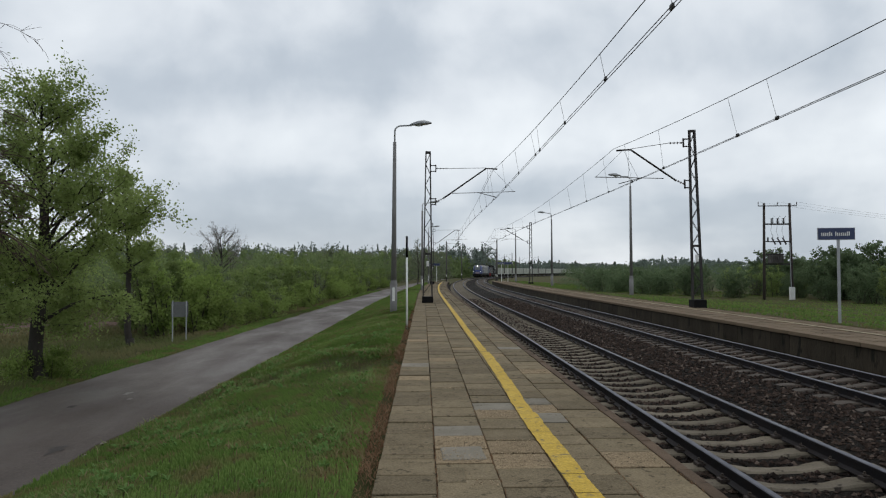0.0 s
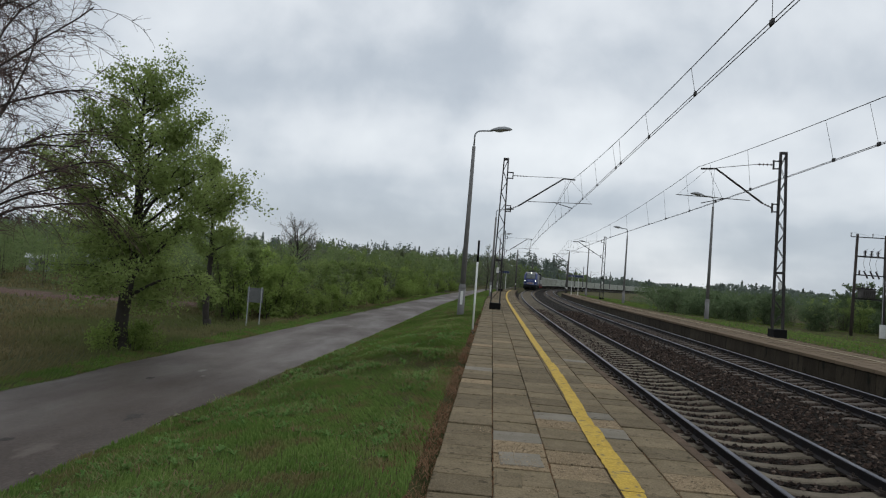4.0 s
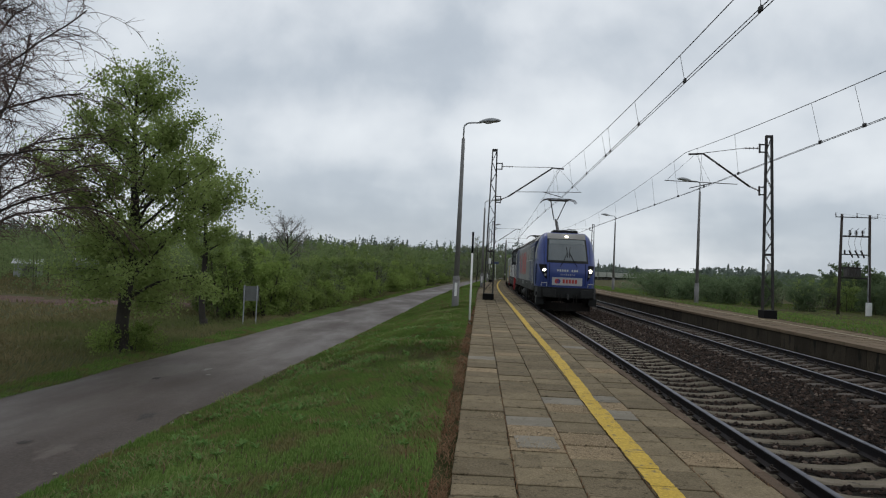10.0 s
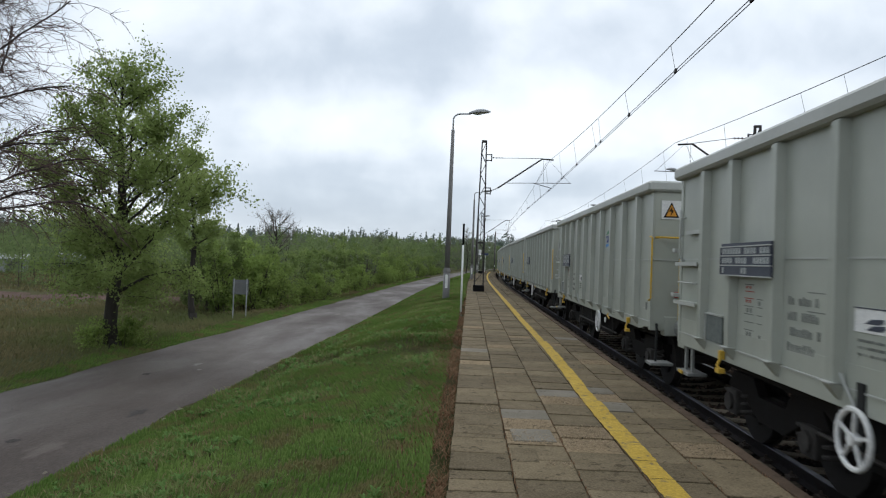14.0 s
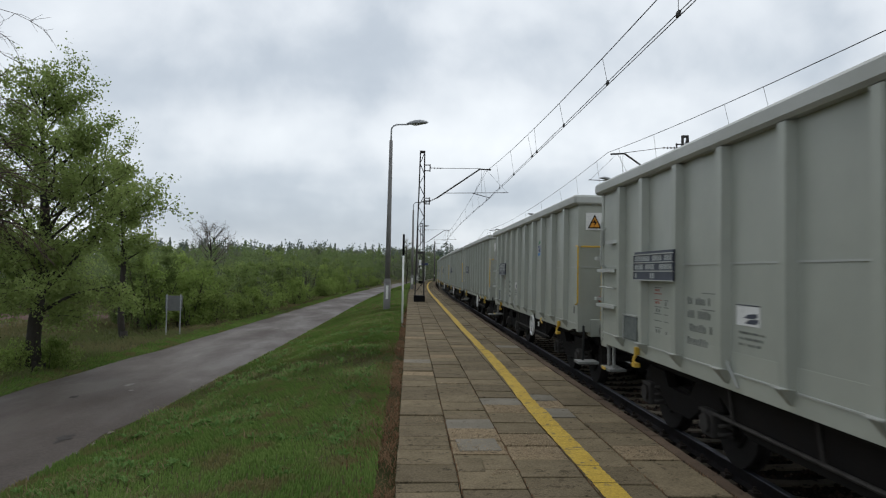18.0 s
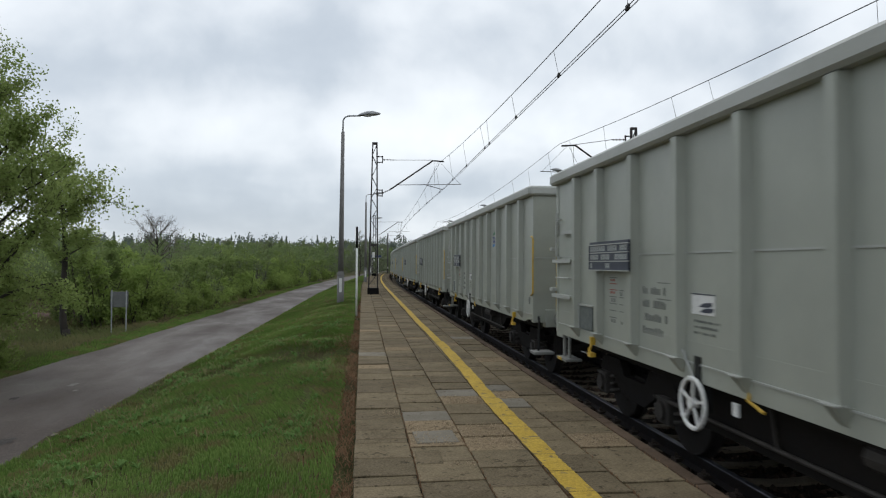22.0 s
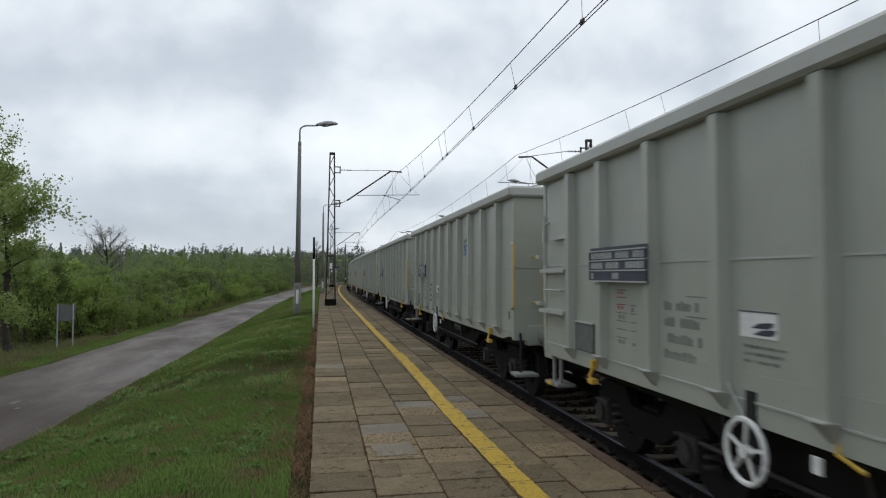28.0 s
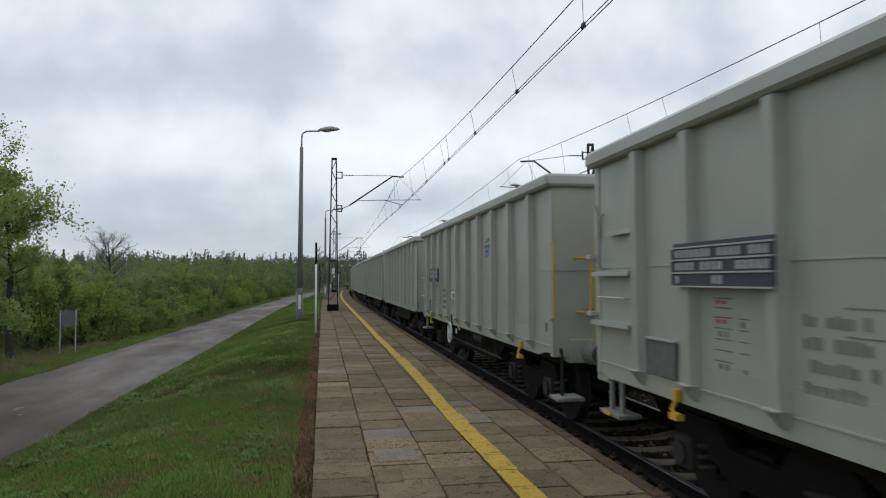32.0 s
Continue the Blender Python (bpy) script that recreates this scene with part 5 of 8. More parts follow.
    part("step_plate", box(-1.44, -1.20, 5.08, 5.54, 0.62, 0.66, bevel=0.008), M_STEP, w)
    part("step_edge", box(-1.458, -1.441, 5.26, 5.42, 0.625, 0.665, bevel=0.004), M_HANDRAIL, w, "yellow step edge")
    # ladder at the trailing end
    for z, dep, y1 in ((1.55, 0.095, 5.62), (2.05, 0.085, 5.62), (2.45, 0.060, 5.30)):
        part("ladder_shelf", box(X - dep, X, 4.76, y1, z - 0.010, z + 0.010), M_WAGON, w)
        part("shelf_lip", box(X - dep - 0.008, X - dep, 4.76, y1, z - 0.035, z + 0.012), M_RIM, w)
    part("ladder_rung", tube([(X, 4.86, 1.80), (X - 0.09, 4.86, 1.80), (X - 0.09, 5.46, 1.80), (X, 5.46, 1.80)], 0.012, 6), M_RIM, w)
    part("ladder_handle", tube([(X, 5.50, 2.66), (X - 0.07, 5.50, 2.62), (X - 0.07, 5.50, 2.12), (X, 5.50, 2.08)], 0.014, 6), M_RIM, w, "pale vertical grab handle")
    for z in (1.62, 2.22):
        part("ladder_bracket", box(X - 0.09, X - 0.002, 5.66, 5.78, z - 0.025, z + 0.025, bevel=0.006), M_RIM, w)
    part("pointed_plate", prism([(5.68, 2.42), (5.58, 2.42), (5.60, 2.66), (5.65, 2.76)], "x", X - 0.035, X - 0.001), M_RIM, w)
    part("vent_grille", box(X - 0.03, X, 4.04, 4.54, 1.15, 1.45, bevel=0.008), mat("grille_mesh", (0.12, 0.14, 0.13), (0.08, 0.09, 0.085), rough=0.6, scale=12.0, fine=80.0, bump=0.4), w, "dark mesh panel")
    part("grille_frame", box(X - 0.042, X - 0.002, 4.545, 4.565, 1.13, 1.47), M_RIM, w)
    part("grille_frame", box(X - 0.042, X - 0.002, 4.03, 4.543, 1.455, 1.472), M_RIM, w)
    brd = part("data_board", box(X - 0.115, X - 0.093, 2.66, 3.88, 1.92, 2.26), M_BOARD, w, "dark framed data board with worn writing")
    for z in (1.925, 2.03, 2.13, 2.225):
        part("board_bar", box(X - 0.125, X - 0.116, 2.64, 3.90, z - 0.006, z + 0.006), M_RIM, brd)
    for y in (2.655, 3.885):
        part("board_side", box(X - 0.125, X - 0.116, y - 0.012, y + 0.012, 1.932, 2.218), M_BOARD, brd)
    for z, cells in ((2.178, [c for c in range(16) if c not in (3, 8)]), (2.08, [c for c in range(16) if c not in (5, 6, 11)]), (1.978, [7, 8, 15])):
        b = bmesh.new()
        for c in cells:
            yy = 2.70 + 0.0735 * c
            box(X - 0.1195, X - 0.1155, yy, yy + 0.048, z - 0.030, z + 0.030, b)
        part("board_writing", b, M_BOARDTEXT, brd)
    b, rd = bmesh.new(), bmesh.new()
    for k, z in enumerate((1.84, 1.77, 1.70, 1.62, 1.54, 1.46, 1.38, 1.30)):
        box(X - 0.003, X + 0.001, 3.28, 3.50, z - 0.005, z + 0.005, rd if k in (1, 2) else b)
        if 1 < k < 6:
            box(X - 0.003, X + 0.001, 3.08, 3.20, z - 0.005, z + 0.005, b)
    for k, (y, z) in enumerate(((3.44, 1.58), (3.36, 1.58), (3.44, 1.34), (3.36, 1.34), (3.16, 1.66), (3.14, 1.33))):
        box(X - 0.003, X + 0.001, y - 0.03, y + 0.01, z - 0.022, z + 0.022, b)
    for y in (3.46, 3.38):
        box(X - 0.003, X + 0.001, y - 0.03, y + 0.015, 1.80, 1.825, rd)
        box(X - 0.003, X + 0.001, y - 0.03, y + 0.015, 1.655, 1.685, rd)
    part("stencil", b, M_INK, w)
    part("red_stencil", rd, M_INKRED, w)
    part("side_stencil", text_rows(1.93, 2.54, 1.26, 1.80, 4, X - 0.002, 33, 0.075), M_INK, w)
    b = bmesh.new()
    for z in (1.655, 1.815):
        box(X - 0.003, X + 0.001, 1.92, 2.20, z - 0.005, z + 0.005, b)
    part("stencil", b, M_INK, w)
    pl = part("label_plate", box(X - 0.006, X - 0.001, 1.09, 1.49, 1.565, 1.745), M_WHITE, w, "white plate with dark slanted marks")
    for y0, z0 in ((1.36, 1.63), (1.34, 1.585)):
        part("slanted_mark", prism([(y0, z0), (y0 - 0.08, z0 + 0.035), (y0 - 0.23, z0 + 0.045), (y0 - 0.23, z0 + 0.02), (y0 - 0.18, z0)], "x", X - 0.009, X - 0.0065), M_BOARD, pl)
    part("plate_edge", box(X - 0.009, X - 0.0065, 1.09, 1.49, 1.735, 1.745), M_BOARD, pl)
    part("stencil", text_rows(0.98, 1.44, 1.38, 1.53, 3, X - 0.002, 44, 0.022), M_INK, w)
    part("drain_tap", tube([(X - 0.02, 1.62, 1.40), (X - 0.03, 1.62, 1.24), (X - 0.03, 1.56, 1.16), (X - 0.02, 1.44, 1.02)], 0.012, 5), M_RIM, w)
    b = bmesh.new()
    for y0, z0 in ((-2.5, 1.075), (-2.5, 1.03)):
        box(X - 0.008, X - 0.003, y0 - 0.35, y0, z0 - 0.004, z0 + 0.004, b)
    part("stencil", b, M_INK, w)
    part("small_plate", box(X - 0.006, X - 0.001, -5.22, -5.13, 1.30, 1.42), M_INK, w)
    # operator's mark: green flag, dark and light bars
    part("mark_flag", prism([(-1.78, 2.62), (-2.42, 2.68), (-2.42, 2.76), (-1.95, 2.70)], "x", X - 0.006, X - 0.001), M_LOGOGREEN, w)
    b = bmesh.new()
    for k in range(5):
        y = -1.80 - k * 0.125
        box(X - 0.006, X - 0.001, y - 0.10, y - 0.06, 2.46, 2.60, b)
        box(X - 0.006, X - 0.001, y - 0.06, y, 2.46 if k % 2 else 2.56, 2.50 if k % 2 else 2.60, b)
    part("mark_bars", b, M_LOGOBLUE, w)
    part("mark_wave", prism([(-1.80, 2.36), (-2.10, 2.40), (-2.42, 2.38), (-2.42, 2.43), (-2.10, 2.45), (-1.80, 2.43)], "x", X - 0.006, X - 0.001), M_LOGOSKY, w)
    # brake gear
    yw = 1.37 if variant == "a" else -1.47
    hw = bmesh.new()
    ring = [(X - 0.06, yw + 0.215 * math.cos(a), 0.80 + 0.215 * math.sin(a)) for a in [k * 6.28319 / 20 for k in range(21)]]
    tube(ring, 0.021, 6, hw, caps=False)
    for a in (0.4, 1.66, 2.91, 4.17, 5.43):
        bar((X - 0.06, yw, 0.80), (X - 0.06, yw + 0.21 * math.cos(a), 0.80 + 0.21 * math.sin(a)), 0.026, hw, 0.018)
    disc((X - 0.06, yw, 0.80), 0.045, 0.06, "x", 12, hw)
    part("brake_handwheel", hw, M_WHITE, w, "white spoked brake handwheel")
    part("wheel_bracket", box(X - 0.02, X + 0.10, yw - 0.05, yw + 0.05, 0.72, 1.2), M_BUFFER, w)
    for yb in (-4.12, 4.00):
        b = box(X - 0.07, X - 0.01, yb - 0.03, yb + 0.03, 0.99, 1.09, bevel=0.010)
        tube([(X - 0.05, yb, 1.0), (X - 0.075, yb + 0.02, 0.92), (X - 0.06, yb - 0.03, 0.88)], 0.018, 6, b)
        box(X - 0.09, X - 0.02, yb - 0.07, yb + 0.05, 0.845, 0.895, b)
        part("tie_down", b, M_HANDRAIL, w, "yellow tie-down cleat")
    if full:
        part("brake_lever", tube([(X + 0.05, yw - 0.75, 1.10), (X - 0.03, yw - 0.8, 0.98), (X - 0.03, yw - 1.0, 0.93)], 0.014, 6), M_HANDRAIL, w)
        part("lever_plate", box(X - 0.05, X - 0.03, yw - 0.69, yw - 0.62, 0.83, 0.93), M_WHITE, w)
        part("brake_cylinder", tube([(-0.55, -1.0, 0.82), (-0.55, -0.2, 0.82)], 0.17, 12), M_UNDER, w)
        part("air_tank", tube([(-0.65, 0.4, 0.85), (-0.65, 1.6, 0.85)], 0.16, 12), M_UNDER, w)
        part("brake_rod", tube([(-0.9, -2.4, 0.72), (-0.9, 2.4, 0.72)], 0.022, 6), M_BUFFER, w)
        rig = tube([(-1.22, -2.3, 0.62), (-1.22, 2.3, 0.62)], 0.020, 6)
        for y in (-1.9, -0.7, 0.5, 1.9):
            tube([(-1.22, y, 0.62), (-1.20, y + 0.12, 0.95)], 0.016, 5, rig)
        tube([(-1.25, -1.2, 0.86), (-1.25, -0.5, 0.86)], 0.085, 10, rig)
        part("brake_rigging", rig, M_BOGIE, w, "dusty brake rods and small cylinder")
        part("pipe", tube([(X + 0.03, -5.4, 1.0), (X + 0.03, -2.2, 1.02), (X + 0.03, -1.9, 0.95), (X + 0.03, 5.2, 1.0)], 0.016, 5), M_UNDER, w)
    return w


# ---- electric locomotive ----
M_BLUE = mat("loco_blue", (0.021, 0.044, 0.195), (0.017, 0.034, 0.155), rough=0.30, rough_to=0.42, scale=1.2, fine=20.0, bump=0.03, speck=0.12)
M_LGREY = mat("loco_grey", (0.19, 0.195, 0.187), (0.155, 0.16, 0.152), rough=0.5, scale=1.0, fine=20.0, bump=0.04, c=(0.14, 0.14, 0.13), spot=-0.01, spec=0.35, speck=0.12)
M_DGREY = mat("loco_dark_grey", (0.015, 0.016, 0.0155), (0.011, 0.0115, 0.011), rough=0.55, scale=1.5, fine=30.0, bump=0.08, spec=0.2, speck=0.12)
M_BLUEDUST = mat("dusty_loco_blue", (0.045, 0.058, 0.115), (0.036, 0.046, 0.095), rough=0.5, scale=1.2, fine=20.0, bump=0.03, spec=0.3, speck=0.12)
M_ROOF = mat("loco_roof", (0.30, 0.29, 0.27), (0.21, 0.20, 0.185), rough=0.55, scale=1.0, fine=25.0, bump=0.1)
M_GLASSDARK = glass("cab_glass", (0.07, 0.085, 0.09))
M_REDLETTER = mat("red_lettering", (0.42, 0.045, 0.035), rough=0.5, bump=0.0)
M_LIGHT = mat("lit_headlight", (1.0, 0.92, 0.72), (1.0, 0.92, 0.72), rough=0.2, bump=0.0, emit=14.0)
M_SIDEGLASS = mat("tinted_side_glass", (0.022, 0.030, 0.060), (0.030, 0.038, 0.066), rough=0.22, scale=2.0, bump=0.0, spec=0.35)
M_QUARTER = mat("dusty_quarter_glass", (0.135, 0.140, 0.118), (0.105, 0.110, 0.095), rough=0.3, scale=2.0, bump=0.0, spec=0.35)
M_LENS = mat("lamp_lens", (0.20, 0.20, 0.20), rough=0.1, bump=0.0, metal=0.3)

ZK = [1.28, 2.00, 2.42, 2.60, 3.00, 3.35, 3.62, 3.80, 3.90, 3.97]
YK = [-10.36, -10.42, -10.32, -10.22, -9.99, -9.77, -9.60, -9.45, -9.34, -9.20]
HK = [1.45, 1.45, 1.45, 1.445, 1.42, 1.35, 1.26, 1.17, 1.09, 1.00]
YB, PN = -8.50, 4.2


def nose_y(x, z, out=0.0):
    yf, hw = float(np.interp(z, ZK, YK)), float(np.interp(z, ZK, HK))
    k = max(0.0, 1 - min(1.0, abs(x) / (hw + 1e-6)) ** PN) ** (1 / PN)
    return YB - (YB - yf) * k - out


def nose_patch(outline, out, sgn, nx=14, thick=0.0):
    """A sheet lying on the nose. outline(z) gives its x range; sgn -1 for the leading end, +1 for the other."""
    z0, z1, fx = outline
    b = bmesh.new()
    nz = 10
    grid = []
    for i in range(nz + 1):
        z = z0 + (z1 - z0) * i / nz
        xa, xb = fx(z)
        grid.append([b.verts.new((xa + (xb - xa) * j / nx, -sgn * nose_y(xa + (xb - xa) * j / nx, z, out), z)) for j in range(nx + 1)])
    for q, r in zip(grid, grid[1:]):
        for j in range(nx):
            b.faces.new((q[j], q[j + 1], r[j + 1], r[j]) if sgn < 0 else (q[j], r[j], r[j + 1], q[j + 1]))
    return b


def side_patch(y0, y1, z0, z1, out, sgn, s, slant=0.0):
    """A sheet on the flank of the nose between two distances from the middle."""
    b = bmesh.new()
    grid = []
    for i in range(7):
        z = z0 + (z1 - z0) * i / 6
        yf, hw = float(np.interp(z, ZK, YK)), float(np.interp(z, ZK, HK))
        row = []
        for j in range(9):
            y = y0 + (y1 - slant * i / 6 - y0) * j / 8
            k = min(0.97, max(0.0, (y + YB) / (YB - yf)))
            x = hw * (1 - k ** PN) ** (1 / PN) + out
            row.append(b.verts.new((s * x, sgn * y, z)))
        grid.append(row)
    for q, r in zip(grid, grid[1:]):
        for j in range(8):
            b.faces.new((q[j], q[j + 1], r[j + 1], r[j]))
    bmesh.ops.recalc_face_normals(b, faces=b.faces)
    return b


def nose_shell(sgn):
    b = bmesh.new()
    rows = []
    for i in range(25):
        z = 1.28 + (3.97 - 1.28) * i / 24
        yf, hw = float(np.interp(z, ZK, YK)), float(np.interp(z, ZK, HK))
        ring = []
        for j in range(41):
            a = -math.pi / 2 + math.pi * j / 40
            x = hw * math.copysign(abs(math.sin(a)) ** (2 / PN), a)
            y = YB - (YB - yf) * abs(math.cos(a)) ** (2 / PN)
            ring.append(b.verts.new((x, -sgn * y, z)))
        rows.append(ring)
    for q, r in zip(rows, rows[1:]):
        for j in range(40):
            b.faces.new((q[j], q[j + 1], r[j + 1], r[j]) if sgn < 0 else (q[j], r[j], r[j + 1], q[j + 1]))
    b.faces.new(rows[-1] if sgn < 0 else rows[-1][::-1])
    return b


def pantograph(parent, y, top):
    p = bmesh.new()
    for s in (-1, 1):
        box(s * 0.55 - 0.05, s * 0.55 + 0.05, y - 0.5, y + 0.9, 4.10, 4.16, p)
    box(-0.6, 0.6, y - 0.1, y, 4.12, 4.18, p)
    base = part("pantograph", p, M_STEELGREY, parent, "raised pantograph" if top > 5 else "lowered pantograph")
    for s in (-0.55, 0.55):
        for dy in (-0.4, 0.75):
            part("insulator", insulator((s, y + dy, 3.97), (s, y + dy, 4.12), 0.07, 2), M_PORCELAIN, base)
    if top > 5:
        knee = (0, y + 1.2, (top + 4.15) / 2 - 0.1)
        part("lower_arm", tube([(0, y - 0.1, 4.18), knee], 0.06, 8), M_STEEL, base)
        part("coupling_rod", tube([(0.12, y + 0.15, 4.18), (0.1, y + 1.15, knee[2] - 0.1)], 0.02, 6), M_STEEL, base)
        for s in (-1, 1):
            part("upper_arm", tube([(s * 0.10, knee[1], knee[2]), (s * 0.42, y + 0.1, top - 0.12)], 0.03, 6), M_STEEL, base)
        yh = y + 0.1
    else:
        part("lower_arm", tube([(0, y - 0.1, 4.2), (0, y + 1.3, 4.30)], 0.06, 8), M_STEEL, base)
        for s in (-1, 1):
            part("upper_arm", tube([(s * 0.10, y + 1.3, 4.30), (s * 0.42, y + 0.1, 4.42)], 0.03, 6), M_STEEL, base)
        yh = y + 0.1
        top = 4.55
    for dy in (-0.25, 0.25):
        part("collector_strip", tube([(-0.98, yh + dy, top - 0.22), (-0.86, yh + dy, top - 0.08), (-0.62, yh + dy, top - 0.01), (0.62, yh + dy, top - 0.01), (0.86, yh + dy, top - 0.08), (0.98, yh + dy, top - 0.22)], 0.026, 6), M_STEEL, base)
    part("cradle", box(-0.55, 0.55, yh - 0.25, yh + 0.25, top - 0.10, top - 0.06), M_STEEL, base)


def co_bogie(parent, yc):
    b = bmesh.new()
    for s in (-1, 1):
        prism([(yc - 2.5, 0.55), (yc - 2.3, 0.95), (yc + 2.3, 0.95), (yc + 2.5, 0.55), (yc + 1.4, 0.50), (yc + 1.1, 0.38), (yc + 0.5, 0.5), (yc - 0.5, 0.5), (yc - 1.1, 0.38), (yc - 1.4, 0.50)],
              "x", s * 1.08 - 0.07, s * 1.08 + 0.07, b)
    box(-1.1, 1.1, yc - 0.2, yc + 0.2, 0.5, 0.85, b)
    fr = part("bogie_frame", b, M_UNDER, parent)
    for dy in (-1.9, 0.0, 1.9):
        wheelset(fr, yc + dy, 0.58)
        for s in (-1, 1):
            bx = box(s * 1.16 - 0.1, s * 1.16 + 0.1, yc + dy - 0.2, yc + dy + 0.2, 0.40, 0.78, bevel=0.03)
            disc((s * 1.28, yc + dy, 0.58), 0.13, 0.06, "x", 14, bx)
            part("axle_box", bx, M_UNDER, fr)
            for e in (-0.36, 0.36):
                part("spring", tube([(s * 1.2 + 0.0, yc + dy + e, 0.45), (s * 1.2, yc + dy + e, 0.9)], 0.09, 10), M_UNDER, fr)
    for s in (-1, 1):
        part("damper", tube([(s * 1.3, yc - 0.9, 0.95), (s * 1.3, yc + 0.4, 0.72)], 0.05, 8), M_BUFFER, fr)
        part("sand_pipe", tube([(s * 0.8, yc - 2.5, 0.9), (s * 0.78, yc - 2.55, 0.12)], 0.03, 6), M_UNDER, fr)


def electric_loco():
    L = thing("electric_locomotive", "blue and grey six-axle electric locomotive with lit headlights", "locomotive")
    sec = [(-1.45, 1.28), (-1.45, 3.42), (-1.38, 3.55), (-1.10, 3.90), (-1.0, 3.97), (1.0, 3.97), (1.10, 3.90), (1.38, 3.55), (1.45, 3.42), (1.45, 1.28)]
    part("body", prism(sec[:3] + [(-1.38, 3.551), (1.38, 3.551)] + sec[7:], "y", -5.6, 5.6), M_LGREY, L, "light grey body side")
    for s in (-1, 1):
        part("body_end", prism(sec[:3] + [(-1.38, 3.551), (1.38, 3.551)] + sec[7:], "y", min(s * 5.6, s * 8.51), max(s * 5.6, s * 8.51)), M_BLUEDUST, L, "dark blue end of the body")
    part("roof", prism([(-1.39, 3.552), (-1.10, 3.90), (-1.0, 3.97), (1.0, 3.97), (1.10, 3.90), (1.39, 3.552)], "y", -8.52, 8.52), M_ROOF, L, "dusty grey roof")
    for s in (-1, 1):
        for k in range(9):
            y = -6.6 + k * 1.62
            part("roof_hook", tube([(s * 1.36, y - 0.05, 3.585), (s * 1.33, y, 3.66), (s * 1.24, y + 0.10, 3.755)], 0.022, 5), M_BLACK, L)
        part("roof_joint", box(min(s * 1.375, s * 1.40), max(s * 1.375, s * 1.40), -8.5, 8.5, 3.535, 3.558), M_BLACK, L)
        for y in (-5.6, -2.4, 0.9, 4.2):
            part("roof_seam", tube([(s * 1.385, y, 3.555), (s * 1.105, y, 3.905), (s * 1.0, y, 3.975)], 0.010, 4), M_BLACK, L)
    b = box(-1.456, 1.456, -8.8, 8.8, 1.02, 1.47)
    part("skirt", b, M_DGREY, L, "dark grey lower band")
    # fading stripes between blue and grey
    for s in (-1, 1):
        b = bmesh.new()
        for k in range(34):
            z = 1.49 + k * 0.06
            box(-1.4535, -1.4505, min(s * 5.6, s * (4.86 - 0.05 * (k % 3))), max(s * 5.6, s * (4.86 - 0.05 * (k % 3))), z, z + 0.030, b)
        part("stripe_fade", b, M_BLUEDUST, L, "fine blue fading stripes")
    for sgn in (-1, 1):
        nz = part("nose", nose_shell(sgn), M_BLUE, L, "rounded blue cab front", smooth=True)
        part("windscreen_surround", nose_patch((2.46, 3.66, lambda z: (-1.00 + 0.05 * (z - 2.5), 1.00 - 0.05 * (z - 2.5))), 0.012, sgn, 24), M_DGREY, nz, "dark grey screen surround", smooth=True)
        part("visor", nose_patch((3.655, 3.93, lambda z: (-0.93, 0.93)), 0.016, sgn, 24), M_ROOF, nz, "dusty grey panel above the screen", smooth=True)
        part("windscreen", nose_patch((2.58, 3.62, lambda z: (-0.93 + 0.05 * (z - 2.5), 0.93 - 0.05 * (z - 2.5))), 0.024, sgn, 24), M_GLASSDARK, nz, "tinted windscreen", smooth=True)
        part("sun_blind", nose_patch((3.40, 3.60, lambda z: (-0.84, 0.84)), 0.028, sgn, 24), mat("sun_blind", (0.16, 0.18, 0.18), rough=0.3, bump=0.0), nz, "lowered sun blind", smooth=True)
        pl = part("name_panel", nose_patch((1.38, 1.76, lambda z: (-0.72, 0.72)), 0.014, sgn), mat("pale_panel", (0.42, 0.42, 0.42), (0.36, 0.36, 0.36), rough=0.5, scale=2.0, bump=0.05), nz, "pale grey panel with a red and blue mark", smooth=True)
        for a, c in ((-0.50, M_REDLETTER), (-0.42, M_LOGOBLUE)):
            bb = nose_patch((1.46, 1.68, lambda z, a=a: (a - 0.10 * math.sqrt(max(0.02, 1 - ((z - 1.57) / 0.11) ** 2)), a + 0.10 * math.sqrt(max(0.02, 1 - ((z - 1.57) / 0.11) ** 2)))), 0.019 if a < -0.5 else 0.022, sgn, 6)
            part("emblem", bb, c, pl)
        for k in range(5):
            xa = -0.22 + k * 0.145
            part("mark_bar", nose_patch((1.48, 1.67, lambda z, xa=xa: (xa, xa + 0.105)), 0.019, sgn, 3), M_REDLETTER, pl)
        for k in range(9):
            if k != 5:
                part("number_bar", nose_patch((2.04, 2.14, lambda z, k=k: (-0.5 + k * 0.115, -0.5 + k * 0.115 + 0.075)), 0.008, sgn, 2), M_BOARDTEXT, nz)
        for k in range(8):
            part("number_bar", nose_patch((1.86, 1.93, lambda z, k=k: (-0.33 + k * 0.088, -0.33 + k * 0.088 + 0.045)), 0.008, sgn, 2), M_BOARDTEXT, nz)
        for s in (-1, 1):
            hl = part("headlight_housing", nose_patch((1.62, 2.36, lambda z, s=s: tuple(sorted((s * (0.96 + 0.05 * (z - 1.62)), s * (0.96 + 0.05 * (z - 1.62) + 0.34 * math.sin(max(0.02, min(1.0, (z - 1.60) / 0.72)) * 1.45)))))), 0.014, sgn, 8), M_BLACK, nz, "black swept headlight housing", smooth=True)
            yy = -sgn * nose_y(1.10, 2.08, 0.02)
            part("headlight", disc((s * 1.10, yy, 2.10), 0.075, 0.05, "y", 16), (M_LIGHT if sgn < 0 else M_LENS), hl, "lit headlight" if sgn < 0 else "")
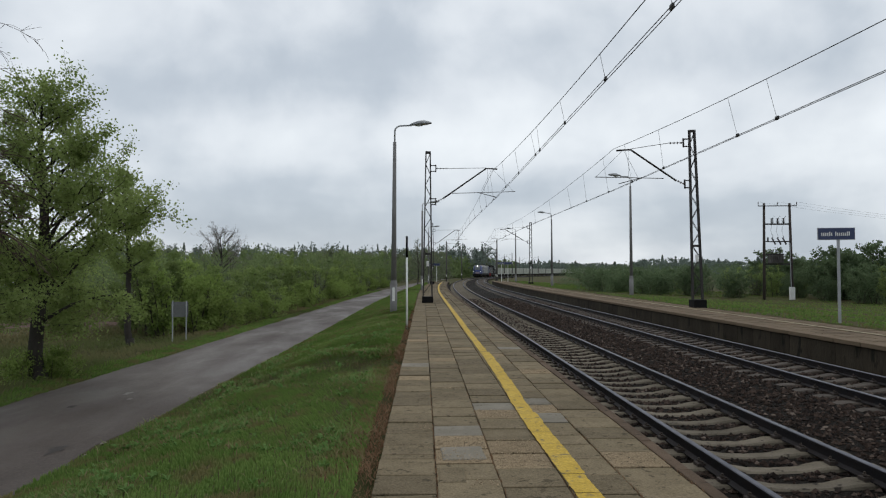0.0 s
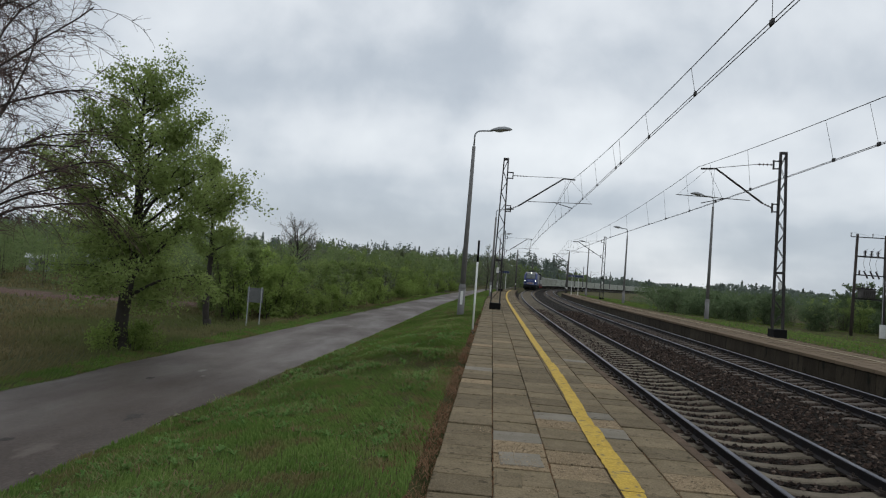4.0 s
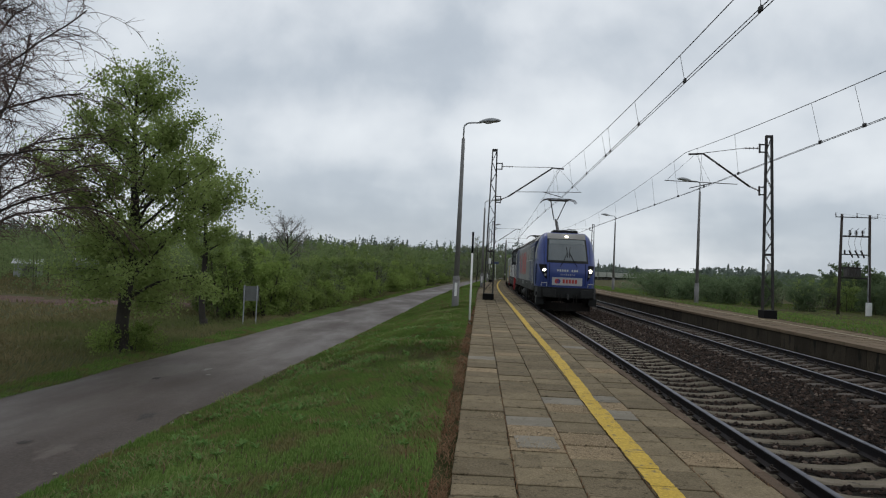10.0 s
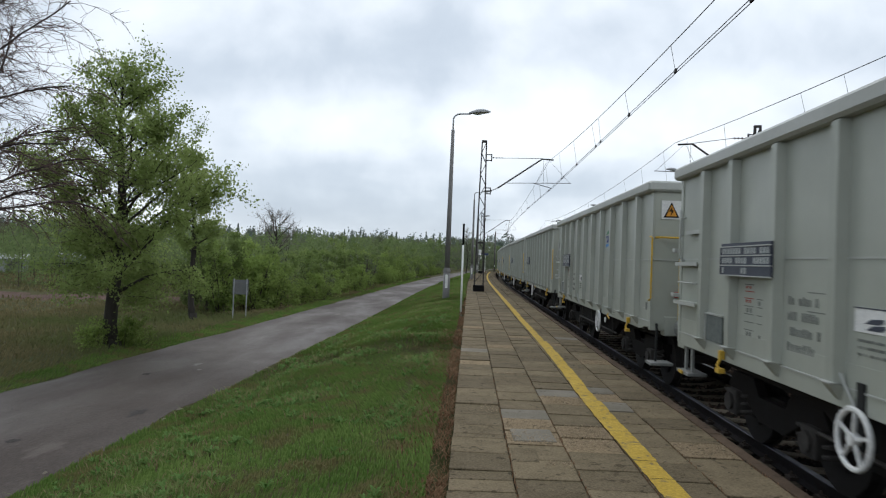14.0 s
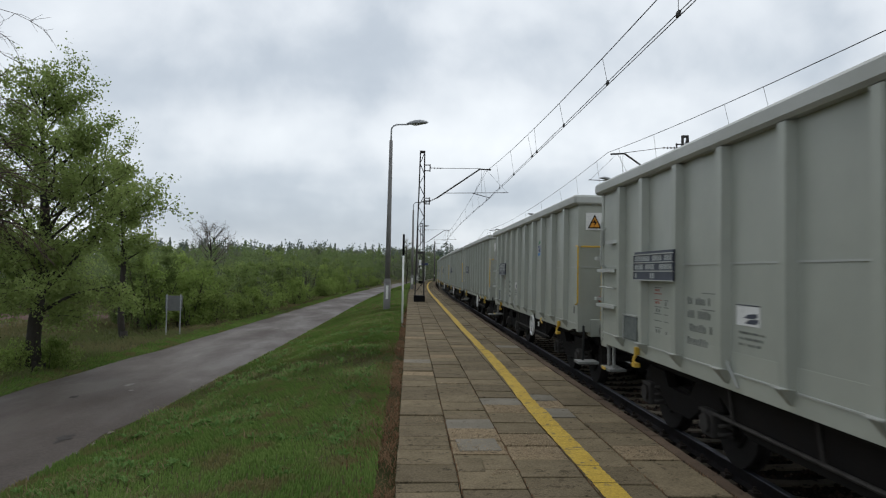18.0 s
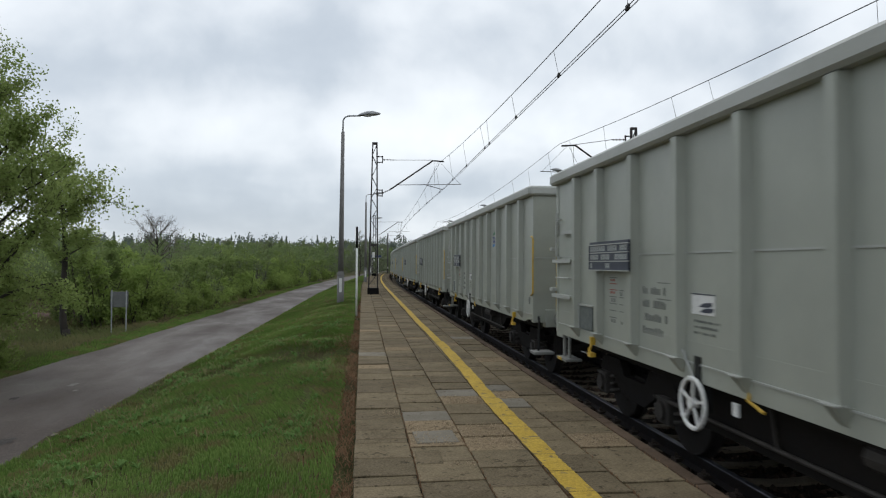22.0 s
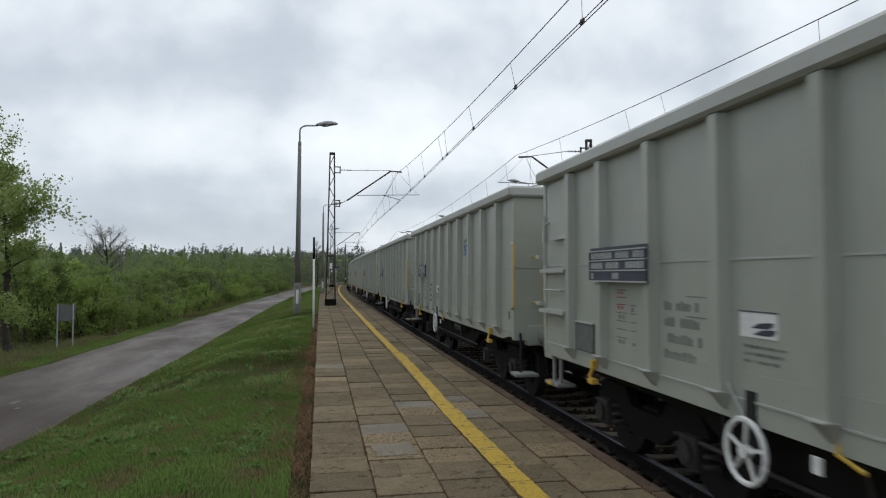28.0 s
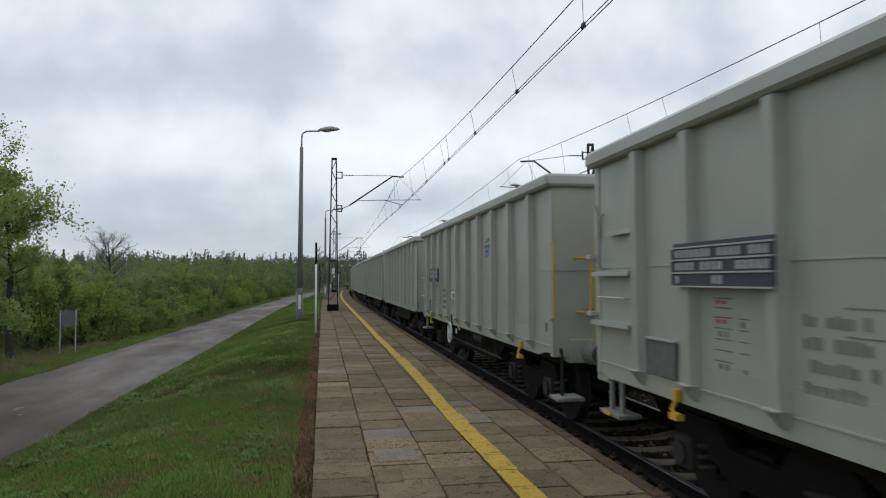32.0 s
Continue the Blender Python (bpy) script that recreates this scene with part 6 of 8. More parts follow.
            part("marker_lamp", disc((s * 1.05, -sgn * nose_y(1.05, 1.85, 0.02), 1.86), 0.06, 0.04, "y", 14), M_LENS, hl)
            part("step_loop", tube([(s * 0.98, sgn * 10.40, 1.33), (s * 0.98, sgn * 10.50, 1.48), (s * 1.22, sgn * 10.36, 1.48), (s * 1.22, sgn * 10.26, 1.33)], 0.018, 6), M_RIM, nz)
            part("front_rail", tube([(s * 1.38, sgn * 9.50, 1.35), (s * 1.44, sgn * 9.52, 1.45), (s * 1.44, sgn * 9.52, 2.35), (s * 1.38, sgn * 9.46, 2.45)], 0.018, 6), M_DGREY, nz)
            on = lambda x, z, o=0.05: (x, -sgn * nose_y(x, z, o), z)
            part("wiper", tube([on(s * 0.40 + 0.05, 2.28), on(s * 0.22 + 0.05, 2.60), on(s * 0.06 + 0.05, 2.96)], 0.014, 5), M_BLACK, nz)
            part("wiper_blade", tube([on(s * 0.05 + 0.05, 2.72, 0.04), on(s * 0.06 + 0.05, 2.98, 0.06), on(s * 0.09 + 0.05, 3.24, 0.04)], 0.013, 5), M_BLACK, nz)
            part("seam", nose_patch((1.40, 2.44, lambda z, s=s: (s * 0.86 - 0.012, s * 0.86 + 0.012)), 0.018, sgn, 2), M_BLACK, nz)
            part("shell_edge", tube([on(s * 1.10, 1.50 + 0.22 * i, 0.004) for i in range(11)], 0.010, 5), M_DGREY, nz)
        part("top_lamp", disc((0, -sgn * nose_y(0, 3.76, 0.02), 3.76), 0.07, 0.06, "y", 16), M_LIGHT if sgn < 0 else M_LENS, nz, "lit top lamp" if sgn < 0 else "")
        # bumper
        bp = part("bumper", prism([(-1.43, sgn * 8.7), (-1.40, sgn * 10.20), (-1.25, sgn * 10.55), (1.25, sgn * 10.55), (1.40, sgn * 10.20), (1.43, sgn * 8.7)], "z", 0.78, 1.285), M_DGREY, L, "dark bumper beam")
        for s in (-1, 1):
            part("corner_fairing", box(min(s * 1.05, s * 1.45), max(s * 1.05, s * 1.45), min(sgn * 9.6, sgn * 10.3), max(sgn * 9.6, sgn * 10.3), 0.42, 0.79, bevel=0.04), M_DGREY, bp)
            part("foothold", box(min(s * 1.40, s * 1.462), max(s * 1.40, s * 1.462), sgn * 9.95 - 0.14, sgn * 9.95 + 0.14, 0.86, 1.02), M_BLACK, bp)
            part("buffer_stem", tube([(s * 0.875, sgn * 10.5, 1.02), (s * 0.875, sgn * 10.95, 1.02)], 0.14, 12), M_UNDER, bp)
            part("buffer_plate", box(s * 0.875 - 0.30, s * 0.875 + 0.30, min(sgn * 10.90, sgn * 10.97), max(sgn * 10.90, sgn * 10.97), 0.83, 1.20, bevel=0.03), M_BUFFER, bp)
            for dx in (0.30, 0.42):
                part("air_hose", tube([(s * dx, sgn * 10.6, 0.95), (s * dx, sgn * 10.78, 0.82), (s * (dx - 0.03), sgn * 10.80, 0.55)], 0.022, 6), M_UNDER, bp)
        part("coupling", tube([(0, sgn * 10.6, 0.98), (0, sgn * 10.85, 0.92), (0, sgn * 10.95, 0.70)], 0.05, 8), M_BUFFER, bp)
        part("snow_plough", prism([(-1.2, sgn * 9.9), (0, sgn * 10.5), (1.2, sgn * 9.9), (1.2, sgn * 9.8), (0, sgn * 10.35), (-1.2, sgn * 9.8)], "z", 0.16, 0.55), M_UNDER, bp)
        # cab sides
        for s in (-1, 1):
            x = s * 1.45
            xo = lambda d: (min(x, x + s * d), max(x, x + s * d))
            dr = part("cab_door", box(*xo(0.012), min(sgn * 7.65, sgn * 8.40), max(sgn * 7.65, sgn * 8.40), 1.48, 3.40), M_BLUEDUST, L, "blue cab door")
            part("window_seal", box(*xo(0.020), min(sgn * 7.84, sgn * 8.22), max(sgn * 7.84, sgn * 8.22), 2.50, 3.28, bevel=0.004), M_BLACK, dr)
            part("door_window", box(*xo(0.024), min(sgn * 7.90, sgn * 8.16), max(sgn * 7.90, sgn * 8.16), 2.56, 3.22, bevel=0.002), M_SIDEGLASS, dr)
            part("door_step", box(*xo(0.03), min(sgn * 7.75, sgn * 8.30), max(sgn * 7.75, sgn * 8.30), 1.60, 1.63), M_RIM, dr)
            part("door_handle", box(*xo(0.05), sgn * 7.82 - 0.05, sgn * 7.82 + 0.05, 2.32, 2.36), M_RIM, dr)
            for yy in (7.58, 8.46):
                part("grab_rail", tube([(x, sgn * yy, 1.40), (x + s * 0.07, sgn * yy, 1.40), (x + s * 0.07, sgn * yy, 3.25), (x, sgn * yy, 3.25)], 0.02, 6), M_RIM, L)
            part("quarter_window", side_patch(8.60, 9.40, 2.64, 3.42, 0.010, sgn, s, 0.30), M_QUARTER, L, "dusty grey-green quarter window")
            part("flank_seam", side_patch(8.60, 9.75, 2.56, 2.58, 0.008, sgn, s), M_DGREY, L)
    M_WIN = mat("side_vent_panel", (0.16, 0.155, 0.135), (0.12, 0.118, 0.105), rough=0.4, scale=2.0, fine=90.0, bump=0.2)
    for s in (-1, 1):
        x = s * 1.45
        for y0, y1, m in ((-7.3, -6.2, "d"), (-6.0, -4.55, "g"), (-4.3, -2.85, "g"), (4.08, 4.78, "g")):
            fr = part("window_frame", box(min(x, x + s * 0.015), max(x, x + s * 0.015), y0 - 0.06, y1 + 0.06, 2.60, 3.28, bevel=0.006), M_BLUEDUST if m == "d" else M_LGREY, L)
            part("window_panel", box(min(x + s * 0.012, x + s * 0.018), max(x + s * 0.012, x + s * 0.018), y0, y1, 2.66, 3.22), M_SIDEGLASS if m == "d" else M_WIN, fr)
            part("window_rail", box(min(x + s * 0.01, x + s * 0.03), max(x + s * 0.01, x + s * 0.03), y0 - 0.06, y1 + 0.06, 2.56, 2.60), M_RIM, fr)
    for s in (-1, 1):
        for y0, y1, z0, z1 in ((1.58, 1.64, 2.36, 3.22), (2.76, 2.82, 2.36, 3.22), (1.641, 2.759, 3.16, 3.22), (1.641, 2.759, 2.36, 2.42)):
            part("window_trim", box(min(s * 1.449, s * 1.458), max(s * 1.449, s * 1.458), y0, y1, z0, z1), M_WIN, L)
    # big side mark as plain shapes: an emblem, then five upright forms
    def letter(poly, mm, x0=-1.4545, x1=-1.4505):
        part("side_mark", prism(poly, "x", x0, x1), mm, L)

    def ell(cy, cz, a, bb, n=28):
        return [(cy + a * math.cos(k * 6.28319 / n), cz + bb * math.sin(k * 6.28319 / n)) for k in range(n)]

    def ring(cy, cz, a, bb, ai, bi, mm):
        b = bmesh.new()
        o, i = ell(cy, cz, a, bb), ell(cy, cz, ai, bi)
        vo = [b.verts.new((-1.4545, *p)) for p in o]
        vi = [b.verts.new((-1.4545, *p)) for p in i]
        wo = [b.verts.new((-1.4505, *p)) for p in o]
        for k in range(28):
            q = (k + 1) % 28
            b.faces.new((vo[k], vi[k], vi[q], vo[q]))
            b.faces.new((vo[k], vo[q], wo[q], wo[k]))
        bmesh.ops.recalc_face_normals(b, faces=b.faces)
        part("side_mark", b, mm, L)

    letter([(4.05, 2.45), (3.88, 2.98), (3.35, 3.14), (3.10, 2.96), (3.56, 2.70), (3.62, 2.30), (3.20, 1.80), (3.80, 1.95)], M_REDLETTER)
    letter([(3.22, 2.72), (2.86, 2.66), (2.68, 2.30), (2.90, 1.88), (3.30, 1.72), (3.14, 2.05), (3.36, 2.40)], M_LOGOBLUE)
    letter([(2.14, 1.82), (2.14, 3.12), (1.86, 3.12), (1.74, 1.82)], M_REDLETTER)
    ring(1.02, 2.39, 0.42, 0.58, 0.16, 0.36, M_REDLETTER)
    letter([(0.52, 3.12), (-0.16, 3.12), (0.0, 1.80), (0.34, 1.80)], M_REDLETTER)
    ring(-0.74, 2.49, 0.49, 0.69, 0.19, 0.43, M_REDLETTER)
    ring(-1.68, 2.49, 0.36, 0.68, 0.08, 0.30, M_REDLETTER)
    part("side_writing", text_rows(-7.45, -6.3, 1.78, 2.14, 2, -1.4525, 12, 0.11), M_BOARDTEXT, L)
    part("side_writing", text_rows(-0.58, 0.60, 1.18, 1.43, 2, -1.4585, 13, 0.075), M_BOARDTEXT, L)
    for y in (-7.2, -3.6, 3.1, 6.5):
        part("side_writing", text_rows(y, y + 0.35, 1.26, 1.38, 1, -1.4585, int(y * 10), 0.06), M_BOARDTEXT, L)
    for yc in (-6.1, 6.1):
        co_bogie(L, yc)
    part("transformer_tank", box(-1.25, 1.25, -2.5, 2.5, 0.35, 0.95, bevel=0.05), M_UNDER, L)
    M_TANK = mat("tank_grey", (0.050, 0.049, 0.047), (0.030, 0.029, 0.027), rough=0.6, scale=2.0, fine=30.0, bump=0.1, spec=0.3)
    tk = part("air_tank", tube([(-1.18, -0.38, 0.68), (-1.18, -0.30, 0.68)], 0.19, 18, r1=0.25), M_TANK, L, "dusty grey air tank", True)
    tube_ = bmesh.new()
    for a_, b_, ra, rb in ((-0.30, 1.18, 0.25, 0.25), (1.18, 1.27, 0.25, 0.18)):
        tube([(-1.18, a_, 0.68), (-1.18, b_, 0.68)], ra, 18, tube_, r1=rb)
    part("tank_shell", tube_, M_TANK, tk, smooth=True)
    for y in (0.0, 0.85):
        part("tank_strap", tube([(-1.18, y - 0.03, 0.68), (-1.18, y + 0.03, 0.68)], 0.262, 18), M_DGREY, tk)
    for y in (-2.8, 2.7):
        part("strap", box(-1.38, -1.30, y - 0.08, y + 0.08, 0.30, 0.96), M_DGREY, L)
    for k in range(5):
        part("roof_equipment", box(-0.7, 0.7, -3.2 + k * 1.6, -2.2 + k * 1.6, 3.96, 4.12, bevel=0.03), M_ROOF, L)
    part("roof_box", box(-0.62, 0.62, -9.0, -7.8, 3.93, 4.12, bevel=0.06), M_DGREY, L, "dark air-conditioning unit")
    pantograph(L, -5.3, 6.08)
    pantograph(L, 5.0, 4.5)
    for k in range(6):
        part("roof_insulator", insulator((0.3, -3.4 + k * 1.4, 4.1), (0.3, -3.4 + k * 1.4, 4.38), 0.07, 3), M_PORCELAIN, L)
    part("roof_bus_bar", tube([(0.3, -4.6, 4.2), (0.3, -3.4, 4.40), (0.3, 3.6, 4.40), (0.3, 4.6, 4.2)], 0.02, 6), M_BUFFER, L)
    return L


# ---- diesel shunter ----
M_DBLACK = mat("diesel_black", (0.013, 0.0135, 0.0145), (0.024, 0.0235, 0.023), rough=0.34, rough_to=0.52, scale=1.6, fine=18.0, bump=0.06, spec=0.42, c=(0.045, 0.041, 0.036), spot=0.0, speck=0.12)
M_DFRAME = mat("diesel_frame", (0.017, 0.0165, 0.0155), (0.034, 0.030, 0.026), rough=0.65, scale=1.5, fine=30.0, bump=0.12, spec=0.18)


def rounded_hood(w, z0, z1, r=0.28, n=6):
    pts = [(-w, z0), (-w, z1 - r)]
    pts += [(-w + r - r * math.cos(a), z1 - r + r * math.sin(a)) for a in [math.pi / 2 * k / n for k in range(1, n + 1)]]
    pts += [(w - r + r * math.sin(a), z1 - r + r * math.cos(a)) for a in [math.pi / 2 * k / n for k in range(0, n + 1)]]
    return pts + [(w, z0)]


def diesel_loco():
    D = thing("diesel_locomotive", "black diesel shunter with red stripes, white rails and red buffer beams", "locomotive")
    part("frame", box(-1.45, 1.45, -6.70, 6.70, 0.80, 1.40, bevel=0.02), M_DFRAME, D, "dark grey frame")
    part("walkway", box(-1.47, 1.47, -6.72, 6.72, 1.40, 1.45), mat("dusty_walkway", (0.060, 0.046, 0.037), (0.032, 0.026, 0.022), rough=0.85, scale=1.6, fine=30.0, bump=0.2, spec=0.2), D)
    W = 0.96
    hd = part("long_hood", prism(rounded_hood(W, 1.45, 3.52, 0.52, 8), "y", -6.45, 1.60), M_DBLACK, D, "black engine hood")
    for p in hd.data.polygons:
        p.use_smooth = abs(p.normal.y) < 0.5 and abs(p.normal.x) < 0.985
    part("short_hood", prism(rounded_hood(1.22, 1.45, 2.95, 0.2), "y", 3.95, 5.25), M_DBLACK, D, "black short hood")
    for s in (-1, 1):
        for k in range(8):
            y = -5.9 + k * 0.82
            part("hood_door", box(min(s * W, s * (W + 0.012)), max(s * W, s * (W + 0.012)), y, y + 0.76, 1.60, 2.74, bevel=0.004), M_DBLACK, hd)
        for k in range(2):
            y = -5.55 + k * 0.78
            gr = part("louvre_panel", box(min(s * W, s * (W + 0.03)), max(s * W, s * (W + 0.03)), y, y + 0.70, 2.05, 2.70), M_BLACK, hd)
            for j in range(9):
                z = 2.08 + j * 0.068
                part("louvre", box(min(s * (W + 0.028), s * (W + 0.05)), max(s * (W + 0.028), s * (W + 0.05)), y + 0.04, y + 0.66, z, z + 0.03), M_DFRAME, gr)
        for y in (-3.3, -1.6):
            part("lifting_eye", tube([(s * 0.86, y - 0.08, 3.28), (s * 0.94, y, 3.40), (s * 0.86, y + 0.08, 3.28)], 0.02, 5), M_DFRAME, hd)
        part("hood_seam", box(min(s * (W - 0.002), s * (W + 0.010)), max(s * (W - 0.002), s * (W + 0.010)), -6.43, 1.58, 2.975, 2.99), M_BLACK, hd)
    part("exhaust_housing", prism(rounded_hood(0.68, 3.40, 4.10, 0.30, 6), "y", -2.1, 0.55), M_DFRAME, D, "dusty black raised housing")
    # solid black barrel added as the shadow in the opening behind the cab
    part("air_duct", tube([(0, 1.62, 3.72), (0, 0.5, 3.72)], 0.56, 22), M_BLACK, D, "black barrel standing for the shadowed opening behind the cab")
    part("exhaust_stack", box(-0.3, 0.3, 0.05, 0.45, 4.08, 4.26, bevel=0.02), M_DFRAME, D)
    cab = part("cab", prism([(1.60, 1.45), (1.60, 3.80), (3.60, 3.80), (3.86, 2.6), (4.0, 1.45)], "x", -1.38, 1.38), M_DBLACK, D, "black cab with raked ends")
    roof = [(-1.45, 3.72), (-1.38, 3.84), (-1.22, 3.97), (-1.05, 4.07), (-0.78, 4.19), (-0.45, 4.28), (0.0, 4.31)]
    part("cab_roof", prism(roof + [(-x, z) for x, z in roof[-2::-1]], "y", 1.30, 3.78), M_DBLACK, D, "rounded black cab roof")
    part("roof_vane", prism([(1.42, 4.20), (1.42, 4.40), (1.75, 4.27), (1.75, 4.20)], "x", -0.52, -0.44), M_DBLACK, D)
    part("face_lamp", disc((-0.55, 1.29, 4.02), 0.10, 0.05, "y", 14), M_DFRAME, D)
    for s in (-1, 1):
        x = s * 1.38
        for y0, y1, z0, z1 in ((1.88, 2.92, 3.06, 3.68), (3.12, 3.46, 3.10, 3.66)):
            f = part("window_frame", box(min(x, x + s * 0.02), max(x, x + s * 0.02), y0 - 0.05, y1 + 0.05, z0 - 0.05, z1 + 0.05, bevel=0.008), M_DFRAME, cab)
            # pane colour paled: the sky's brightness is painted in, the cab being solid
            part("window_pane", box(min(x + s * 0.015, x + s * 0.024), max(x + s * 0.015, x + s * 0.024), y0, y1, z0, z1), mat("sky_paled_cab_glass", (0.30, 0.33, 0.31), (0.17, 0.19, 0.18), rough=0.12, scale=2.2, fine=6.0, bump=0.0, spec=0.6), f)
        for xa, xb, za, zb in ((0.62, 1.29, 3.35, 3.78), (1.04, 1.30, 2.80, 3.24)):
            f = part("window_frame", box(min(s * (xa - 0.04), s * (xb + 0.04)), max(s * (xa - 0.04), s * (xb + 0.04)), 1.58, 1.60, za - 0.04, zb + 0.04, bevel=0.006), M_DFRAME, cab)
            part("window_pane", box(min(s * xa, s * xb), max(s * xa, s * xb), 1.572, 1.582, za, zb), glass("diesel_cab_glass", (0.13, 0.145, 0.145)), f)
        d = part("cab_door", box(min(x, x + s * 0.015), max(x, x + s * 0.015), 1.78, 3.00, 1.5, 2.98, bevel=0.004), M_DFRAME, cab)
        part("cab_rail", tube([(x, 2.15, 2.93), (x + s * 0.05, 2.15, 2.93), (x + s * 0.05, 2.85, 2.93), (x, 2.85, 2.93)], 0.018, 6), M_WHITE, cab)
        part("cab_rail", tube([(x + s * 0.05, 4.1, 0.9), (x + s * 0.05, 4.08, 2.75), (x, 4.0, 2.85)], 0.02, 6), M_WHITE, cab)
        for j in range(4):
            part("cab_step", box(min(x, x + s * 0.09), max(x, x + s * 0.09), 4.15, 4.7, 0.45 + j * 0.28, 0.48 + j * 0.28), M_DFRAME, D)
        # white walkway railings
        xr = s * 1.40
        part("railing", tube([(xr, 1.40, 1.45), (xr, 1.46, 2.30), (xr, 1.40, 2.44), (xr, 1.28, 2.46), (xr, -4.25, 2.50), (xr, -4.40, 2.42), (xr, -4.44, 1.45)], 0.026, 8), M_WHITE, D, "white tubular railing")
        part("railing_bar", tube([(xr, 1.40, 1.70), (xr, -4.43, 1.72)], 0.018, 6), M_WHITE, D)
        for y in (-0.1, -1.66, -3.1):
            part("railing_post", tube([(xr, y, 1.45), (xr, y, 2.48)], 0.022, 6), M_WHITE, D)
        for y in (-6.72, 6.72):
            q = 1 if y > 0 else -1
            part("end_railing", tube([(s * 1.38, y - q * 0.35, 1.45), (s * 1.38, y - q * 0.33, 2.35), (s * 1.30, y - q * 0.25, 2.50), (s * 1.10, y - q * 0.10, 2.52), (s * 0.55, y - q * 0.05, 2.52), (s * 0.50, y - q * 0.05, 1.5)], 0.024, 8), M_WHITE, D, "bent white end railing")
            part("end_railing_bar", tube([(s * 1.38, y - q * 0.34, 1.95), (s * 1.0, y - q * 0.08, 1.95), (s * 0.52, y - q * 0.05, 1.95)], 0.015, 6), M_WHITE, D)
            lamp = part("headlamp", tube([(s * 0.95, y - q * 0.25, 1.56), (s * 0.95, y - q * 0.02, 1.56)], 0.20, 18, r1=0.23), M_DBLACK, D, "round headlamp")
            part("lens", disc((s * 0.95, y - q * 0.005, 1.56), 0.19, 0.02, "y", 18), mat("clear_lens", (0.40, 0.41, 0.40), (0.28, 0.28, 0.27), rough=0.15, scale=8.0, bump=0.0, metal=0.6), lamp)
            part("red_lens", disc((s * 0.90, y + q * 0.01, 1.58), 0.06, 0.02, "y", 12), M_RED, lamp)
    # red marks on the hood side
    x0, x1 = -W - 0.024, -W - 0.0135
    part("red_mark", prism([(0.98, 2.96), (0.55, 2.96), (1.02, 2.36), (0.42, 1.81), (-1.05, 1.81), (-1.05, 1.47), (0.78, 1.47), (1.50, 2.36)], "x", x0, x1), M_RED, D, "red angled stripe")
    part("red_mark", prism([(-5.45, 2.95), (-5.95, 2.95), (-5.62, 2.4), (-6.0, 1.55), (-4.6, 1.55), (-4.6, 1.72), (-5.6, 1.75), (-5.22, 2.45)], "x", x0, x1), M_RED, D, "red angled stripe")
    part("side_writing", text_rows(-3.3, -1.9, 2.28, 2.5, 1, -W - 0.013, 8, 0.16), M_BOARDTEXT, D)
    part("frame_writing", text_rows(-0.6, 0.6, 1.10, 1.24, 1, -1.4525, 18, 0.06), M_BOARDTEXT, D)
    part("frame_writing", text_rows(-5.0, -4.4, 1.10, 1.24, 1, -1.4525, 19, 0.08), M_BOARDTEXT, D)
    for y in (-3.6, -2.4, 2.2, 3.4):
        part("frame_writing", text_rows(y, y + 0.3, 1.22, 1.28, 1, -1.4525, int(10 * y), 0.03), M_BOARDTEXT, D)
    for y, d in ((-6.72, -1), (6.72, 1)):
        bb = part("buffer_beam", box(-1.44, 1.44, min(y - d * 0.20, y + d * 0.03), max(y - d * 0.20, y + d * 0.03), 0.52, 1.45, bevel=0.03), M_DFRAME, D)
        for q in (-1, 1):
            part("beam_corner", box(min(q * 0.95, q * 1.47), max(q * 0.95, q * 1.47), min(y - d * 0.21, y + d * 0.06), max(y - d * 0.21, y + d * 0.06), 0.46, 1.455, bevel=0.03), M_RED, bb, "bright red beam corner")
        part("step_well", box(-1.44, -1.1, y - d * 0.55 - 0.2, y - d * 0.55 + 0.2, 0.45, 0.93), M_BLACK, bb)
    buffers(D, ((-6.76, -1), (6.76, 1)))
    for yc in (-3.6, 3.6):
        freight_bogie(D, yc)
    part("fuel_tank", box(-1.2, 1.2, -1.7, 1.5, 0.35, 0.92, bevel=0.05), M_UNDER, D)
    for y in (-1.9, 1.7):
        part("battery_box", box(-1.35, -0.8, y - 0.2, y + 0.2, 0.5, 0.92, bevel=0.02), M_UNDER, D)
    return D


# ---- make up the train ----
SHARE = 12.55
CHAIN = []  # vehicle, distance of its middle behind the leading wagon's front corner, half its bogie base
CHAIN.append((electric_loco(), -38.05 + 10.45, 6.1))
CHAIN.append((diesel_loco(), -15.0 + 6.75, 3.6))
WARNED = {2, 7, 8, 9, 17}
base_a, base_b, base_c = wagon("a"), wagon("b"), wagon("a", False)
used = {"a": base_a, "b": base_b, "c": base_c}
first_a = first_b = first_c = True
for k in range(1, 41):
    v = "b" if k in WARNED else "a" if k < 30 else "c"
    if v == "c" and first_c:
        CHAIN.append((base_c, 5.7 + SHARE * (k - 1), 3.55))
        first_c = False
        continue
    if v == "a" and first_a:
        ob, first_a = base_a, False
    elif v == "b" and first_b:
        ob, first_b = base_b, False
    else:
        ob = copy_thing(used[v], Matrix.Identity(4))
    CHAIN.append((ob, 5.7 + SHARE * (k - 1), 3.55))


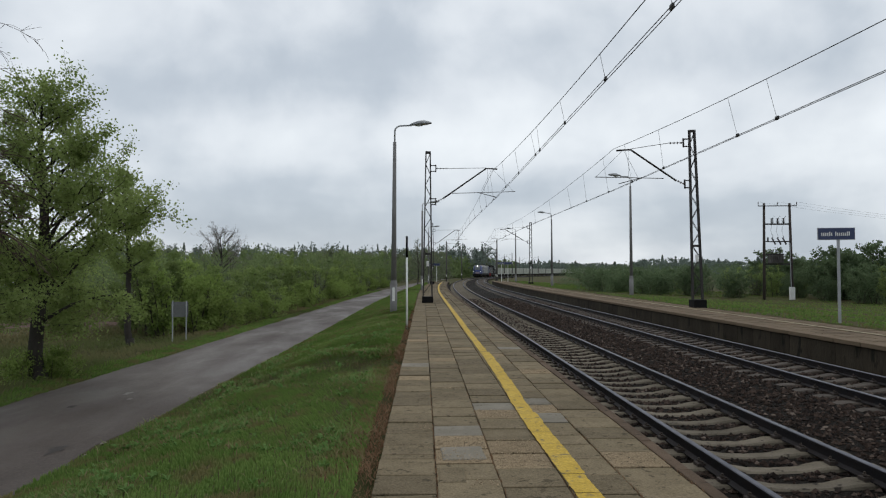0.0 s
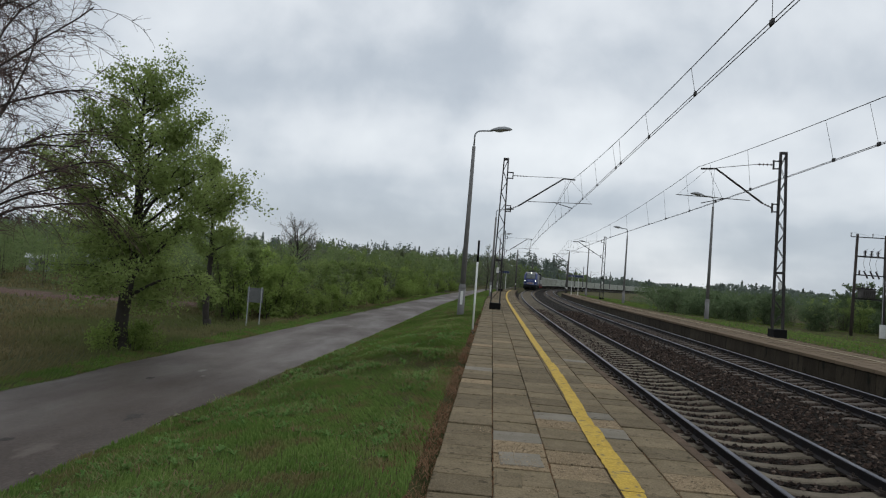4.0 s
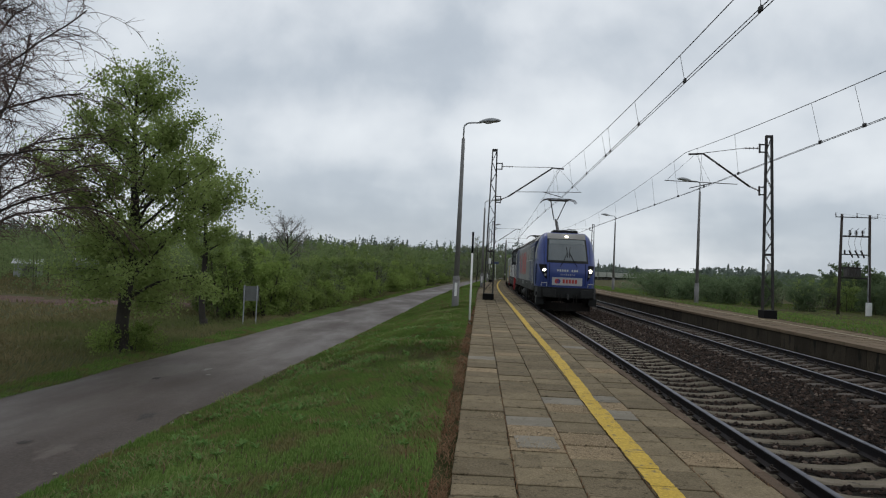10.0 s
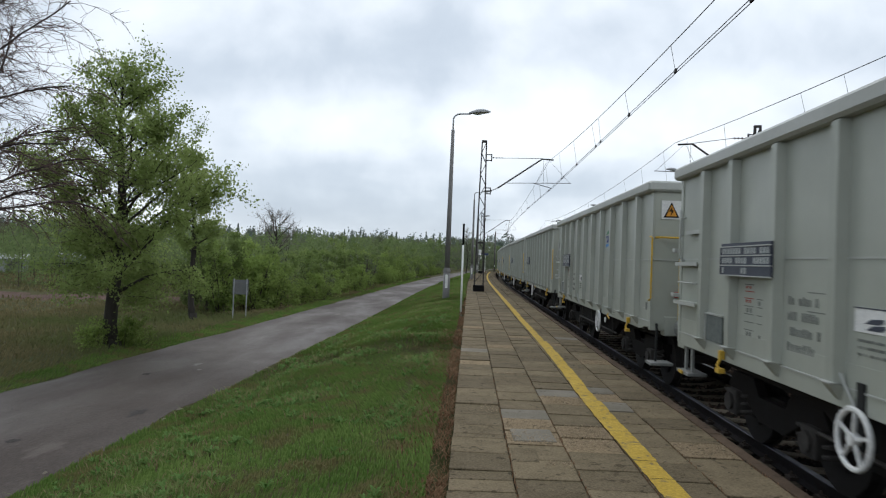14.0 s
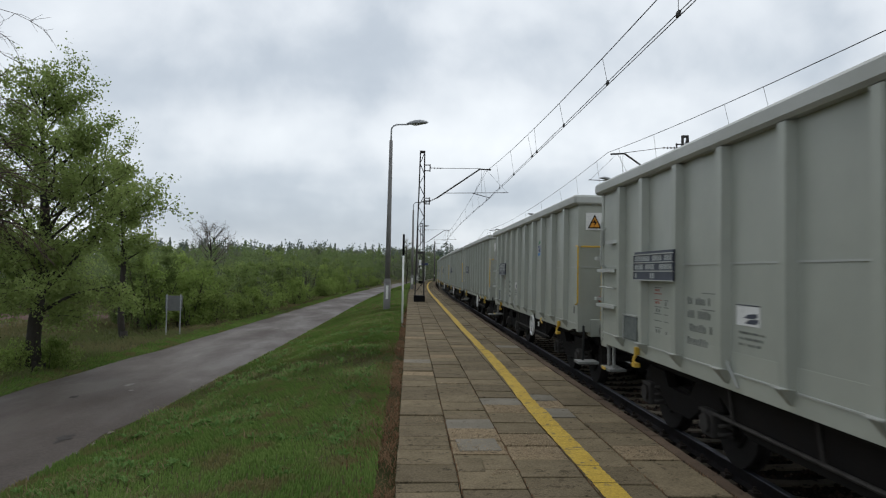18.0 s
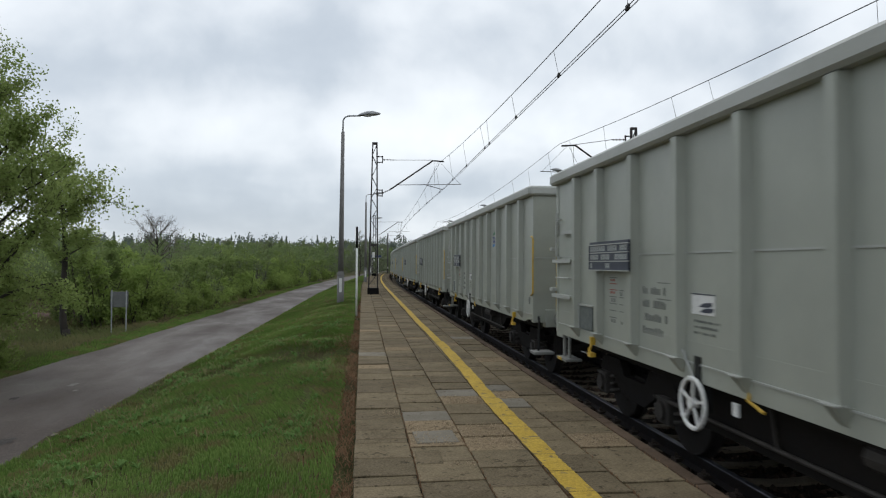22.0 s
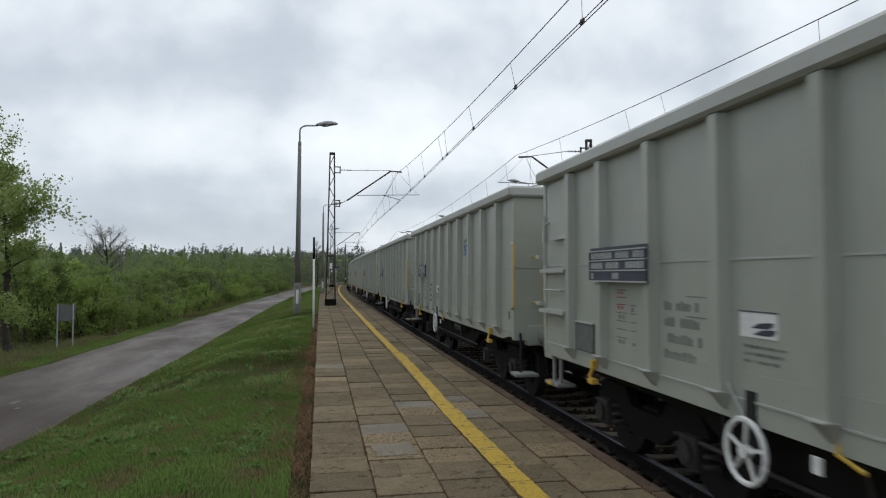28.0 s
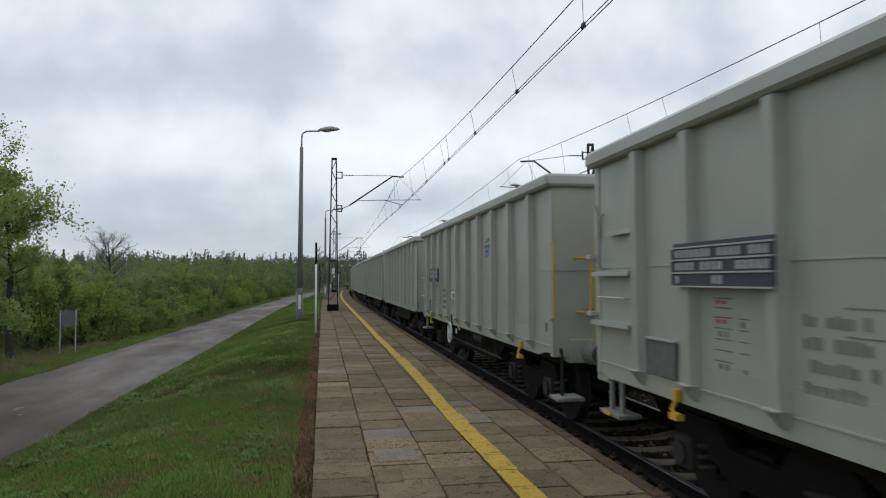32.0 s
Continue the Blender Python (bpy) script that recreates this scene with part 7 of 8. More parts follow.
# ---- plants ----
M_BARK = mat("bark_dark", (0.040, 0.034, 0.028), (0.022, 0.019, 0.016), rough=0.95, scale=3.0, fine=25.0, bump=0.8, depth=0.03, stretch=(1, 1, 0.3))
M_TWIG = mat("twig_grey", (0.066, 0.054, 0.046), (0.046, 0.037, 0.033), rough=0.9, scale=3.0, fine=25.0, bump=0.2, spec=0.15)
M_TWIGBROWN = mat("twig_brown", (0.105, 0.072, 0.062), (0.072, 0.050, 0.045), rough=0.9, scale=3.0, fine=25.0, bump=0.2, spec=0.15)
# twig colour paled as painted haze, for the bare tree 64 m off
M_TWIGHAZE = mat("twig_hazed", (0.20, 0.18, 0.155), (0.15, 0.135, 0.12), rough=0.9, scale=3.0, fine=25.0, bump=0.2, spec=0.15)
M_SCRUB = leaf_mat("scrub_leaf", (0.100, 0.148, 0.076), (0.165, 0.212, 0.112), 0.5, tone=0.25)
M_LEAF = leaf_mat("spring_leaf", (0.205, 0.278, 0.084), (0.310, 0.378, 0.138), 0.6)
M_LEAFSHRUB = leaf_mat("shrub_leaf", (0.140, 0.196, 0.062), (0.230, 0.288, 0.105), 0.5, tone=0.28)
M_LEAFBRIGHT = leaf_mat("bright_shrub_leaf", (0.170, 0.245, 0.062), (0.275, 0.350, 0.108), 0.5, tone=0.22)
# dull leaf green, raised further to carry painted haze for the middle wood
M_LEAFDULLHAZE = leaf_mat("dull_hazed_wood_leaf", (0.130, 0.158, 0.100), (0.195, 0.212, 0.135), 0.5)
M_LEAFFAR = leaf_mat("far_wood_leaf", (0.146, 0.202, 0.084), (0.205, 0.260, 0.112), 0.6, patch=(0.135, 0.125, 0.085), pscale=0.11, plow=0.56)
# needle colour lifted and greyed: distance haze is painted into it
M_PINEHAZE = leaf_mat("hazed_pine_needles", (0.145, 0.178, 0.155), (0.180, 0.215, 0.180), 0.5)
M_GRASS = leaf_mat("grass_blade", (0.070, 0.136, 0.028), (0.200, 0.285, 0.080), 0.45, patch=(0.190, 0.150, 0.075), pscale=2.0, plow=0.52)
M_GRASSFRESH = leaf_mat("fresh_grass_blade", (0.098, 0.160, 0.040), (0.245, 0.305, 0.115), 0.45, patch=(0.20, 0.175, 0.085), pscale=2.6, plow=0.54)
M_GRASSDRY = leaf_mat("dry_grass", (0.17, 0.125, 0.065), (0.30, 0.245, 0.14), 0.3)
M_FIELDGRASS = leaf_mat("field_grass", (0.125, 0.118, 0.056), (0.230, 0.190, 0.105), 0.4, patch=(0.100, 0.130, 0.046), pscale=0.15, plow=0.45)
M_GRASSBROWN = leaf_mat("dead_brown_grass", (0.165, 0.092, 0.054), (0.280, 0.180, 0.108), 0.3)
M_WEED = leaf_mat("weed_leaf", (0.085, 0.175, 0.044), (0.200, 0.310, 0.105), 0.35)


def cards(rs, centre, size, aspect=0.6, up=0.0):
    """Leaf-shaped quads at random attitudes round the given centres."""
    n = len(centre)
    a = rs.normal(size=(n, 3))
    a[:, 2] = a[:, 2] * (1 - up)
    a /= np.linalg.norm(a, axis=1, keepdims=True)
    b = rs.normal(size=(n, 3))
    b -= a * (a * b).sum(1, keepdims=True)
    b /= np.linalg.norm(b, axis=1, keepdims=True)
    s = np.broadcast_to(np.asarray(size, float), (n,))[:, None]
    a, b = a * s * 0.5, b * s * 0.5 * aspect
    v = np.stack([centre - a, centre + b * 0.9 - a * 0.1, centre + a, centre - b * 0.9 - a * 0.1], 1).reshape(-1, 3)
    return v, np.arange(4 * n).reshape(n, 4)


def limb(rng, start, way, length, r0, r1, n, droop, wob):
    pts, d = [Vector(start)], Vector(way).normalized()
    for i in range(n):
        d = (d + Vector((rng.uniform(-wob, wob), rng.uniform(-wob, wob), rng.uniform(-wob, wob) + droop))).normalized()
        pts.append(pts[-1] + d * (length / n))
    return pts


def grow(seed, height, trunk_r, spread, first, limbs, droop, leaf_n, leaf_size, name, m, label, leaf_mat_, lean=(0, 0), twig_n=5, sub_n=7, rise=0.45, tip_bias=0.2, group="roadside trees", sides=10, low_droop=0.0, thick=0.36, wob=0.16, fine_r=0.0038, sag=2.0, skirt=0, cone=False, bulk=0.11, twig_mat=None):
    rng = random.Random(seed)
    rs = np.random.RandomState(seed)
    t = thing(name, label, "tree", m, group)
    wood, twig = bmesh.new(), bmesh.new()
    tr = [Vector((0, 0, -0.3))]
    n = 12
    for i in range(n):
        f = (i + 1) / n
        tr.append(Vector((lean[0] * f * height + 0.10 * math.sin(f * 7 + seed), lean[1] * f * height + 0.08 * math.sin(f * 5 + seed * 2), f * height)))
    tube([tr[0], tr[0] + Vector((0, 0, 0.5))], trunk_r * 1.45, sides, wood, r1=trunk_r * 1.02)
    cutp = n // 2
    tube(tr[:cutp + 1], trunk_r, sides, wood, r1=trunk_r * 0.66)
    tube(tr[cutp:], trunk_r * 0.66, sides, wood, r1=0.015)
    spots = []
    for k in range(limbs):
        f = first + (1 - first) * ((k + rng.random()) / limbs) ** 1.15
        z = f * height
        i = min(n - 1, int(f * n))
        base = tr[i].lerp(tr[i + 1], f * n - i)
        az = k * 2.4 + rng.uniform(-0.5, 0.5)
        g = (f - first) / (1 - first)
        length = spread * (0.42 + 0.65 * math.sin(min(1.0, g * 0.76 + 0.22) * math.pi) ** 0.8) * rng.uniform(0.82, 1.12) * (1 - 0.5 * g * g)
        if cone:
            length = spread * (0.92 * (1 - g) ** 0.95 * min(1.0, 0.62 + 1.7 * g) + 0.10) * rng.uniform(0.78, 1.12)
            length = min(length, 0.80 * spread)
        way = Vector((math.cos(az), math.sin(az), rise + 0.5 * g - low_droop * (1 - g)))
        rb = trunk_r * (1 - f) * thick + 0.014
        pts = limb(rng, base, way, length, rb, 0.01, 7, droop, wob)
        tube(pts, rb, 6, wood, r1=0.012)
        subs = max(3, int(sub_n * 1.25 * min(1.0, length / spread)))
        for j in range(subs):
            q = (0.36 if cone else 0.25) + (0.64 if cone else 0.75) * (j + rng.random()) / subs
            ii = min(6, int(q * 7))
            p0 = pts[ii].lerp(pts[ii + 1], q * 7 - ii)
            d = (pts[ii + 1] - pts[ii]).normalized()
            side = Vector((rng.gauss(0, 1), rng.gauss(0, 1), rng.gauss(0, 0.6)))
            sp = limb(rng, p0, d * 0.9 + side * 0.55, max(length, spread * 0.5) * rng.uniform(0.22, 0.45), 0.01, 0.004, 4, droop * sag, 0.22)
            tube(sp, max(0.006, rb * 0.26), 4, twig, r1=0.004, caps=False)
            for w in range(twig_n):
                a = sp[rng.randrange(1, 5)]
                tw = limb(rng, a, (sp[4] - sp[0]).normalized() + Vector((rng.gauss(0, 0.7), rng.gauss(0, 0.7), rng.gauss(0, 0.5))), rng.uniform(0.18, 0.42) * (spread / 2.5), 0.004, 0.002, 3, droop * sag, 0.3)
                tube(tw, fine_r, 3, twig, r1=fine_r * 0.5, caps=False)
                for c in tw:
                    spots.append(c)
            for c in sp[1:]:
                spots.append(c)
    for k in range(skirt):
        f = rng.uniform(0.17, 0.40)
        az = k * 2.4 + rng.uniform(-0.4, 0.4)
        sp = limb(rng, (0, 0, f * height), (math.cos(az), math.sin(az), 0.30), spread * rng.uniform(0.24, 0.52), 0.02, 0.006, 7, -0.07, 0.16)
        tube(sp, 0.018, 5, twig, r1=0.005, caps=False)
        for a in sp[3:]:
            for w in range(4):
                tw = limb(rng, a, (rng.gauss(0, 0.7), rng.gauss(0, 0.7), rng.gauss(-0.2, 0.5)), rng.uniform(0.2, 0.45), 0.004, 0.002, 3, -0.12, 0.3)
                tube(tw, fine_r, 3, twig, r1=fine_r * 0.5, caps=False)
                spots.extend(tw)
    part("trunk", wood, M_BARK, t, "dark rough trunk and limbs", smooth=True)
    part("twig_mass", twig, twig_mat or M_TWIG, t)
    if leaf_n:
        sp = np.array([c[:] for c in spots])
        pick = sp[rs.randint(0, len(sp), leaf_n)] + rs.normal(size=(leaf_n, 3)) * bulk
        v, f = cards(rs, pick, leaf_size * rs.uniform(0.6, 1.25, leaf_n), 0.7)
        mesh_from("crown", v, f, leaf_mat_, t)
    return t


# the trees by the lane
grow(11, 6.45, 0.165, 3.2, 0.19, 46, -0.02, 60000, 0.076, "deciduous_tree", pose(-8.52, 16.0, -0.70), "tall roadside tree with thin fresh spring leaves", M_LEAF, rise=0.72, thick=0.25, sub_n=9, wob=0.17, skirt=14, cone=True, bulk=0.095, fine_r=0.0042, sag=1.0)
grow(23, 6.0, 0.12, 1.15, 0.38, 26, 0.0, 12500, 0.080, "deciduous_tree", pose(-10.12, 24.6, -0.82), "slender leaning tree with fresh spring leaves", M_LEAF, lean=(-0.045, -0.01), twig_n=4, sub_n=6, cone=True, bulk=0.10, sag=1.0)
grow(39, 7.2, 0.15, 2.7, 0.28, 46, -0.10, 700, 0.035, "bare_tree", pose(-8.90, 11.1, -0.80), "large nearly bare tree with drooping branches", M_LEAFDULLHAZE, lean=(0.0, 0.0), twig_n=9, sub_n=17, rise=1.2, thick=0.17, wob=0.24, fine_r=0.0048, sag=1.3, twig_mat=M_TWIGBROWN)
grow(41, 6.0, 0.16, 2.7, 0.40, 28, 0.03, 500, 0.06, "bare_tree", pose(-18.6, 64.0, -0.9), "round bare tree standing above the shrubs", M_LEAFDULLHAZE, twig_n=6, sub_n=9, rise=0.75, fine_r=0.0085, thick=0.24, twig_mat=M_TWIGHAZE)
grow(43, 6.4, 0.10, 1.4, 0.25, 16, 0.03, 2200, 0.10, "bare_tree", pose(-0.5, 96.0, -0.5), "pale budding tree behind the platform", M_LEAFDULLHAZE, twig_n=4, sub_n=6, rise=0.8)


def shrub_kind(seed, h, w, n, size, mm, stems=6, label="upright young shrub in fresh leaf beside the lane"):
    """Young trees and bushes: upright stems, rising side shoots, leaves in clusters along them."""
    rng, rs = random.Random(seed), np.random.RandomState(seed)
    t = thing("shrub", label, "shrub", None, "roadside shrubs")
    b = bmesh.new()
    tips = []
    for k in range(stems):
        az, out = rng.uniform(0, 6.283), rng.uniform(0.02, 0.28)
        hh = h * rng.uniform(0.55, 1.05)
        foot = Vector((rng.gauss(0, 0.22) * w, rng.gauss(0, 0.22) * w, -0.2))
        pts = limb(rng, foot, (math.cos(az) * out, math.sin(az) * out, 1), hh, 0.03, 0.01, 7, 0.03, 0.09)
        tube(pts, 0.030, 5, b, r1=0.005, caps=False)
        for q in range(13):
            f = rng.uniform(0.08, 0.98)
            i = min(6, int(f * 7))
            p = pts[i].lerp(pts[i + 1], f * 7 - i)
            a2 = rng.uniform(0, 6.283)
            ln = w * 0.62 * (math.sin(math.pi * (0.14 + 0.80 * f)) ** 0.8) * rng.uniform(0.55, 1.15)
            e = p + Vector((math.cos(a2) * ln, math.sin(a2) * ln, ln * rng.uniform(0.35, 0.95)))
            tube([p, p.lerp(e, 0.5) + Vector((0, 0, 0.04)), e], 0.009, 3, b, r1=0.003, caps=False)
            tips += [p.lerp(e, g) for g in (0.35, 0.6, 0.8, 0.95)]
        tips += [pts[-1], pts[-2]]
    part("branching", b, M_TWIG, t)
    tips = np.array([p[:] for p in tips])
    c = tips[rs.randint(0, len(tips), n)] + rs.normal(size=(n, 3)) * (0.085, 0.085, 0.10)
    c[:, 2] = np.maximum(c[:, 2], 0.05)
    v, f = cards(rs, c, size * rs.uniform(0.6, 1.3, n), 0.65)
    mesh_from("foliage", v, f, mm, t)
    return t


KINDS = [shrub_kind(1, 3.4, 1.3, 3000, 0.14, M_LEAFSHRUB), shrub_kind(2, 2.7, 1.7, 3300, 0.135, M_LEAFBRIGHT), shrub_kind(3, 4.3, 1.4, 3300, 0.145, M_LEAFSHRUB), shrub_kind(4, 2.1, 1.6, 3000, 0.13, M_LEAFBRIGHT, 8),
         shrub_kind(5, 3.8, 1.1, 900, 0.10, M_LEAFDULLHAZE, 7, "thin budding shrub with bare grey-brown stems"), shrub_kind(6, 3.9, 1.2, 2800, 0.14, M_LEAFBRIGHT, 4), shrub_kind(7, 4.4, 2.7, 5200, 0.18, M_SCRUB, 8, "rounded dark-green young tree in the meadow")]
placed = set()


def put_shrub(k, x, y, z, turn, sc):
    m = pose(x, y, z, 0, 0, turn)
    if k not in placed:
        placed.add(k)
        KINDS[k].matrix_basis = m @ Matrix.Diagonal((sc, sc, sc, 1))
    else:
        o = copy_thing(KINDS[k], m)
        o.scale = (sc, sc, sc)


rng = random.Random(77)
for k in range(96):
    row = k % 3
    s = 27.5 + k * 0.95 + rng.uniform(-0.6, 0.6)
    _, el = verge(s)
    x, y, _ = track(s, float(el) - 1.2 - row * 1.6 - rng.uniform(0.0, 0.9))
    if s < 31 and row == 0:
        continue
    put_shrub(rng.choice(((3, 1, 3, 4, 1), (0, 1, 5, 4, 0), (2, 0, 5, 4, 2))[row]), x, y, -0.85, rng.uniform(0, 360), rng.uniform(0.72, 1.05) * (0.8 if row == 0 else 0.98))
for x, y, k, sc in ((-8.75, 15.85, 3, 0.40), (-8.15, 16.25, 1, 0.34), (-8.5, 16.5, 3, 0.36), (-10.0, 27.5, 5, 0.92), (-10.8, 28.6, 4, 0.8), (-9.4, 29.6, 1, 0.95), (-8.7, 30.6, 3, 0.9), (-12.6, 30.5, 0, 0.7), (-14.2, 33.5, 4, 0.8)):
    put_shrub(k, x, y, -0.85, x * 50, sc)
# opposite side, beyond the far platform
for k in range(46):
    beta = radians(13.6 + 24.5 * (k / 45) + rng.uniform(-0.4, 0.4))
    d = rng.uniform(62, 92) if k % 2 else rng.uniform(58, 68)
    if k > 32:
        d -= 8
    put_shrub(rng.choice((6, 2, 6, 6, 4)), d * math.sin(beta), d * math.cos(beta), -0.65, rng.uniform(0, 360), rng.uniform(0.45, 0.74) * (1.25 if k > 35 else 1.0))
for bearing, d, sc in ((26.8, 72, 0.78), (28.3, 68, 1.14), (29.4, 71, 0.95), (31.0, 60, 0.92), (31.9, 61, 1.12), (33.0, 62, 1.06), (34.2, 60, 1.18), (35.6, 62, 1.04), (37.0, 60, 1.12), (38.8, 58, 1.0)):
    put_shrub(6, d * math.sin(radians(bearing)), d * math.cos(radians(bearing)), -0.7, bearing * 70, sc)


def wood(name, label, seed, places, mm, card, per, shape):
    """Far wood as one mass of leaf clumps: places are x, y, z, height, radius."""
    rs = np.random.RandomState(seed)
    P = np.array(places)
    n = len(P)
    u = rs.rand(n, per)
    az = rs.rand(n, per) * 6.2832
    if shape == "cone":
        tier = 0.72 + 0.28 * np.cos(u * 44 + P[:, 0:1] * 5)
        rad = P[:, 4:5] * (1.02 - u) ** 0.85 * (0.25 + 0.75 * np.sqrt(rs.rand(n, per))) * tier
        zz = P[:, 3:4] * (0.16 + 0.84 * u)
        c = np.stack([P[:, 0:1] + rad * np.cos(az), P[:, 1:2] + rad * np.sin(az), P[:, 2:3] + zz], -1).reshape(-1, 3)
    else:
        k = 12
        cu = rs.uniform(0.08, 0.97, (n, k))
        ca = rs.rand(n, k) * 6.2832
        cr = P[:, 4:5] * np.sin(np.pi * cu ** 0.72) ** 0.85 * np.sqrt(rs.uniform(0.1, 1.0, (n, k)))
        pick = rs.randint(0, k, (n, per))
        at = lambda q: np.take_along_axis(q, pick, 1)
        j = rs.normal(size=(n, per, 3)) * np.stack([P[:, 4:5] * 0.21, P[:, 4:5] * 0.21, P[:, 3:4] * 0.050], -1)
        c = np.stack([P[:, 0:1] + at(cr * np.cos(ca)), P[:, 1:2] + at(cr * np.sin(ca)), P[:, 2:3] + P[:, 3:4] * at(cu)], -1) + j
        c = c.reshape(-1, 3)
    v, f = cards(rs, c, card * rs.uniform(0.5, 1.3, len(c)) * np.repeat(np.clip(P[:, 3] / 6, 0.5, 1.6), per), 0.8)
    return tagged(mesh_from(name, v, f, mm), label, "woodland", kind="stuff")


rng = random.Random(91)
near_l, mid_l, pines, near_r, pines_r, spruce_r, hedge, copse, spruce = [], [], [], [], [], [], [], [], []
for k in range(460):
    s, l = rng.uniform(36, 190), -14.5 - 42 * rng.random() ** 1.3
    x, y, _ = track(s, l)
    if x < -15 and y < 50:
        continue
    near_l.append((x, y, -0.9, (2.5 + 0.036 * math.hypot(x, y)) * rng.uniform(0.48, 0.92), rng.uniform(0.9, 1.9)))
for k in range(330):
    x = rng.uniform(-72, -15)
    y = rng.uniform(37, 50) if k % 2 else rng.uniform(50, 84)
    y += 0.1 * abs(x)
    if abs(x / y + 0.70) < 0.022 and y < 62:
        continue
    copse.append((x, y, -0.95, (rng.uniform(2.4, 3.9) if k % 5 else rng.uniform(3.8, 5.0)) * (1 + 0.008 * (y - 42)), rng.uniform(1.0, 2.0)))
for k in range(380):
    a = radians(rng.uniform(-62, 4))
    d = rng.uniform(150, 290)
    x, y = d * math.sin(a), d * math.cos(a)
    if x > 0.028 * d + 2:
        continue
    mid_l.append((x, y, -0.9, (2.5 + 0.037 * d) * rng.uniform(0.58, 0.92), rng.uniform(1.8, 3.6)))
for k in range(560):
    a = radians(rng.uniform(-62, 6))
    d = rng.uniform(250, 420)
    x, y = d * math.sin(a), d * math.cos(a)
    (pines if k % 3 else spruce).append((x, y, -0.9, (2.5 + 0.037 * d) * (rng.uniform(0.80, 0.98) if k % 4 else rng.uniform(1.0, 1.12)), rng.uniform(2.6, 4.2) if k % 3 else rng.uniform(1.7, 2.7)))
for k in range(440):
    a = radians(rng.uniform(12.0, 46))
    d = rng.uniform(74, 175)
    near_r.append((d * math.sin(a), d * math.cos(a), -0.8, rng.uniform(1.7, 2.8) + 0.008 * d, rng.uniform(1.2, 2.4)))
for k in range(460):
    a = radians(rng.uniform(3, 55))
    d = rng.uniform(430, 760)
    tall = 1 + 0.22 * math.sin(a * 31) * math.sin(a * 13 + 1)
    (pines_r if k % 6 else spruce_r).append((d * math.sin(a), d * math.cos(a), -1.0, (rng.uniform(7.0, 10.0) if k % 6 else rng.uniform(9.0, 12.0)) * tall * d / 520, rng.uniform(5.0, 9.0) if k % 6 else rng.uniform(3.2, 4.8)))
for k in range(150):
    s = rng.uniform(215, 330)
    x, y, _ = track(s, rng.uniform(-26, -7))
    hedge.append((x, y, -0.8, rng.uniform(4.5, 8.5), rng.uniform(1.6, 2.6)))
wood("roadside_wood", "young mixed wood in spring leaf beside the lane", 3, near_l, M_LEAFFAR, 0.27, 380, "crown")
wood("field_copse", "bushes and young trees along the back of the field", 9, copse, M_LEAFFAR, 0.26, 330, "crown")
wood("middle_wood", "taller budding wood behind the shrubs", 4, mid_l, M_LEAFDULLHAZE, 0.50, 260, "crown")
# these skyline woods and the distant ones below wear the haze-painted needles
wood("pine_wood", "pine tops along the skyline, greyed by painted haze", 5, pines, M_PINEHAZE, 0.55, 200, "crown")
wood("spruce_wood", "pointed spruce tops along the skyline", 10, spruce, M_PINEHAZE, 0.50, 210, "cone")
wood("meadow_scrub", "low green scrub beyond the far platform", 6, near_r, M_SCRUB, 0.32, 250, "crown")
wood("distant_pine_wood", "dark distant forest edge beyond the meadow", 7, pines_r, M_PINEHAZE, 1.1, 230, "crown")
wood("distant_spruce_wood", "pointed tops above the distant forest edge", 12, spruce_r, M_PINEHAZE, 0.9, 210, "cone")
wood("line_side_wood", "tall trees where the railway bends", 8, hedge, M_LEAFFAR, 0.5, 260, "crown")
sv, sf = [], []
for q, (x, y, z, h, r) in enumerate(near_l + copse):
    if y > 110:
        continue
    for j in range(1):
        a, b_ = rng.uniform(-0.3, 0.3), rng.uniform(-0.3, 0.3)
        n0 = len(sv)
        for zz, w in ((0, 0.028), (0.70, 0.010)):
            sv += [(x + a * (1 + zz * 0.8) + w * math.cos(i * 2.094), y + b_ * (1 + zz * 0.8) + w * math.sin(i * 2.094), z + h * zz) for i in range(3)]
        sf += [(n0 + i, n0 + (i + 1) % 3, n0 + 3 + (i + 1) % 3, n0 + 3 + i) for i in range(3)]
tagged(mesh_from("wood_stems", sv, sf, M_TWIG), "slim dark stems inside the young wood", "woodland", kind="stuff")


# ---- grass ----
def blades(name, label, seed, x, y, z, h, width, mm, lean=0.5):
    rs = np.random.RandomState(seed)
    n = len(x)
    az = rs.rand(n) * 6.2832
    tip = lean * h * rs.uniform(0.2, 1.0, n)
    w = width * rs.uniform(0.6, 1.3, n) * 0.5
    px, py = -np.sin(az) * w, np.cos(az) * w
    dx, dy = np.cos(az) * tip, np.sin(az) * tip
    base = np.stack([x, y, z], -1)
    a = base + np.stack([px, py, 0 * px], -1)
    b = base - np.stack([px, py, 0 * px], -1)
    mid = base + np.stack([dx * 0.35, dy * 0.35, h * 0.6], -1)
    c = mid + np.stack([px, py, 0 * px], -1) * 0.75
    d = mid - np.stack([px, py, 0 * px], -1) * 0.75
    e = base + np.stack([dx, dy, h * (1 - 0.15 * rs.rand(n))], -1)
    v = np.stack([a, b, d, c, e], 1).reshape(-1, 3)
    i = 5 * np.arange(n)[:, None]
    f = np.concatenate([i + np.array([0, 1, 2]), i + np.array([0, 2, 3]), i + np.array([3, 2, 4])], 0)
    return tagged(mesh_from(name, v, f, mm), label, "grass", kind="stuff")


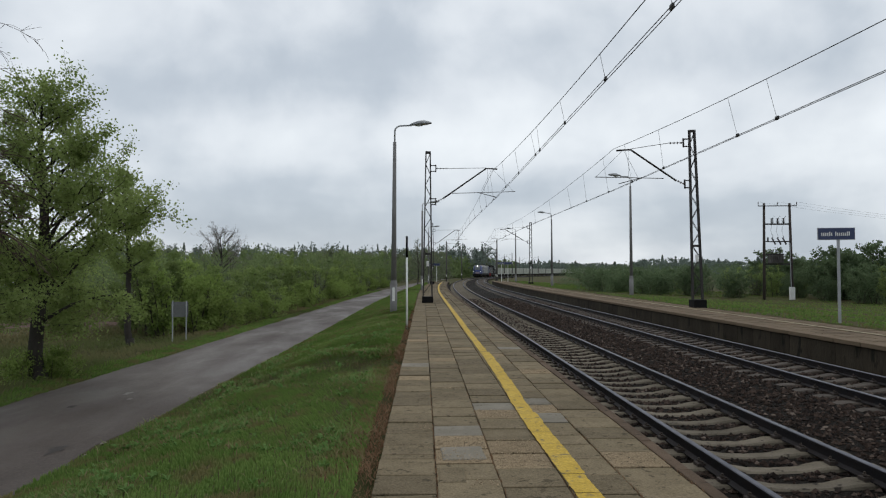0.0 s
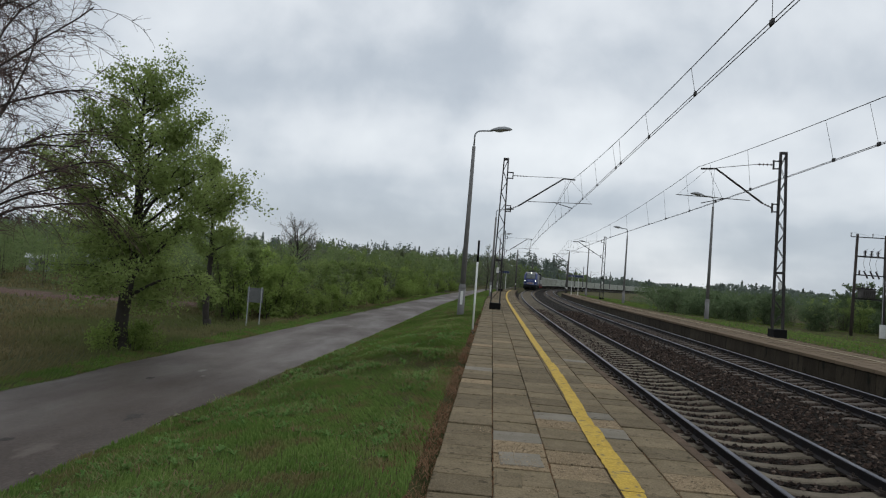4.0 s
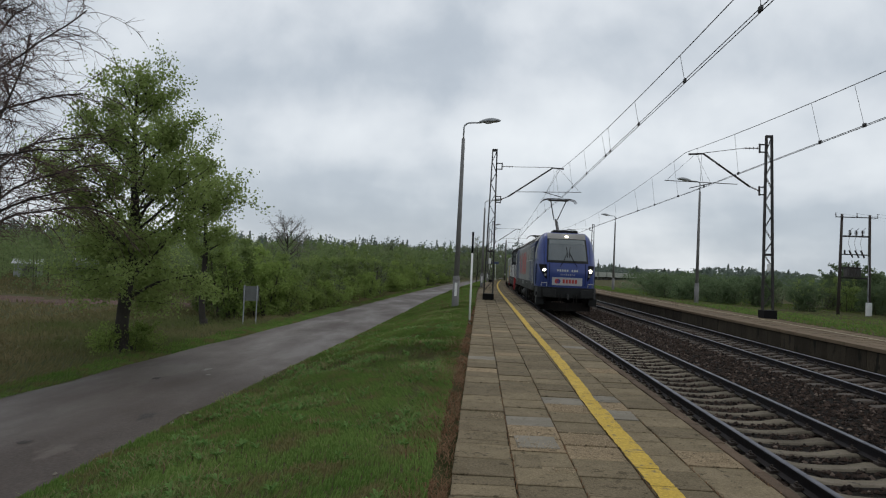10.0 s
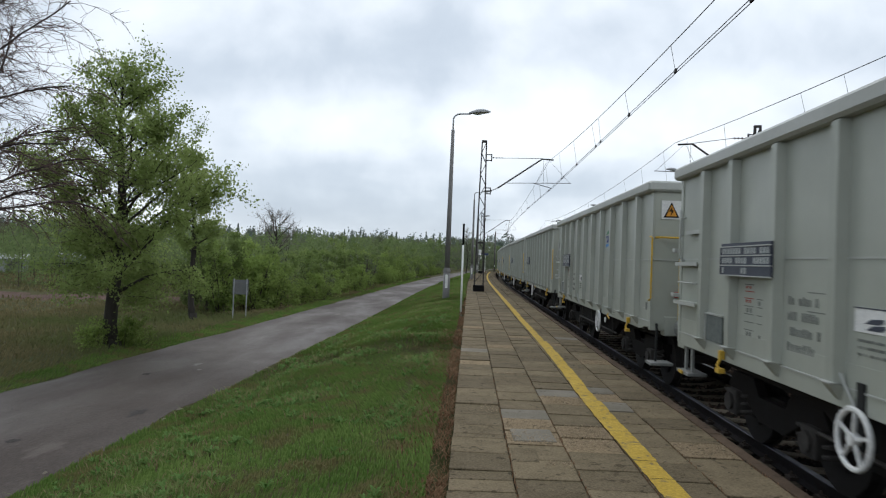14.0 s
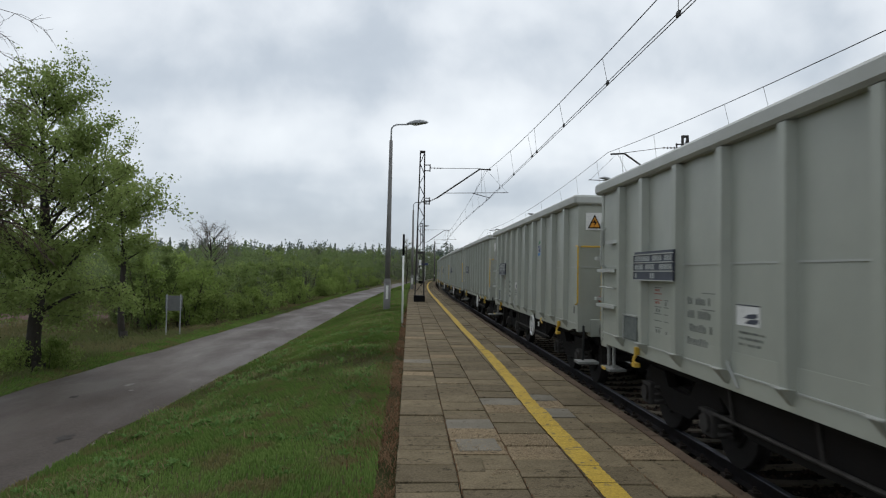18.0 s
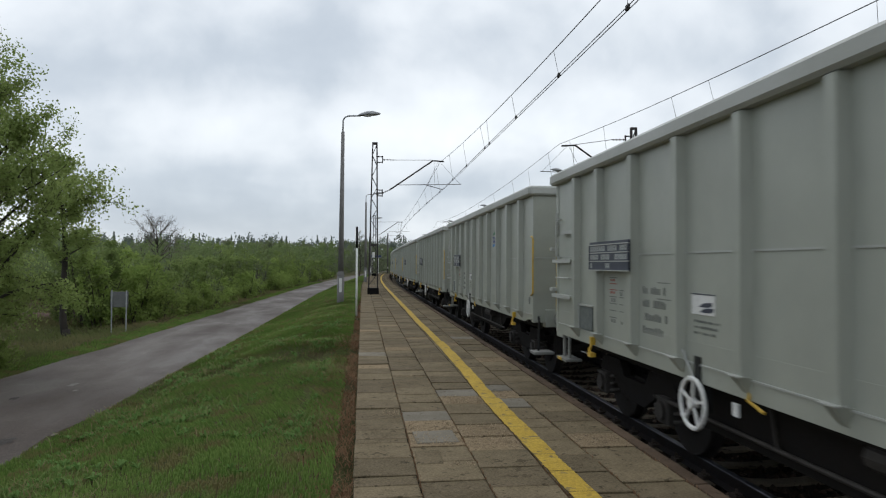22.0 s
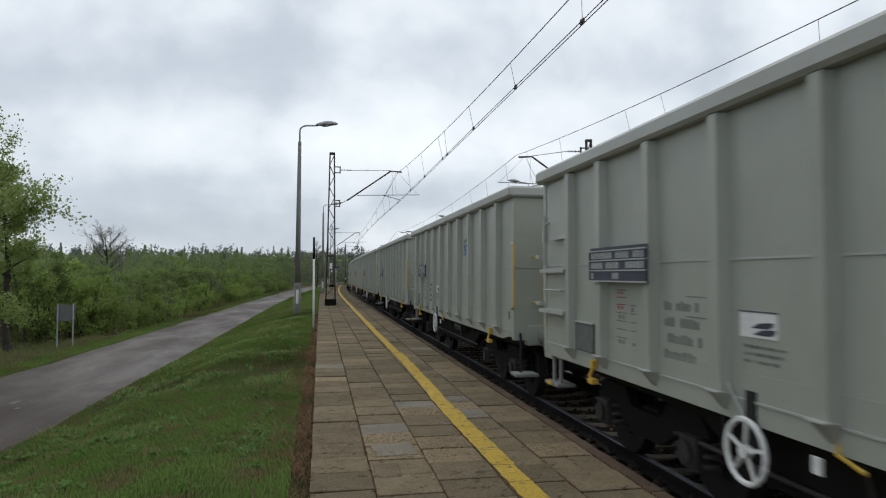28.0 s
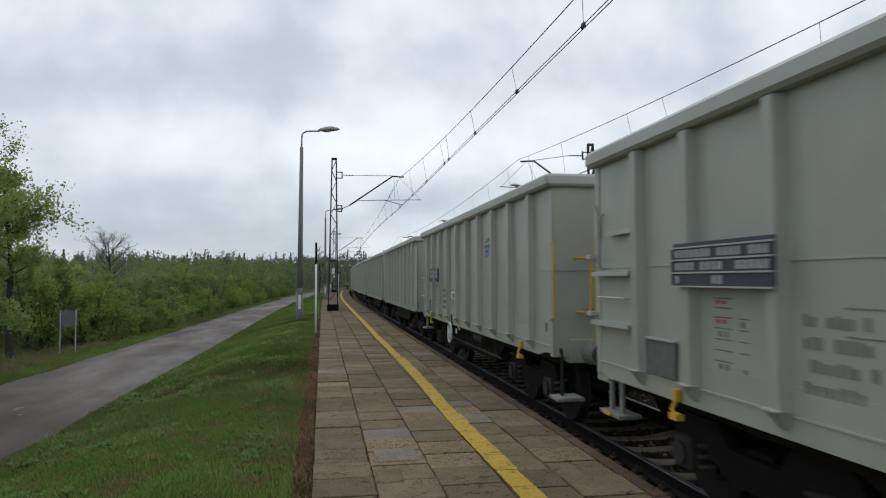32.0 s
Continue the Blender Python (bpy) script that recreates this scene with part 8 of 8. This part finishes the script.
def field(seed, n, s0, s1, power, lo, hi, clump=0.0):
    rs = np.random.RandomState(seed)
    s = s0 + (s1 - s0) * rs.rand(n) ** power
    f = rs.rand(n)
    l = np.array([lo(v) if callable(lo) else lo for v in s]) * (1 - f) + np.array([hi(v) if callable(hi) else hi for v in s]) * f
    x = np.interp(s, LINE[:, 0], LINE[:, 1]) + l * np.cos(np.interp(s, LINE[:, 0], LINE[:, 3]))
    y = np.interp(s, LINE[:, 0], LINE[:, 2]) - l * np.sin(np.interp(s, LINE[:, 0], LINE[:, 3]))
    if clump:
        keep = (np.sin(x * 2.1 + 1.3 * np.sin(y * 1.7)) * np.sin(y * 1.6 + np.sin(x * 2.9)) + rs.normal(size=n) * 0.35) > clump
        x, y, s, l = x[keep], y[keep], s[keep], l[keep]
    return x, y, ground_z(s, l, x, y) - 0.01, s


er_ = lambda s: float(verge(s)[0]) + 0.02
el_ = lambda s: float(verge(s)[1])
rs_ = np.random.RandomState(2)
x, y, z, s = field(1, 140000, 2.2, 34, 1.7, er_, -4.50)
blades("verge_grass", "short green spring grass on the bank", 1, x, y, z, rs_.uniform(0.02, 0.065, len(x)) * (1 + s / 35), 0.0075 * (1 + s / 9), M_GRASS, 1.5)
x, y, z, s = field(2, 60000, 2.2, 28, 1.8, er_, -4.7, 0.40)
blades("tall_verge_grass", "taller green grass tufts on the bank", 2, x, y, z, rs_.uniform(0.05, 0.14, len(x)), 0.009 * (1 + s / 12), M_GRASSFRESH, 1.2)
x, y, z, s = field(21, 60000, -14, 2.4, 0.6, er_, -4.45)
blades("bank_grass", "short green grass on the bank", 21, x, y, z, rs_.uniform(0.03, 0.10, len(x)), 0.012, M_GRASS, 1.1)
x, y, z, s = field(3, 34000, 30, 112, 1.3, er_, -4.4)
blades("far_verge_grass", "green grass further along the bank", 3, x, y, z, rs_.uniform(0.07, 0.15, len(x)), 0.04 * (s / 40), M_GRASS, 0.9)
x, y, z, s = field(4, 26000, 2.2, 40, 1.6, -4.86, -4.35, -0.45)
blades("dead_edge_grass", "dead reddish-brown grass along the platform edge", 4, x, y, np.maximum(z, -0.06), rs_.uniform(0.015, 0.06, len(x)), 0.007 * (1 + s / 12), M_GRASSBROWN, 2.2)
x, y, z, s = field(5, 70000, 2.2, 40, 1.7, er_, -4.5, 0.30)
blades("dry_grass", "straw-coloured dry grass tufts", 5, x, y, z, rs_.uniform(0.03, 0.11, len(x)), 0.007 * (1 + s / 12), M_GRASSDRY, 1.8)
x, y, z, s = field(6, 42000, 5, 70, 1.4, lambda s: el_(s) - 9.0, lambda s: el_(s) - 0.55)
blades("lane_grass", "dull olive and yellowed grass beyond the lane", 6, x, y, z, rs_.uniform(0.06, 0.18, len(x)), 0.018 * (1 + s / 25), M_FIELDGRASS, 1.0)
x, y, z, s = field(16, 34000, 5, 90, 1.4, lambda s: el_(s) - 0.85, lambda s: el_(s) + 0.03)
blades("lane_edge_grass", "short green grass along the lane", 16, x, y, z, rs_.uniform(0.04, 0.10, len(x)), 0.014 * (1 + s / 25), M_GRASS, 1.0)
x, y, z, s = field(7, 42000, 8, 90, 1.2, lambda s: el_(s) - 45.0, lambda s: el_(s) - 2.0)
open_ = (y < 31.6) | (y > 36.4) | (x > -14)
x, y, z, s = x[open_], y[open_], z[open_], s[open_]
blades("rough_field_grass", "dull straw-green grass of the rough field", 7, x, y, z, rs_.uniform(0.10, 0.26, len(x)), 0.035 * (1 + s / 30), M_FIELDGRASS, 1.1)
x, y, z, s = field(8, 46000, 12, 120, 1.2, 8.5, 26.0)
blades("meadow_grass", "green meadow grass behind the far platform", 8, x, y, z, rs_.uniform(0.04, 0.12, len(x)), 0.04 * (1 + s / 40), M_GRASS, 1.0)


def rosettes():
    rs = np.random.RandomState(12)
    x, y, z, s = field(9, 3300, 2.6, 22, 1.5, lambda s: er_(s) + 0.2, -4.8, 0.15)
    vs, fs = [], []
    for k in range(len(x)):
        size = rs.uniform(0.022, 0.075) * (1 + s[k] / 40)
        for j in range(rs.randint(7, 15)):
            a = rs.rand() * 6.2832
            up = rs.uniform(0.25, 0.9)
            d = np.array([math.cos(a), math.sin(a), 0]) * size
            w = np.array([-math.sin(a), math.cos(a), 0]) * size * 0.17
            o = np.array([x[k], y[k], z[k] + 0.03])
            n0 = len(vs)
            hz = np.array([0, 0, size * up])
            vs += [o, o + d * 0.55 + w + hz * 0.9, o + d + hz, o + d * 0.55 - w + hz * 0.9]
            fs.append((n0, n0 + 1, n0 + 2, n0 + 3))
    return tagged(mesh_from("verge_weeds", vs, fs, M_WEED), "broad-leaved green weeds in the bank's grass", "weed", kind="stuff")


rosettes()
# moss and grass in the platform's joints
rs9 = np.random.RandomState(31)
n = 2600
s9 = 3 + 26 * rs9.rand(n) ** 1.6
cols9 = np.array([-3.832, -3.31, -2.784, -2.276, -1.762])[rs9.randint(0, 5, n)] + rs9.normal(size=n) * 0.006
blades("joint_grass", "dark moss and grass in the slab joints", 31, TC + cols9, s9, np.full(n, -0.02), rs9.uniform(0.015, 0.035, n), 0.008, M_GRASSBROWN, 1.2)
# ploughed strip in the field behind the tree
v, f = [], []
for i in range(41):
    a = -64 + i * 1.3
    for j in range(5):
        v.append((a, 31.4 + j * 1.2 + 0.4 * math.sin(a * 0.35) + 0.5 * math.sin(a * 1.3 + j), -0.84 + 0.05 * math.sin(a * 3 + j) + (0.0 if 0 < j < 4 else -0.08)))
for i in range(40):
    for j in range(4):
        q = i * 5 + j
        f.append((q, q + 5, q + 6, q + 1))
tagged(mesh_from("ploughed_strip", v, f, mat("ploughed_soil", (0.092, 0.046, 0.032), (0.062, 0.034, 0.025), rough=1.0, scale=0.6, fine=8.0, bump=1.0, depth=0.1)), "reddish-brown ploughed strip of field", "field", kind="structure")


# pale farm sheds half hidden behind the bushes
def shed(m, w, d, h, label):
    t = thing("shed", label, "shed", m)
    wall = part("wall", box(-w / 2, w / 2, -d / 2, d / 2, 0, h), mat("pale_render", (0.30, 0.31, 0.32), (0.24, 0.25, 0.26), rough=0.9, scale=1.0), t)
    part("roof", prism([(-d / 2 - 0.2, h - 0.02), (0, h + 0.42), (d / 2 + 0.2, h - 0.02), (0, h + 0.34)], "x", -w / 2 - 0.2, w / 2 + 0.2), mat("sheet_roof", (0.42, 0.44, 0.46), (0.34, 0.36, 0.37), rough=0.5, scale=1.0), t, "pale sheet roof")
    part("door", box(-0.45, 0.45, -d / 2 - 0.03, -d / 2 - 0.004, 0, h - 0.25), M_STEELGREY, wall)
    part("window", box(w * 0.22, w * 0.36, -d / 2 - 0.03, -d / 2 - 0.004, h * 0.45, h * 0.8), M_GLASSDARK, wall)


shed(pose(-43.0, 62.5, -0.95, 0, 0, 30), 2.2, 2.2, 1.30, "low pale farm shed behind bushes")
shed(pose(-38.6, 64.5, -0.90, 0, 0, 38), 1.8, 2.0, 1.55, "small white-roofed farm shed behind bushes")


# ---- what moves ----
RUN_T = [0, 8, 10, 11.2, 12, 13.5, 17, 19, 23, 28, 32]
RUN_S = [257.5, 107.9, 70.9, 49.6, 35.05, 7.25, -57.89, -95.36, -170.91, -266.35, -343.3]


def run(t):
    """Chainage of the leading wagon's front corner."""
    return float(np.interp(t, RUN_T, RUN_S))


def vehicle_pose(s, base):
    a, b = track(s - base), track(s + base)
    h = math.atan2(b[0] - a[0], b[1] - a[1])
    return pose((a[0] + b[0]) / 2, (a[1] + b[1]) / 2, RAIL, 0, 0, -math.degrees(h))


def motions():
    times = [0.5 * i for i in range(65)]
    for ob, back, base in CHAIN:
        walk(ob, [(t, vehicle_pose(run(t) + back, base)) for t in times])


motions()
